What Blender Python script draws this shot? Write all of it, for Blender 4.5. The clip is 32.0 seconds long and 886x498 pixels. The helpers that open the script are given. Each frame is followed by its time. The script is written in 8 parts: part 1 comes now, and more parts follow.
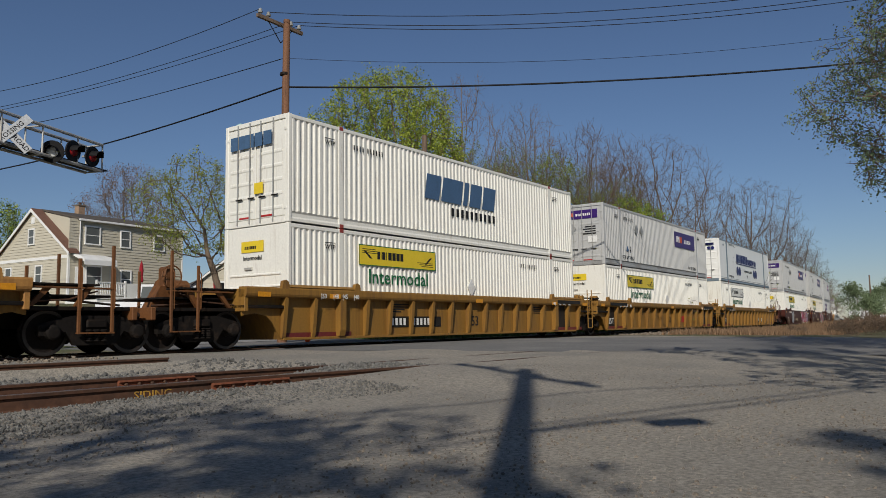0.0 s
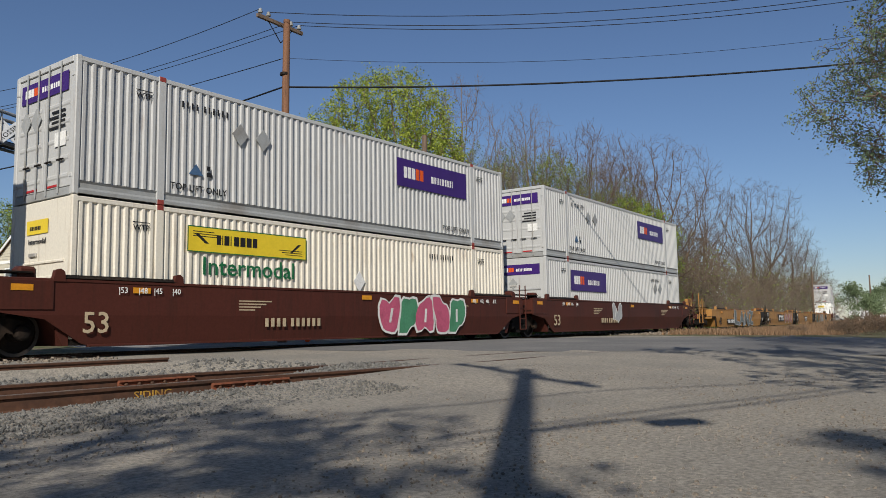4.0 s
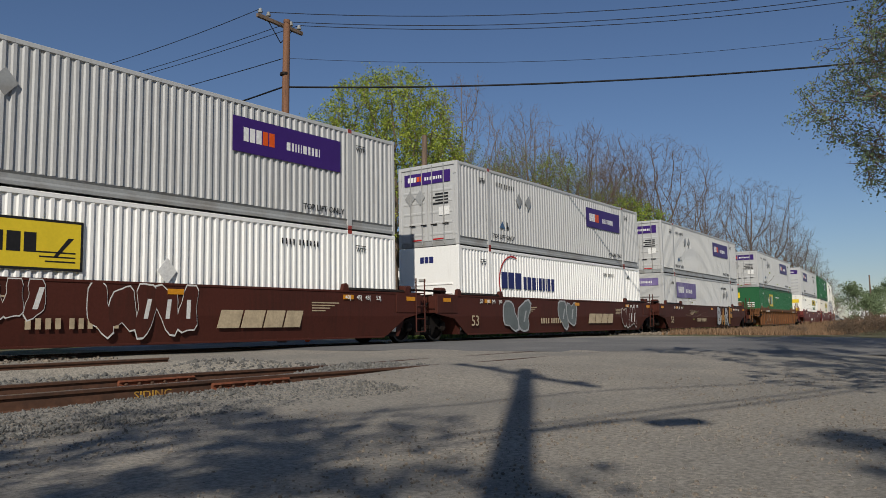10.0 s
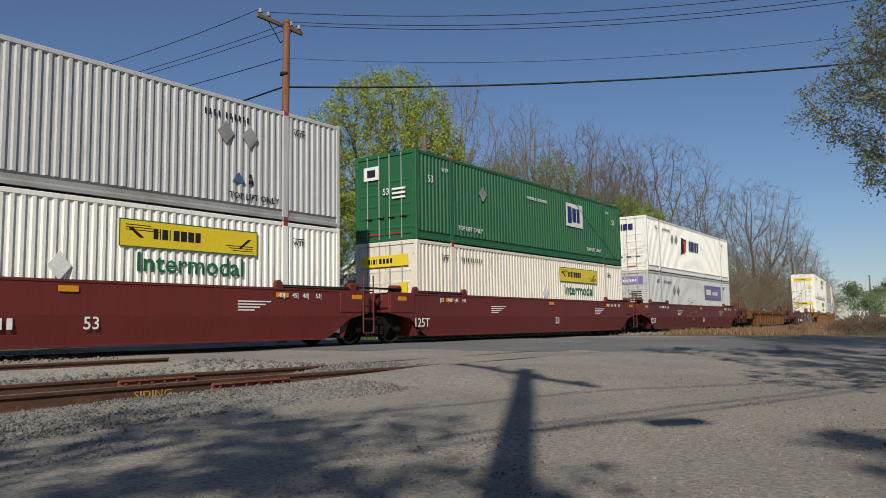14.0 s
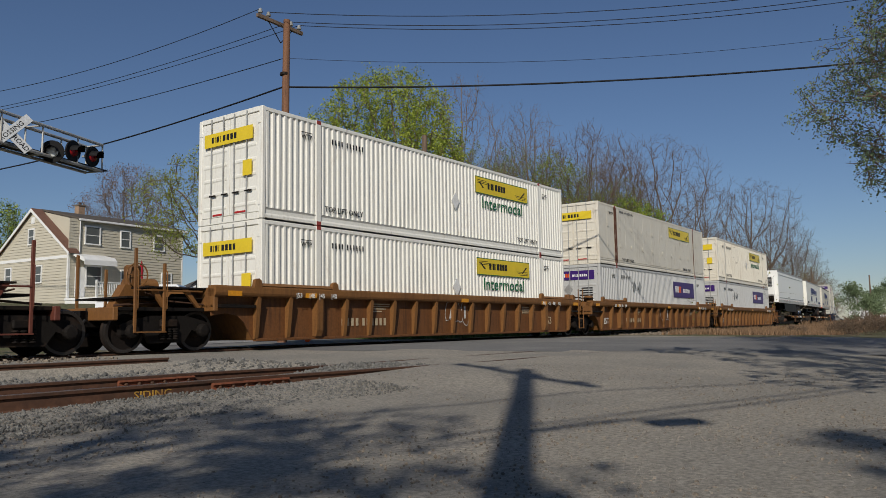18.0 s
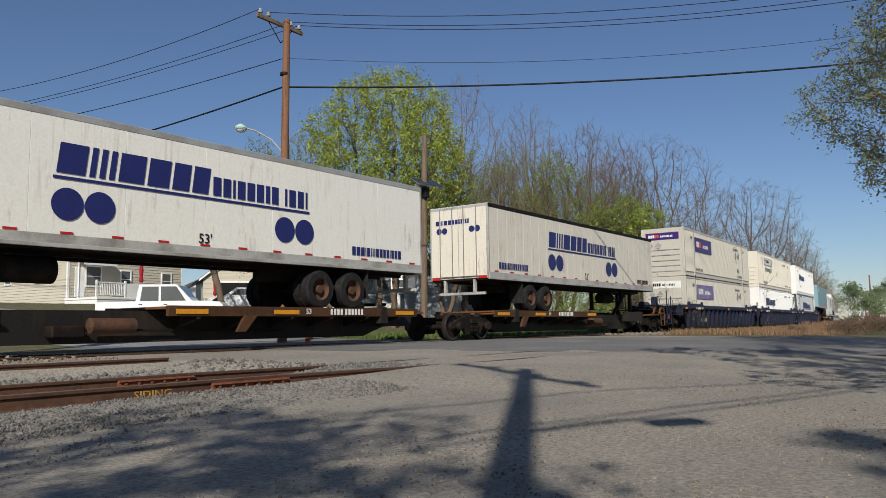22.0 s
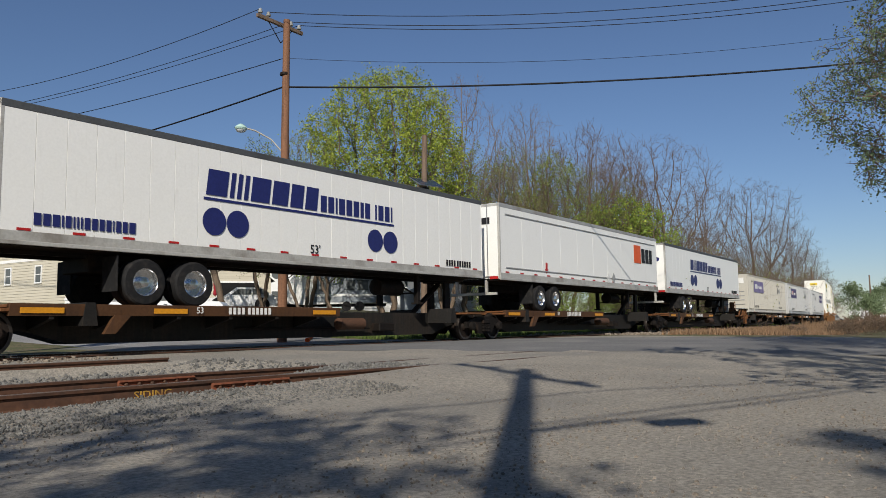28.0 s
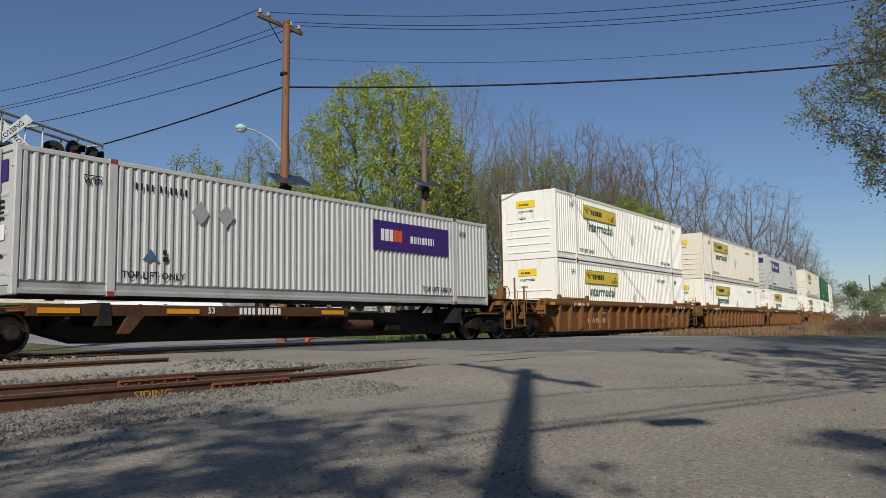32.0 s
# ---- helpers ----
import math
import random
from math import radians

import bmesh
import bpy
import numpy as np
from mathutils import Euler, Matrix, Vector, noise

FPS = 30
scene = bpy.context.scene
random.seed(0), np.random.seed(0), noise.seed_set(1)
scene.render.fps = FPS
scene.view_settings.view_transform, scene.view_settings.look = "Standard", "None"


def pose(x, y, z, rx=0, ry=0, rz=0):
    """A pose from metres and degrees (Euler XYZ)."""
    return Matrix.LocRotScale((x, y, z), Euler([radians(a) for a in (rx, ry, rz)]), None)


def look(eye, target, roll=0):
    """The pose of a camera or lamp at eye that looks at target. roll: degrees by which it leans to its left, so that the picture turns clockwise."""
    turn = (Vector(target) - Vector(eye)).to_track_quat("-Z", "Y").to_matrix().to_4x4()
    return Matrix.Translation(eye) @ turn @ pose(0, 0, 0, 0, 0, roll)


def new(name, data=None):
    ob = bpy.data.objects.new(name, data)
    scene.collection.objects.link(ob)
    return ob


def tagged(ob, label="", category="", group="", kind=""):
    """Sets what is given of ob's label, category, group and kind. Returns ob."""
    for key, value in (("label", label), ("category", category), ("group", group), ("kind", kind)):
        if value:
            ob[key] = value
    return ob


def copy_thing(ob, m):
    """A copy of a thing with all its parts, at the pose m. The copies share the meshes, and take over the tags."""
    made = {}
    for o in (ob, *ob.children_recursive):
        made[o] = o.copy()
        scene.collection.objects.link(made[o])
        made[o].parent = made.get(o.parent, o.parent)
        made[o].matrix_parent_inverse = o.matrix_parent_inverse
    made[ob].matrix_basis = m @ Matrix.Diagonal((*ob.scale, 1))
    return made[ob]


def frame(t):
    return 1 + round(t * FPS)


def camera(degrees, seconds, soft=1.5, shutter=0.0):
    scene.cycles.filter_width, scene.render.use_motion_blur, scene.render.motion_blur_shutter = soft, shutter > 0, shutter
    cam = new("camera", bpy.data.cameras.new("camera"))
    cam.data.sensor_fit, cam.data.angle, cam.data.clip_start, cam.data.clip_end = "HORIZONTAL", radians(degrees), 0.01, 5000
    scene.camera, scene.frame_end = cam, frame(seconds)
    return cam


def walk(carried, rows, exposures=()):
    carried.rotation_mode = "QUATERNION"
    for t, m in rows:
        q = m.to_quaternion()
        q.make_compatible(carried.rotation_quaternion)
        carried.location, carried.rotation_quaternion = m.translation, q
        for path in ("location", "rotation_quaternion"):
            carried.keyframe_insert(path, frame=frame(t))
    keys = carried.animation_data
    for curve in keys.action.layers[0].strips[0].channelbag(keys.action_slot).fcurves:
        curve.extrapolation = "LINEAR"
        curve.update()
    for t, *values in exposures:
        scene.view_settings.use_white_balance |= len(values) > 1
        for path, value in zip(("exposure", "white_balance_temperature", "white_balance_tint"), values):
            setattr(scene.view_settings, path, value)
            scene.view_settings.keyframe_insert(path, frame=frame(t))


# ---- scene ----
from mathutils import kdtree

# ---------------------------------------------------------------- camera
# x runs along the main track, y across it, z up; the lot in front lies at z = 0.
EYE = Vector((0, 0, 0.75))
YAW, TILT = 0.6576, 0.10066
cam = camera(59.85, 32.0, soft=0.8)
AIM = Vector((math.cos(YAW) * math.cos(TILT), math.sin(YAW) * math.cos(TILT), math.sin(TILT)))
CAM_POSE = look(EYE, EYE + AIM, -0.904)
STOPS = ((0, -0.50), (2, -0.43), (3.5, -0.3), (5.6, 0.42), (7.5, 0.40), (9.0, -0.14), (10, -0.38), (11.0, -0.2), (12, 0.06), (13, 0.0), (14, -0.2), (15, -0.1), (16.5, 0.15), (17.2, 0.04),
         (18, -0.50), (19, -0.3), (20, -0.24), (21.5, -0.1), (23, -0.12), (24, -0.42), (25, -0.46), (27.5, -0.1), (29, -0.16), (30, -0.13), (31, -0.08), (32, -0.22))
EXPOSURES = [(t, stops, 6560, 16) for t, stops in STOPS]
walk(cam, [(0, CAM_POSE), (32, CAM_POSE)], EXPOSURES)

# ---------------------------------------------------------------- light
SUN_AZ, SUN_EL = math.radians(31.0), math.radians(32.0)     # the way the shadows point, and the height
world = bpy.data.worlds.new("sky")
scene.world = world
world.use_nodes = True
wn = world.node_tree.nodes
sky = wn.new("ShaderNodeTexSky")
sky.sky_type = "NISHITA"
sky.sun_disc = False
sky.sun_elevation = SUN_EL
sky.sun_rotation = math.radians(239.0)
sky.air_density, sky.dust_density, sky.ozone_density = 1.0, 0.15, 5.5
world.node_tree.links.new(sky.outputs[0], wn["Background"].inputs[0])
wn["Background"].inputs[1].default_value = 0.082
sun_data = bpy.data.lights.new("sun", "SUN")
sun_data.energy, sun_data.angle, sun_data.color = 5.0, math.radians(0.53), (1.0, 0.975, 0.84)
sun = new("sun", sun_data)
RAY = Vector((math.cos(SUN_AZ) * math.cos(SUN_EL), math.sin(SUN_AZ) * math.cos(SUN_EL), -math.sin(SUN_EL)))
sun.matrix_world = look(-RAY * 200 + Vector((0, 0, 20)), Vector((0, 0, 20)))

# ---------------------------------------------------------------- materials


def linear(h):
    """Linear colour from an sRGB hex string."""
    c = [int(h[i:i + 2], 16) / 255 for i in (0, 2, 4)]
    return tuple(v / 12.92 if v <= 0.04045 else ((v + 0.055) / 1.055) ** 2.4 for v in c)


def surface(name, rgb, rough=0.5, metal=0.0, second=None, amount=0.35, scale=1.5, fine=18.0, streak=0.0, vary=0.0, bump=0.0, spread=0.12, low=0.48, island=False, soft=0.22, rust=0.0, thin=0.0):
    """A worn surface: two scales of mottling, upright streaks of a second colour, spots of rust and fine relief; thin: the share of light that a leaf lets through."""
    m = bpy.data.materials.new(name)
    m.use_nodes = True
    nt = m.node_tree
    n, link = nt.nodes, nt.links.new
    bsdf = n["Principled BSDF"]
    bsdf.inputs["Roughness"].default_value = rough
    bsdf.inputs["Metallic"].default_value = metal
    bsdf.inputs["Specular IOR Level"].default_value = 0.12 if max(rgb) < 0.08 else 0.3
    co = n.new("ShaderNodeTexCoord")
    info = n.new("ShaderNodeObjectInfo")
    geo = n.new("ShaderNodeNewGeometry")
    rnd = geo.outputs["Random Per Island"] if island else info.outputs["Random"]
    shift = n.new("ShaderNodeVectorMath")
    shift.operation = "MULTIPLY_ADD"
    comb = n.new("ShaderNodeCombineXYZ")
    for k in range(3):
        link(rnd, comb.inputs[k])
    link(comb.outputs[0], shift.inputs[0])
    shift.inputs[1].default_value = (37.0, 53.0, 71.0)
    link(co.outputs["Object"], shift.inputs[2])
    big = n.new("ShaderNodeTexNoise")
    big.inputs["Scale"].default_value, big.inputs["Detail"].default_value = scale, 5.0
    link(shift.outputs[0], big.inputs["Vector"])
    small = n.new("ShaderNodeTexNoise")
    small.inputs["Scale"].default_value, small.inputs["Detail"].default_value = fine, 4.0
    link(shift.outputs[0], small.inputs["Vector"])
    fac = big.outputs["Fac"]
    if streak:
        mp = n.new("ShaderNodeMapping")
        mp.inputs["Scale"].default_value = (7.0, 7.0, 0.45)
        link(shift.outputs[0], mp.inputs["Vector"])
        st = n.new("ShaderNodeTexNoise")
        st.inputs["Scale"].default_value, st.inputs["Detail"].default_value = 1.6, 4.0
        link(mp.outputs[0], st.inputs["Vector"])
        mx = n.new("ShaderNodeMix")
        mx.inputs[0].default_value = streak
        link(fac, mx.inputs[2])
        link(st.outputs["Fac"], mx.inputs[3])
        fac = mx.outputs[0]
    ramp = n.new("ShaderNodeMapRange")
    ramp.inputs["From Min"].default_value, ramp.inputs["From Max"].default_value = low, low + soft
    ramp.inputs["To Max"].default_value = amount
    link(fac, ramp.inputs["Value"])
    mix = n.new("ShaderNodeMix")
    mix.data_type = "RGBA"
    mix.inputs[6].default_value = (*rgb, 1)
    mix.inputs[7].default_value = (*(second or tuple(v * 0.45 for v in rgb)), 1)
    link(ramp.outputs[0], mix.inputs[0])
    tone = n.new("ShaderNodeMapRange")
    tone.inputs["From Min"].default_value, tone.inputs["From Max"].default_value = 0.3, 0.7
    tone.inputs["To Min"].default_value, tone.inputs["To Max"].default_value = 1 - spread, 1 + spread
    link(small.outputs["Fac"], tone.inputs["Value"])
    out = tone.outputs[0]
    if vary:
        rv = n.new("ShaderNodeMapRange")
        rv.inputs["To Min"].default_value, rv.inputs["To Max"].default_value = 1 - vary, 1 + vary
        link(rnd, rv.inputs["Value"])
        ml = n.new("ShaderNodeMath")
        ml.operation = "MULTIPLY"
        link(out, ml.inputs[0])
        link(rv.outputs[0], ml.inputs[1])
        out = ml.outputs[0]
    sc = n.new("ShaderNodeVectorMath")
    sc.operation = "SCALE"
    link(mix.outputs[2], sc.inputs[0])
    link(out, sc.inputs["Scale"])
    if rust:
        rm = n.new("ShaderNodeMapping")
        rm.inputs["Scale"].default_value = (2.6, 2.6, 0.55)
        link(shift.outputs[0], rm.inputs["Vector"])
        rn = n.new("ShaderNodeTexNoise")
        rn.inputs["Scale"].default_value, rn.inputs["Detail"].default_value, rn.inputs["Roughness"].default_value = 1.3, 9.0, 0.68
        link(rm.outputs[0], rn.inputs["Vector"])
        rr = n.new("ShaderNodeMapRange")
        rr.inputs["From Min"].default_value, rr.inputs["From Max"].default_value, rr.inputs["To Max"].default_value = 0.60, 0.74, rust
        link(rn.outputs["Fac"], rr.inputs["Value"])
        rx = n.new("ShaderNodeMix")
        rx.data_type = "RGBA"
        rx.inputs[7].default_value = (0.20, 0.105, 0.055, 1)
        link(rr.outputs[0], rx.inputs[0])
        link(sc.outputs[0], rx.inputs[6])
        link(rx.outputs[2], bsdf.inputs["Base Color"])
    else:
        link(sc.outputs[0], bsdf.inputs["Base Color"])
    if thin:
        tr = n.new("ShaderNodeBsdfTranslucent")
        link(sc.outputs[0], tr.inputs["Color"])
        ms = n.new("ShaderNodeMixShader")
        ms.inputs[0].default_value = thin
        link(bsdf.outputs[0], ms.inputs[1])
        link(tr.outputs[0], ms.inputs[2])
        link(ms.outputs[0], n["Material Output"].inputs["Surface"])
    if bump:
        bp = n.new("ShaderNodeBump")
        bp.inputs["Strength"].default_value, bp.inputs["Distance"].default_value = 0.6, bump
        link(small.outputs["Fac"], bp.inputs["Height"])
        link(bp.outputs[0], bsdf.inputs["Normal"])
    return m


RUST = (0.10, 0.038, 0.016)
GRIME = (0.06, 0.05, 0.04)
M = {}
M["white"] = surface("white_paint", (0.76, 0.75, 0.69), 0.45, second=(0.36, 0.29, 0.21), amount=0.5, streak=0.7, scale=0.5, spread=0.05, low=0.56, rust=0.45)
M["clean_white"] = surface("clean_white_paint", (0.79, 0.79, 0.765), 0.35, second=(0.5, 0.47, 0.42), amount=0.3, streak=0.6, scale=0.6, spread=0.03, low=0.58)
M["old_white"] = surface("aged_white_paint", (0.66, 0.62, 0.53), 0.5, second=(0.32, 0.22, 0.13), amount=0.6, streak=0.6, scale=0.6, spread=0.06, low=0.55, rust=0.75)
M["silver"] = surface("silver_paint", (0.445, 0.45, 0.445), 0.45, second=(0.24, 0.22, 0.19), amount=0.5, streak=0.8, scale=0.5, spread=0.05, low=0.55, rust=0.3)
M["silver_old"] = surface("dull_silver_paint", (0.47, 0.45, 0.395), 0.5, second=(0.30, 0.24, 0.17), amount=0.55, streak=0.8, scale=0.5, spread=0.06, low=0.54, rust=0.5)
M["rail_grey"] = surface("grey_rail_paint", (0.30, 0.31, 0.31), 0.5, second=(0.15, 0.12, 0.09), amount=0.5, scale=1.2, spread=0.08)
M["green"] = surface("green_paint", (0.018, 0.105, 0.042), 0.45, second=(0.05, 0.08, 0.05), amount=0.5, streak=0.7, scale=0.6, spread=0.08, low=0.55)
M["sky_blue"] = surface("pale_blue_paint", (0.20, 0.34, 0.40), 0.45, second=(0.33, 0.40, 0.40), amount=0.5, streak=0.4, scale=0.5, spread=0.05)
M["grey_band"] = surface("blue_grey_paint", (0.17, 0.22, 0.26), 0.5, scale=1.5, amount=0.3)
M["purple"] = surface("purple_film", (0.045, 0.016, 0.14), 0.4, scale=1.5, amount=0.2, spread=0.05)
M["purple_faded"] = surface("faded_purple_film", (0.17, 0.13, 0.30), 0.5, second=(0.45, 0.43, 0.5), amount=0.6, scale=1.2, streak=0.5, spread=0.05)
M["yellow_sign"] = surface("yellow_film", (0.72, 0.53, 0.03), 0.4, scale=2, amount=0.15, spread=0.04)
M["worn_yellow"] = surface("worn_yellow_stencil", (0.42, 0.24, 0.04), 0.7, second=(0.14, 0.06, 0.03), amount=0.9, scale=9, low=0.46)
M["ink"] = surface("black_lettering", (0.02, 0.02, 0.022), 0.5, scale=4, amount=0.2)
M["navy"] = surface("navy_lettering", (0.018, 0.024, 0.12), 0.45, scale=3, amount=0.15)
M["slate"] = surface("slate_blue_lettering", (0.06, 0.12, 0.22), 0.45, scale=3, amount=0.15)
M["green_ink"] = surface("green_lettering", (0.012, 0.13, 0.05), 0.45, scale=3, amount=0.15)
M["orange_ink"] = surface("orange_lettering", (0.65, 0.09, 0.01), 0.45, scale=3, amount=0.1)
M["red_ink"] = surface("red_lettering", (0.40, 0.02, 0.02), 0.45, scale=3, amount=0.1)
M["white_ink"] = surface("white_lettering", (0.72, 0.72, 0.70), 0.5, scale=3, amount=0.2)
M["pale_ink"] = surface("worn_pale_lettering", (0.45, 0.36, 0.24), 0.6, scale=3, amount=0.4)
M["gold_car"] = surface("yellow_car_paint", (0.25, 0.128, 0.026), 0.55, second=(0.115, 0.055, 0.024), amount=0.7, streak=0.6, scale=0.7, spread=0.08, bump=0.002)
M["tan_car"] = surface("faded_yellow_car_paint", (0.37, 0.185, 0.052), 0.55, second=(0.17, 0.07, 0.028), amount=0.6, streak=0.6, scale=0.7, spread=0.1, bump=0.003)
M["brown_car"] = surface("rusty_brown_car_paint", (0.150, 0.060, 0.020), 0.65, second=(0.055, 0.026, 0.014), amount=0.8, streak=0.6, scale=0.8, spread=0.14, bump=0.004)
M["maroon_car"] = surface("maroon_car_paint", (0.072, 0.022, 0.016), 0.5, second=(0.035, 0.017, 0.013), amount=0.6, streak=0.5, scale=0.7, spread=0.08, bump=0.002)
M["red_car"] = surface("oxide_red_car_paint", (0.135, 0.023, 0.020), 0.5, second=(0.07, 0.020, 0.017), amount=0.5, streak=0.5, scale=0.7, spread=0.07, bump=0.002)
M["oldred_car"] = surface("faded_red_car_paint", (0.120, 0.036, 0.024), 0.6, second=(0.05, 0.022, 0.016), amount=0.7, streak=0.5, scale=0.8, spread=0.12, bump=0.003)
M["blue_car"] = surface("dark_blue_car_paint", (0.018, 0.023, 0.050), 0.5, second=(0.04, 0.034, 0.03), amount=0.7, streak=0.5, scale=0.8, spread=0.1, bump=0.002)
M["blue_sheet"] = surface("grimy_blue_black_paint", (0.020, 0.020, 0.024), 0.6, second=(0.045, 0.032, 0.022), amount=0.7, streak=0.6, scale=0.7, spread=0.12, bump=0.003)
M["black_car"] = surface("black_car_paint", (0.018, 0.017, 0.016), 0.55, second=(0.05, 0.035, 0.025), amount=0.6, streak=0.4, scale=0.9, spread=0.15, bump=0.003)
M["dark_steel"] = surface("oily_dark_steel", (0.011, 0.009, 0.008), 0.6, second=(0.034, 0.021, 0.014), amount=0.6, scale=2.5, spread=0.2, bump=0.005)
M["rust_steel"] = surface("rusty_cast_steel", (0.085, 0.042, 0.025), 0.75, second=(0.03, 0.02, 0.016), amount=0.7, scale=3, spread=0.2, bump=0.006)
M["truck_iron"] = surface("grimy_truck_iron", (0.012, 0.010, 0.009), 0.8, second=(0.055, 0.036, 0.025), amount=0.7, scale=2.2, low=0.52, spread=0.2, bump=0.006)
M["wheel_iron"] = surface("brown_black_wheel_iron", (0.013, 0.010, 0.009), 0.7, second=(0.035, 0.022, 0.015), amount=0.6, scale=3, spread=0.2)
M["tread_steel"] = surface("worn_tread_steel", (0.07, 0.06, 0.055), 0.4, 0.7, scale=3, amount=0.5)
M["rail_dark"] = surface("dark_grey_frame_paint", (0.07, 0.075, 0.08), 0.55, second=(0.03, 0.03, 0.03), amount=0.5, scale=2, spread=0.12)
M["spine_brown"] = surface("dark_brown_car_paint", (0.080, 0.036, 0.015), 0.65, second=(0.025, 0.015, 0.011), amount=0.8, streak=0.4, scale=0.9, spread=0.15, bump=0.004)
M["ochre_car"] = surface("ochre_brown_car_paint", (0.19, 0.085, 0.026), 0.6, second=(0.08, 0.036, 0.016), amount=0.7, streak=0.5, scale=0.8, spread=0.12, bump=0.003)
M["steel"] = surface("bright_steel", (0.42, 0.41, 0.40), 0.35, 0.9, scale=3, amount=0.3)
M["chrome"] = surface("polished_metal", (0.7, 0.7, 0.7), 0.2, 1.0, scale=3, amount=0.1)
M["rubber"] = surface("black_rubber", (0.016, 0.016, 0.017), 0.75, second=(0.05, 0.045, 0.04), amount=0.4, scale=6, bump=0.003)
M["aluminium"] = surface("dull_aluminium", (0.46, 0.45, 0.42), 0.5, 0.25, second=(0.16, 0.13, 0.1), amount=0.6, scale=1.4, spread=0.1)
M["orange_mark"] = surface("amber_reflector", (0.60, 0.25, 0.015), 0.35, scale=5, amount=0.1)
M["red_mark"] = surface("red_reflector", (0.42, 0.02, 0.02), 0.35, scale=5, amount=0.1)
M["casting_red"] = surface("red_corner_casting", (0.28, 0.05, 0.04), 0.6, scale=4, amount=0.4)
M["rust_patch"] = surface("flaking_rust_over_white", (0.13, 0.05, 0.028), 0.8, second=(0.40, 0.34, 0.27), amount=0.7, scale=3.5, fine=30, spread=0.2, low=0.55, bump=0.004)
M["siding"] = surface("cream_vinyl_siding", (0.52, 0.48, 0.385), 0.5, scale=0.8, amount=0.12, spread=0.03)
M["trim_white"] = surface("white_trim", (0.78, 0.78, 0.76), 0.45, scale=1.2, amount=0.15, spread=0.03)
M["shingle"] = surface("brown_asphalt_shingle", (0.10, 0.085, 0.07), 0.9, scale=3, amount=0.5, spread=0.2, bump=0.01)
M["pane"] = surface("dark_window_glass", (0.11, 0.12, 0.12), 0.08, scale=1, amount=0.2, spread=0.03)
M["brick_red"] = surface("tan_brown_brick", (0.34, 0.235, 0.16), 0.85, scale=6, amount=0.4, spread=0.2, bump=0.005)
M["wood_pole"] = surface("weathered_brown_pole_wood", (0.20, 0.098, 0.055), 0.85, second=(0.09, 0.05, 0.032), amount=0.7, streak=0.9, scale=1.5, spread=0.2, bump=0.01)
M["wood_grey"] = surface("grey_weathered_wood", (0.17, 0.12, 0.085), 0.85, second=(0.08, 0.055, 0.04), amount=0.7, streak=0.9, scale=1.5, spread=0.2, bump=0.01)
M["cable"] = surface("black_cable", (0.012, 0.012, 0.013), 0.6, scale=3, amount=0.2)
M["glass_white"] = surface("white_insulator", (0.75, 0.78, 0.78), 0.25, scale=4, amount=0.1)
M["lamp_green"] = surface("pale_green_lamp_housing", (0.42, 0.60, 0.53), 0.4, scale=3, amount=0.2)
M["solar"] = surface("solar_cell_glass", (0.030, 0.045, 0.075), 0.15, scale=2, amount=0.2)
M["signal_black"] = surface("black_signal_paint", (0.015, 0.015, 0.016), 0.5, scale=3, amount=0.3)
M["signal_red"] = surface("red_signal_lens", (0.25, 0.012, 0.015), 0.2, scale=4, amount=0.1)
M["sign_white"] = surface("white_sign_sheet", (0.5, 0.52, 0.54), 0.4, scale=3, amount=0.2)
M["cloth_red"] = surface("red_umbrella_cloth", (0.28, 0.012, 0.022), 0.8, scale=3, amount=0.3)
M["cone"] = surface("orange_cone_plastic", (0.75, 0.09, 0.01), 0.5, scale=3, amount=0.2)
M["car_white"] = surface("white_car_paint", (0.74, 0.75, 0.76), 0.25, scale=2, amount=0.1, spread=0.02)
M["camper_grey"] = surface("camper_grey_skin", (0.27, 0.30, 0.33), 0.45, scale=1, amount=0.2)
M["shed_grey"] = surface("grey_shed_plastic", (0.22, 0.25, 0.28), 0.6, scale=1, amount=0.25)
M["rail_side"] = surface("rusty_rail_web", (0.092, 0.044, 0.027), 0.85, second=(0.042, 0.026, 0.02), amount=0.6, scale=5, spread=0.2, bump=0.006)
M["bar_rust"] = surface("bright_rust_plate", (0.185, 0.062, 0.032), 0.85, second=(0.08, 0.034, 0.022), amount=0.6, scale=6, spread=0.2, bump=0.006)
M["rail_top"] = surface("worn_rail_head", (0.22, 0.16, 0.125), 0.4, 0.6, second=(0.12, 0.07, 0.045), amount=0.6, scale=3, spread=0.1)
M["rail_bright"] = surface("polished_rail_head", (0.38, 0.36, 0.34), 0.25, 0.9, scale=3, amount=0.3)
M["tie_wood"] = surface("creosoted_tie_wood", (0.06, 0.045, 0.035), 0.9, second=(0.13, 0.1, 0.08), amount=0.6, scale=3, spread=0.2, bump=0.01)
M["stone"] = surface("grey_ballast_stone", (0.135, 0.132, 0.124), 0.9, second=(0.09, 0.08, 0.07), amount=0.5, scale=9, fine=40, spread=0.2, vary=0.4, island=True)
M["stone_far"] = surface("brown_grey_ballast", (0.20, 0.165, 0.13), 0.9, scale=9, fine=40, spread=0.2, vary=0.4, island=True)
M["grass"] = surface("spring_grass", (0.075, 0.12, 0.025), 0.8, second=(0.16, 0.15, 0.05), amount=0.6, scale=2, spread=0.3, vary=0.35, island=True)
M["dry_weed"] = surface("dry_brown_weeds", (0.23, 0.145, 0.085), 0.9, second=(0.12, 0.07, 0.04), amount=0.6, scale=2, spread=0.3, vary=0.35, island=True)
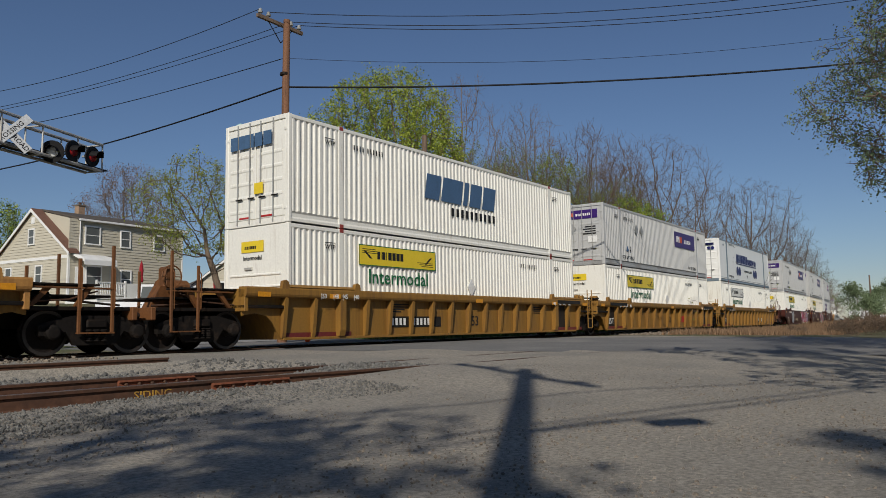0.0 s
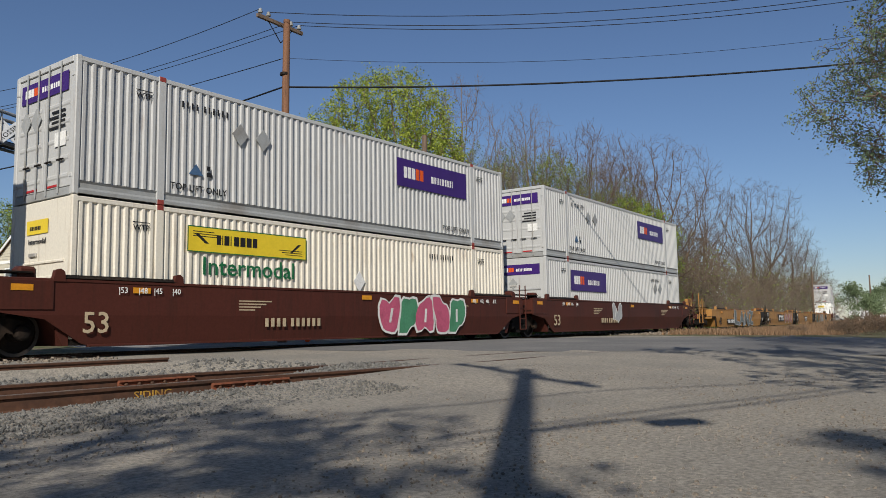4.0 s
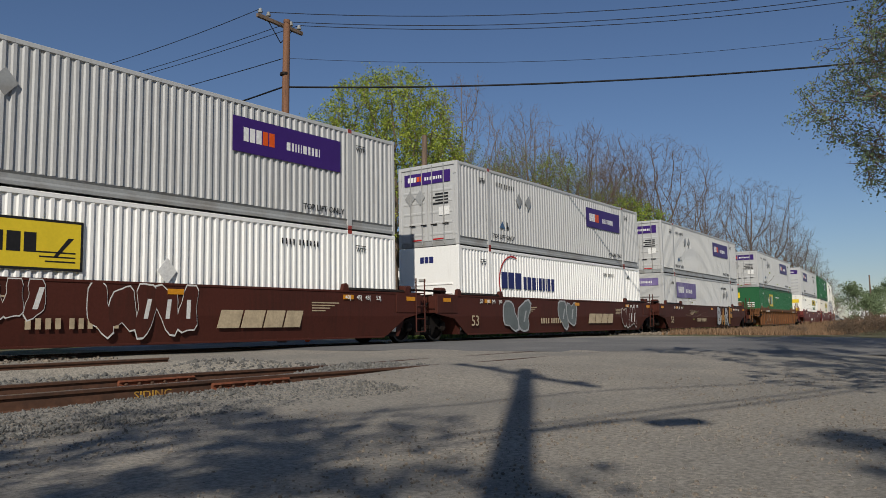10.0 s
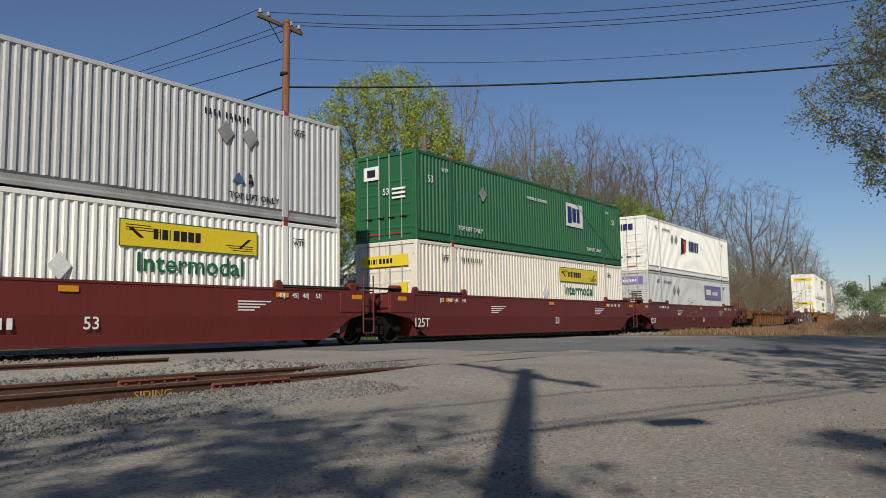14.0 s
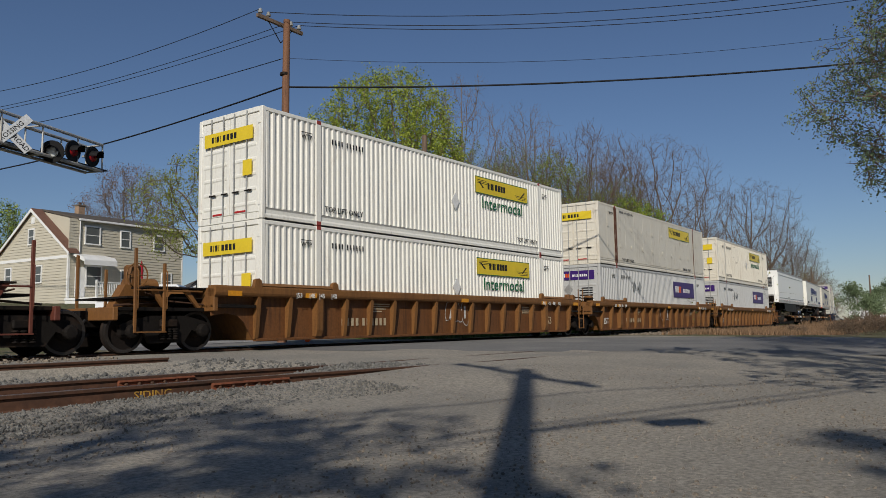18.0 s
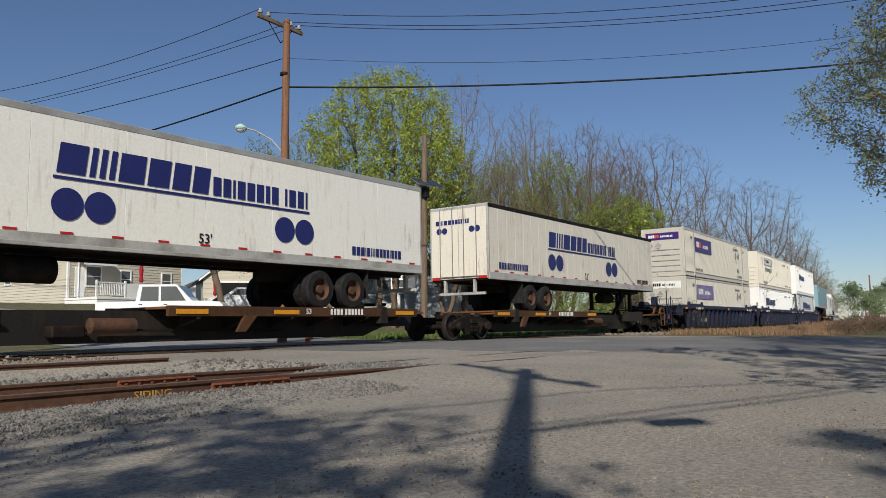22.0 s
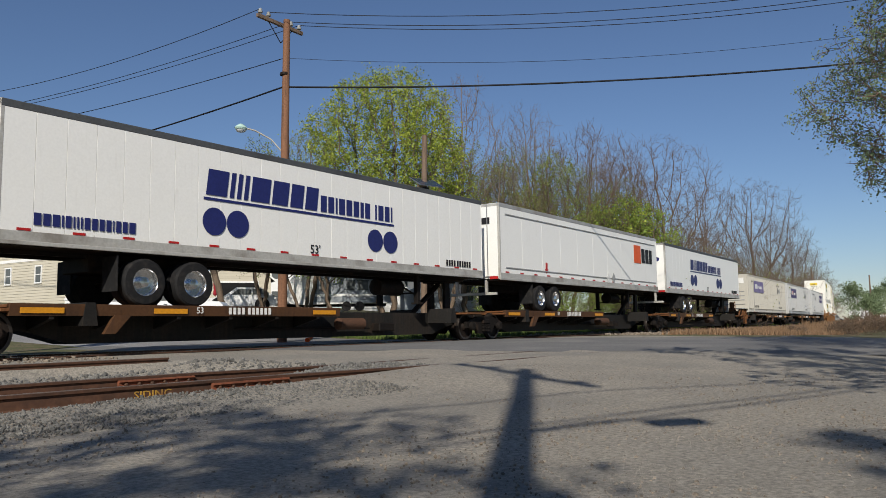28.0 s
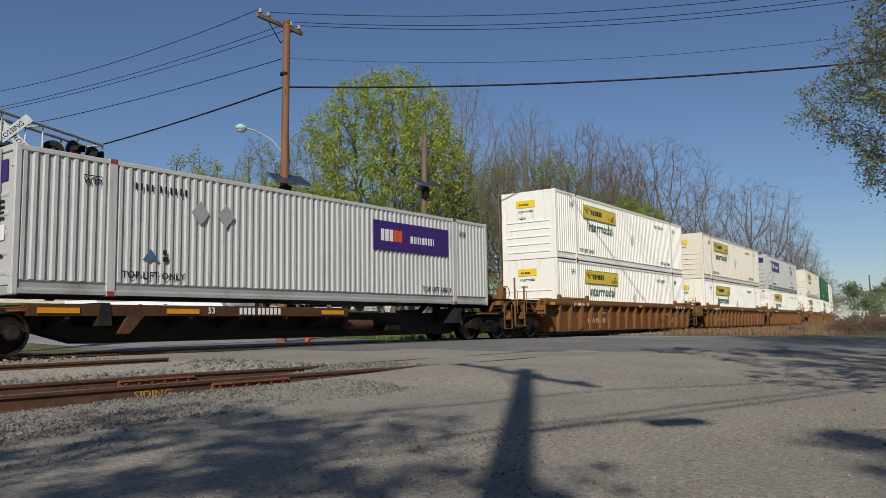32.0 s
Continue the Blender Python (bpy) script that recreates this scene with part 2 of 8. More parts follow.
M["bark"] = surface("grey_brown_bark", (0.145, 0.105, 0.074), 0.9, second=(0.055, 0.040, 0.029), amount=0.7, streak=0.7, scale=3, spread=0.2, bump=0.01)
M["bark_pale"] = surface("pale_grey_bark", (0.19, 0.148, 0.108), 0.9, second=(0.085, 0.065, 0.047), amount=0.6, streak=0.7, scale=3, spread=0.2, bump=0.01)
for key, rgb in (("leaf_lime", (0.30, 0.35, 0.045)), ("leaf_young", (0.23, 0.27, 0.05)), ("leaf_green", (0.17, 0.245, 0.04)), ("leaf_olive", (0.21, 0.25, 0.06)), ("leaf_bud", (0.20, 0.13, 0.085)),
                 ("leaf_grey", (0.15, 0.20, 0.10))):
    M[key] = surface(key, rgb, 0.6, second=tuple(v * 0.55 for v in rgb), amount=0.35, scale=0.8, spread=0.08, vary=0.32, island=True, thin=0.15)

# ---------------------------------------------------------------- mesh tools


class Geo:
    """Vertices and faces of one mesh."""

    def __init__(self):
        self.v, self.f = [], []

    def raw(self, verts, faces):
        k = len(self.v)
        self.v.extend(tuple(p) for p in verts)
        self.f.extend(tuple(i + k for i in f) for f in faces)
        return self

    def box(self, x0, x1, y0, y1, z0, z1, c=0.0):
        """A box; c cuts its edges."""
        if not c:
            v = [(x, y, z) for z in (z0, z1) for y in (y0, y1) for x in (x0, x1)]
            return self.raw(v, [(0, 2, 3, 1), (4, 5, 7, 6), (0, 1, 5, 4), (2, 6, 7, 3), (0, 4, 6, 2), (1, 3, 7, 5)])
        v, f, at = [], [], {}
        lo, hi = (x0, y0, z0), (x1, y1, z1)
        for sx in (0, 1):
            for sy in (0, 1):
                for sz in (0, 1):
                    for a in range(3):
                        q = [(lo[k] + c if not s else hi[k] - c) for k, s in enumerate((sx, sy, sz))]
                        q[a] = (lo, hi)[(sx, sy, sz)[a]][a]
                        at[sx, sy, sz, a] = len(v)
                        v.append(tuple(q))
        for a in range(3):
            b, d = [k for k in range(3) if k != a]
            for s in (0, 1):
                ring = []
                for p, q in ((0, 0), (1, 0), (1, 1), (0, 1)):
                    key = [0, 0, 0]
                    key[a], key[b], key[d] = s, p, q
                    ring.append(at[(*key, a)])
                f.append(tuple(ring))
            for p in (0, 1):
                for q in (0, 1):
                    k0, k1 = [0, 0, 0], [0, 0, 0]
                    k0[b] = k1[b] = p
                    k0[d] = k1[d] = q
                    k1[a] = 1
                    f.append((at[(*k0, b)], at[(*k1, b)], at[(*k1, d)], at[(*k0, d)]))
        for sx in (0, 1):
            for sy in (0, 1):
                for sz in (0, 1):
                    f.append(tuple(at[sx, sy, sz, a] for a in range(3)))
        return self.raw(v, f)

    def prism(self, outline, a0, a1, axis="y"):
        """An outline of (p, q) pairs pushed along an axis: x: (y, z); y: (x, z); z: (x, y)."""
        n = len(outline)
        put = {"x": lambda p, q, a: (a, p, q), "y": lambda p, q, a: (p, a, q), "z": lambda p, q, a: (p, q, a)}[axis]
        v = [put(p, q, a) for a in (a0, a1) for p, q in outline]
        f = [tuple(range(n))[::-1], tuple(range(n, 2 * n))]
        f += [(i, (i + 1) % n, n + (i + 1) % n, n + i) for i in range(n)]
        return self.raw(v, f)

    def tube(self, points, radii, sides=8, caps=True):
        """A round bar along points."""
        pts = [Vector(p) for p in points]
        if not hasattr(radii, "__len__"):
            radii = [radii] * len(pts)
        v, f = [], []
        for i, p in enumerate(pts):
            d = (pts[min(i + 1, len(pts) - 1)] - pts[max(i - 1, 0)]).normalized()
            a = d.orthogonal() if abs(d.z) > 0.9 else d.cross(Vector((0, 0, 1)))
            a.normalize()
            b = d.cross(a)
            for k in range(sides):
                w = 2 * math.pi * (k + 0.5) / sides
                v.append(p + (a * math.cos(w) + b * math.sin(w)) * radii[i])
        for i in range(len(pts) - 1):
            for k in range(sides):
                l = (k + 1) % sides
                f.append((i * sides + k, i * sides + l, (i + 1) * sides + l, (i + 1) * sides + k))
        if caps:
            f.append(tuple(range(sides))[::-1])
            f.append(tuple(range((len(pts) - 1) * sides, len(pts) * sides)))
        return self.raw(v, f)

    def lathe(self, profile, axis="y", sides=24, at=(0, 0, 0), caps=True):
        """(radius, along) pairs turned about an axis."""
        v, f = [], []
        for r, h in profile:
            for k in range(sides):
                w = 2 * math.pi * k / sides
                c, s = r * math.cos(w), r * math.sin(w)
                q = {"x": (h, c, s), "y": (c, h, s), "z": (c, s, h)}[axis]
                v.append((q[0] + at[0], q[1] + at[1], q[2] + at[2]))
        n = len(profile)
        for i in range(n - 1):
            for k in range(sides):
                l = (k + 1) % sides
                f.append((i * sides + k, i * sides + l, (i + 1) * sides + l, (i + 1) * sides + k))
        if caps:
            f.append(tuple(range(sides))[::-1])
            f.append(tuple(range((n - 1) * sides, n * sides)))
        return self.raw(v, f)

    def moved(self, m):
        self.v = [tuple(m @ Vector(p)) for p in self.v]
        return self

    def mesh(self, name, smooth=False):
        me = bpy.data.meshes.new(name)
        me.from_pydata(self.v, [], self.f)
        if smooth:
            bm = bmesh.new()
            bm.from_mesh(me)
            bmesh.ops.recalc_face_normals(bm, faces=bm.faces)
            bm.to_mesh(me)
            bm.free()
            me.shade_smooth()
            me.set_sharp_from_angle(angle=radians(40))
        me.update()
        return me


def part(name, geo, material, parent=None, label="", smooth=False):
    """Links a Geo, or a mesh, as one mesh object under a thing or a part."""
    me = geo.mesh(name, smooth) if isinstance(geo, Geo) else geo
    if material is not None and not me.materials:
        me.materials.append(M[material] if isinstance(material, str) else material)
    ob = new(name, me)
    if parent is not None:
        ob.parent = parent
    if label:
        tagged(ob, label)
    return ob


def thing(name, label, category, group="", kind="", m=None):
    ob = new(name)
    ob.empty_display_size = 0.2
    tagged(ob, label, category, group, kind)
    if m is not None:
        ob.matrix_basis = m
    return ob


TEXTS = {}


def lettering(string, size, material, bold=0.008):
    """A flat mesh of a word in the built-in font, standing in the x-z plane and facing -y."""
    key = (string, size, material, bold)
    if key not in TEXTS:
        cu = bpy.data.curves.new("word", "FONT")
        cu.body, cu.size, cu.align_x, cu.align_y, cu.extrude = string, size, "CENTER", "CENTER", 0.002
        cu.resolution_u = 2
        cu.offset = bold * size
        ob = bpy.data.objects.new("word", cu)
        scene.collection.objects.link(ob)
        me = bpy.data.meshes.new_from_object(ob.evaluated_get(bpy.context.evaluated_depsgraph_get()))
        bpy.data.objects.remove(ob)
        me.transform(Matrix.Rotation(math.pi / 2, 4, "X"))
        me.materials.clear()
        me.materials.append(M[material])
        TEXTS[key] = me
    return TEXTS[key]


def word(string, size, material, parent, x, y, z, end=False, stretch=1.0, upright=False):
    """A word on a thing's side (facing -y) or, with end, on its end (facing -x)."""
    ob = new("lettering", lettering(string, size, material))
    ob.parent = parent
    m = pose(x, y, z, 0, 0, -90 if end else 0)
    if upright:
        m = m @ pose(0, 0, 0, 0, 90, 0)
    ob.matrix_basis = m @ Matrix.Diagonal((stretch, 1, 1, 1))
    return ob


# all words are made while the scene is still empty, which is quicker
for ink, sizes in (("ink", (("WTP", 0.18), ("WTP", 0.22), ("TOP LIFT ONLY", 0.22), ("TOP LIFT ONLY", 0.2), ("Intermodal", 0.17), ("53", 0.46), ("40", 0.5), ("53'", 0.3), ("53'", 0.32), ("Temperature Control", 0.30),
                            ("STACK LIMIT 3 HIGH", 0.17), ("STACK TWO HIGH ONLY", 0.16), ("TARE WEIGHT", 0.15), ("CROSSING", 0.17), ("RAIL", 0.17), ("ROAD", 0.17))),
                   ("white_ink", (("|53     |48   |45     |40", 0.17), ("40|     45|   48|     53|", 0.17), ("125T", 0.34), ("53", 0.5), ("40", 0.5), ("53", 0.36), ("53", 0.4), ("53", 0.34), ("53", 0.3), ("53", 0.2), ("WTP", 0.18),
                                  ("WARNING HIGH CUBE", 0.16), ("TOP LIFT ONLY", 0.22))),
                   ("pale_ink", (("53", 0.5), ("53", 0.4), ("40", 0.42))), ("worn_yellow", (("SIDING", 0.11),)), ("green_ink", (("Intermodal", 0.6),))):
    for string, size in sizes:
        lettering(string, size, ink)

# ---------------------------------------------------------------- the line of the main track
CURVE, NEAR, HALF, RAIL = 0.00122, 15.165, 1.295, 0.29
ARC = (-70.0, 150.0)


def on_track(s, z=RAIL, side=0.0):
    """The pose on the track's centre line at s metres along it; side: metres to its far side."""
    a = min(max(s, ARC[0]), ARC[1])
    r = 1 / CURVE - HALF - side
    w = CURVE * a
    x, y = r * math.sin(w), NEAR + 1 / CURVE - r * math.cos(w)
    x, y = x + (s - a) * math.cos(w), y + (s - a) * math.sin(w)
    return pose(x, y, z, 0, 0, math.degrees(w))


SPEED, GAIN = 22.2345, 0.02395


def along_at(s16, t):
    """Where a thing stands at t that is at s16 when 16 s have gone."""
    return s16 - SPEED * (t - 16) - 0.5 * GAIN * (t - 16) ** 2


def rows_for(s16, z):
    times = [0.0] + [t for t in range(1, 32) if -75 < along_at(s16, t) < 190] + [32.0]
    return [(t, on_track(along_at(s16, t), z)) for t in sorted(set(times))]


MOVERS = []      # (thing, metres along at 16 s, height above ground)

# ================================================================ the place


def smooth(a, b, v):
    k = min(max((v - a) / (b - a), 0.0), 1.0)
    return k * k * (3 - 2 * k)


def across(x, y):
    """Metres from the track's centre line, negative on the lot's side."""
    r = 1 / CURVE
    if x > 148:
        w = CURVE * ARC[1]
        c = on_track(ARC[1]).translation
        return -(x - c.x) * math.sin(w) + (y - c.y) * math.cos(w)
    if x < -70:
        w = CURVE * ARC[0]
        c = on_track(ARC[0]).translation
        return -(x - c.x) * math.sin(w) + (y - c.y) * math.cos(w)
    return (r - math.hypot(x, y - NEAR - r)) - HALF


def ground_z(x, y):
    q = across(x, y)
    k = smooth(6.0, 9.5, x)
    z = (1 - k) * 0.235 * smooth(-10.8, -2.6, q) + k * (0.160 * smooth(-14.5, -9.4, q) + 0.075 * smooth(-9.4, -3.0, q))
    z += 0.07 * smooth(-11.2, -9.5, q) * (1 - smooth(-9.2, -8.8, q)) * smooth(1.5, 5.5, x) * (1 - k)
    z -= 0.15 * smooth(-8.4, -6.6, q) * (1 - smooth(-4.30, -4.12, q)) * (1 - smooth(7.5, 8.6, x))
    hill = 1 - 0.75 * smooth(46, 75, x)
    z += hill * 2.35 * smooth(4.0, 33.0, q)
    side = smooth(34, 44, x) * smooth(-2.6, -6.5, q) * (1 - smooth(60, 90, x))
    z -= 0.25 * side
    return z


def axis_steps(fine0, fine1, step, far):
    a = list(np.arange(fine0, fine1 + 0.01, step))
    k, d = step, 0.0
    lo, hi = [], []
    while d < far:
        k *= 1.35
        d += k
        lo.append(fine0 - d)
        hi.append(fine1 + d)
    return sorted(lo) + a + hi


def blend_ground():
    """Gravel lot, verge and grass by place, with ragged borders."""
    m = bpy.data.materials.new("gravel_lot_and_verge")
    m.use_nodes = True
    n, link = m.node_tree.nodes, m.node_tree.links.new
    bsdf = n["Principled BSDF"]
    bsdf.inputs["Roughness"].default_value = 0.92
    bsdf.inputs["Specular IOR Level"].default_value = 0.25
    co = n.new("ShaderNodeTexCoord")

    def noise_tex(scale, detail=6.0, rough=0.6):
        t = n.new("ShaderNodeTexNoise")
        t.inputs["Scale"].default_value, t.inputs["Detail"].default_value, t.inputs["Roughness"].default_value = scale, detail, rough
        link(co.outputs["Object"], t.inputs["Vector"])
        return t.outputs["Fac"]

    def ramp(v, a, b, lo=0.0, hi=1.0):
        r = n.new("ShaderNodeMapRange")
        r.inputs["From Min"].default_value, r.inputs["From Max"].default_value = a, b
        r.inputs["To Min"].default_value, r.inputs["To Max"].default_value = lo, hi
        link(v, r.inputs["Value"])
        return r.outputs[0]

    def mix(fac, a, b):
        x = n.new("ShaderNodeMix")
        x.data_type = "RGBA"
        link(fac, x.inputs[0])
        for k, c in ((6, a), (7, b)):
            if isinstance(c, tuple):
                x.inputs[k].default_value = (*c, 1)
            else:
                link(c, x.inputs[k])
        return x.outputs[2]

    lot = mix(ramp(noise_tex(0.35), 0.42, 0.62), (0.40, 0.360, 0.298), (0.295, 0.276, 0.240))
    lot = mix(ramp(noise_tex(26, 8, 0.75), 0.40, 0.62), lot, (0.17, 0.155, 0.135))
    lot = mix(ramp(noise_tex(60, 4, 0.8), 0.60, 0.72), lot, (0.56, 0.50, 0.42))
    verge = mix(ramp(noise_tex(1.3), 0.42, 0.6), (0.10, 0.115, 0.04), (0.19, 0.15, 0.09))
    verge = mix(ramp(noise_tex(14), 0.45, 0.6), verge, (0.075, 0.07, 0.04))
    sep = n.new("ShaderNodeSeparateXYZ")
    link(co.outputs["Object"], sep.inputs[0])
    wob = n.new("ShaderNodeMath")
    wob.operation = "MULTIPLY_ADD"
    link(noise_tex(0.5), wob.inputs[0])
    wob.inputs[1].default_value = 4.0
    link(sep.outputs["Y"], wob.inputs[2])
    far = ramp(wob.outputs[0], 20.6, 21.6)
    wob2 = n.new("ShaderNodeMath")
    wob2.operation = "MULTIPLY_ADD"
    link(noise_tex(0.4), wob2.inputs[0])
    wob2.inputs[1].default_value = 6.0
    link(sep.outputs["X"], wob2.inputs[2])
    right = ramp(wob2.outputs[0], 33.0, 35.0)
    mx = n.new("ShaderNodeMath")
    mx.operation = "MAXIMUM"
    link(far, mx.inputs[0])
    link(right, mx.inputs[1])
    link(mix(mx.outputs[0], lot, verge), bsdf.inputs["Base Color"])
    bp = n.new("ShaderNodeBump")
    bp.inputs["Strength"].default_value, bp.inputs["Distance"].default_value = 0.7, 0.014
    link(noise_tex(30, 8, 0.8), bp.inputs["Height"])
    link(bp.outputs[0], bsdf.inputs["Normal"])
    return m


def asphalt_mat(name, base, patch):
    m = surface(name, base, 0.88, second=patch, amount=0.8, scale=0.45, fine=70, spread=0.28, bump=0.006, low=0.45)
    return m


M["lot"] = blend_ground()
M["asphalt"] = asphalt_mat("worn_asphalt", (0.15, 0.148, 0.145), (0.21, 0.20, 0.19))
M["far_asphalt"] = asphalt_mat("pale_asphalt", (0.24, 0.235, 0.23), (0.3, 0.29, 0.28))


def sheet(name, xs, ys, height, material, kind="structure", label="", category=""):
    v = [(x, y, height(x, y)) for y in ys for x in xs]
    nx = len(xs)
    f = [(j * nx + i, j * nx + i + 1, (j + 1) * nx + i + 1, (j + 1) * nx + i) for j in range(len(ys) - 1) for i in range(nx - 1)]
    me = bpy.data.meshes.new(name)
    me.from_pydata(v, [], f)
    me.materials.append(M[material])
    me.shade_smooth()
    return tagged(new(name, me), label, category, kind=kind)


sheet("ground", axis_steps(-12, 70, 0.4, 2600), axis_steps(2, 16, 0.12, 2600),
      lambda x, y: ground_z(x, y) + 0.02 * noise.noise((x * 0.6, y * 0.6, 0)), "lot", label="grey gravel lot rising to a grassy verge", category="ground")


def ribbon(name, line, width, material, lift, label, step=0.9, rag=0.25, cols=9):
    """A road surface along a line of (x, y) that follows the ground."""
    pts = [Vector((*p, 0)) for p in line]
    dense = []
    for a, b in zip(pts, pts[1:]):
        k = max(2, int((b - a).length / step))
        dense += [a.lerp(b, i / k) for i in range(k)]
    dense.append(pts[-1])
    for _ in range(30):
        dense = [dense[0]] + [(dense[i - 1] + dense[i] * 2 + dense[i + 1]) / 4 for i in range(1, len(dense) - 1)] + [dense[-1]]
    v, f = [], []
    for i, p in enumerate(dense):
        d = (dense[min(i + 1, len(dense) - 1)] - dense[max(i - 1, 0)]).normalized()
        n = Vector((-d.y, d.x, 0))
        for k in range(cols):
            u = k / (cols - 1) * 2 - 1
            w = width / 2 * u + (rag * noise.noise((p.x, p.y, k)) if abs(u) == 1 else 0)
            q = p + n * w
            v.append((q.x, q.y, ground_z(q.x, q.y) + lift - (0.035 if abs(u) == 1 else 0)))
        if i:
            for k in range(cols - 1):
                a = (i - 1) * cols + k
                f.append((a, a + 1, a + cols + 1, a + cols))
    me = bpy.data.meshes.new(name)
    me.from_pydata(v, [], f)
    me.materials.append(M[material])
    me.shade_smooth()
    return tagged(new(name, me), label, "road", kind="structure")


ribbon("road", [(40, -16), (31, -4), (25, 5), (20.5, 12), (18.5, 17), (17, 24)], 13.5, "asphalt", 0.035, "worn grey asphalt road over the level crossing", rag=0.6)
ribbon("road_far", [(17, 22.5), (14.5, 34), (6, 48), (-4, 62)], 9.5, "far_asphalt", 0.05, "pale asphalt street beyond the crossing")

# ---------------------------------------------------------------- rails
RAIL_SHAPE = [(-0.066, -0.17), (0.066, -0.17), (0.066, -0.158), (0.012, -0.138), (0.010, -0.045), (0.034, -0.034), (0.036, -0.006), (0.028, 0),
              (-0.028, 0), (-0.036, -0.006), (-0.034, -0.034), (-0.010, -0.045), (-0.012, -0.138), (-0.066, -0.158)]


def swept_rail(name, stations, material, label, parent=None):
    """A rail along poses (x along, y across)."""
    v, f, n = [], [], len(RAIL_SHAPE)
    for m in stations:
        v += [m @ Vector((0, p, q)) for p, q in RAIL_SHAPE]
    for i in range(len(stations) - 1):
        for k in range(n):
            l = (k + 1) % n
            f.append((i * n + k, i * n + l, (i + 1) * n + l, (i + 1) * n + k))
    f += [tuple(range(n))[::-1], tuple(range((len(stations) - 1) * n, len(stations) * n))]
    me = bpy.data.meshes.new(name)
    me.from_pydata(v, [], f)
    me.materials.append(M["rail_side"])
    me.materials.append(M[material])
    for p in me.polygons:
        if p.normal.z > 0.7 and p.center.z > stations[0].translation.z - 0.6:
            p.material_index = 1 if p.area < 5 and len(p.vertices) == 4 else 0
    for i, p in enumerate(me.polygons):
        if i < (len(stations) - 1) * n:
            p.material_index = 1 if i % n in (6, 7, 8) else 0
    ob = new(name, me)
    if parent is None:
        tagged(ob, label, "rail", kind="structure")
    else:
        ob.parent = parent
    return ob


for side in (-0.7525, 0.7525):
    swept_rail("main_rail", [on_track(s, RAIL, side) for s in range(-60, 262, 3)], "rail_bright", "polished steel rail of the main track")


def siding_pose(s, off):
    """A pose on the siding's rail top, which the lot swallows past the joint bars."""
    p = on_track(s, 0, off).translation
    k = smooth(7.0, 10.5, s)
    return on_track(s, (1 - k) * 0.20 + k * (ground_z(p.x, p.y) + 0.004), off)


SIDE_C, SIDE_B = -9.05, -7.55
for off in (SIDE_C, SIDE_B):
    swept_rail("siding_rail", [siding_pose(s, off) for s in range(-40, 47, 2)], "rail_top", "rusty siding rail sinking into the asphalt")
swept_rail("stub_rail", [on_track(s, 0.285, -4.15) for s in (-40, -30, -20, -10, 0, 4, 7.9)], "rail_top", "rusty stub of rail ending at the asphalt")


def joint_bar(s0, s1, off, face):
    """A bolted bar on the web of a siding rail."""
    ob = thing("joint_bar", "rusty bolted joint bar on the siding rail", "joint bar", "joint bars of the siding", m=siding_pose((s0 + s1) / 2, off))
    h = (s1 - s0) / 2
    y = face * 0.012
    part("bar", Geo().prism([(y, -0.036), (y + face * 0.062, -0.038), (y + face * 0.066, -0.058), (y + face * 0.034, -0.066), (y + face * 0.034, -0.108), (y + face * 0.085, -0.128), (y + face * 0.085, -0.145), (y, -0.14)], -h, h, "x"), "bar_rust", ob)
    for k in range(6):
        x = -h + (k + 0.5) * 2 * h / 6
        part("bolt", Geo().lathe([(0.024, y), (0.024, y + face * 0.058), (0.014, y + face * 0.068)], "y", 6, (x, 0, -0.092)), "rust_steel", ob)
    return ob


joint_bar(5.25, 6.35, SIDE_C, -1)
joint_bar(5.0, 6.05, SIDE_B, -1)
w = new("painted_word", lettering("SIDING", 0.11, "worn_yellow"))
tagged(w, "yellow stencilled word on the rusty rail web", "lettering")
w.matrix_basis = siding_pose(4.55, SIDE_C - 0.014) @ pose(0, 0, -0.105) @ Matrix.Diagonal((1.25, 1, 1, 1))


def stones(name, count, place, size, material, label, seed):
    """Loose stones as one mesh."""
    r = random.Random(seed)
    shapes = []
    for _ in range(6):
        ico = [Vector(p).normalized() for p in ((0, 0, 1), (0.9, 0, 0.2), (0.2, 0.9, 0.1), (-0.8, 0.4, 0.2), (-0.6, -0.7, 0.1), (0.4, -0.9, 0.2), (0, 0, -1))]
        shapes.append([p * r.uniform(0.75, 1.2) for p in ico])
    faces = [(0, 1, 2), (0, 2, 3), (0, 3, 4), (0, 4, 5), (0, 5, 1), (6, 2, 1), (6, 3, 2), (6, 4, 3), (6, 5, 4), (6, 1, 5)]
    v, f = [], []
    for _ in range(count):
        x, y = place(r)
        s = size * r.lognormvariate(0, 0.35)
        rot = Euler((r.uniform(0, 6), r.uniform(0, 6), r.uniform(0, 6))).to_matrix()
        k = len(v)
        z = ground_z(x, y) + s * 0.22
        v += [(rot @ p) * s + Vector((x, y, z)) for p in r.choice(shapes)]
        f += [(a + k, b + k, c + k) for a, b, c in faces]
    me = bpy.data.meshes.new(name)
    me.from_pydata(v, [], f)
    me.materials.append(M[material])
    return tagged(new(name, me), label, "gravel", kind="stuff")


def beside(lo, hi, s0, s1):
    def place(r):
        p = on_track(r.uniform(s0, s1), 0, r.uniform(lo, hi)).translation
        return p.x, p.y
    return place


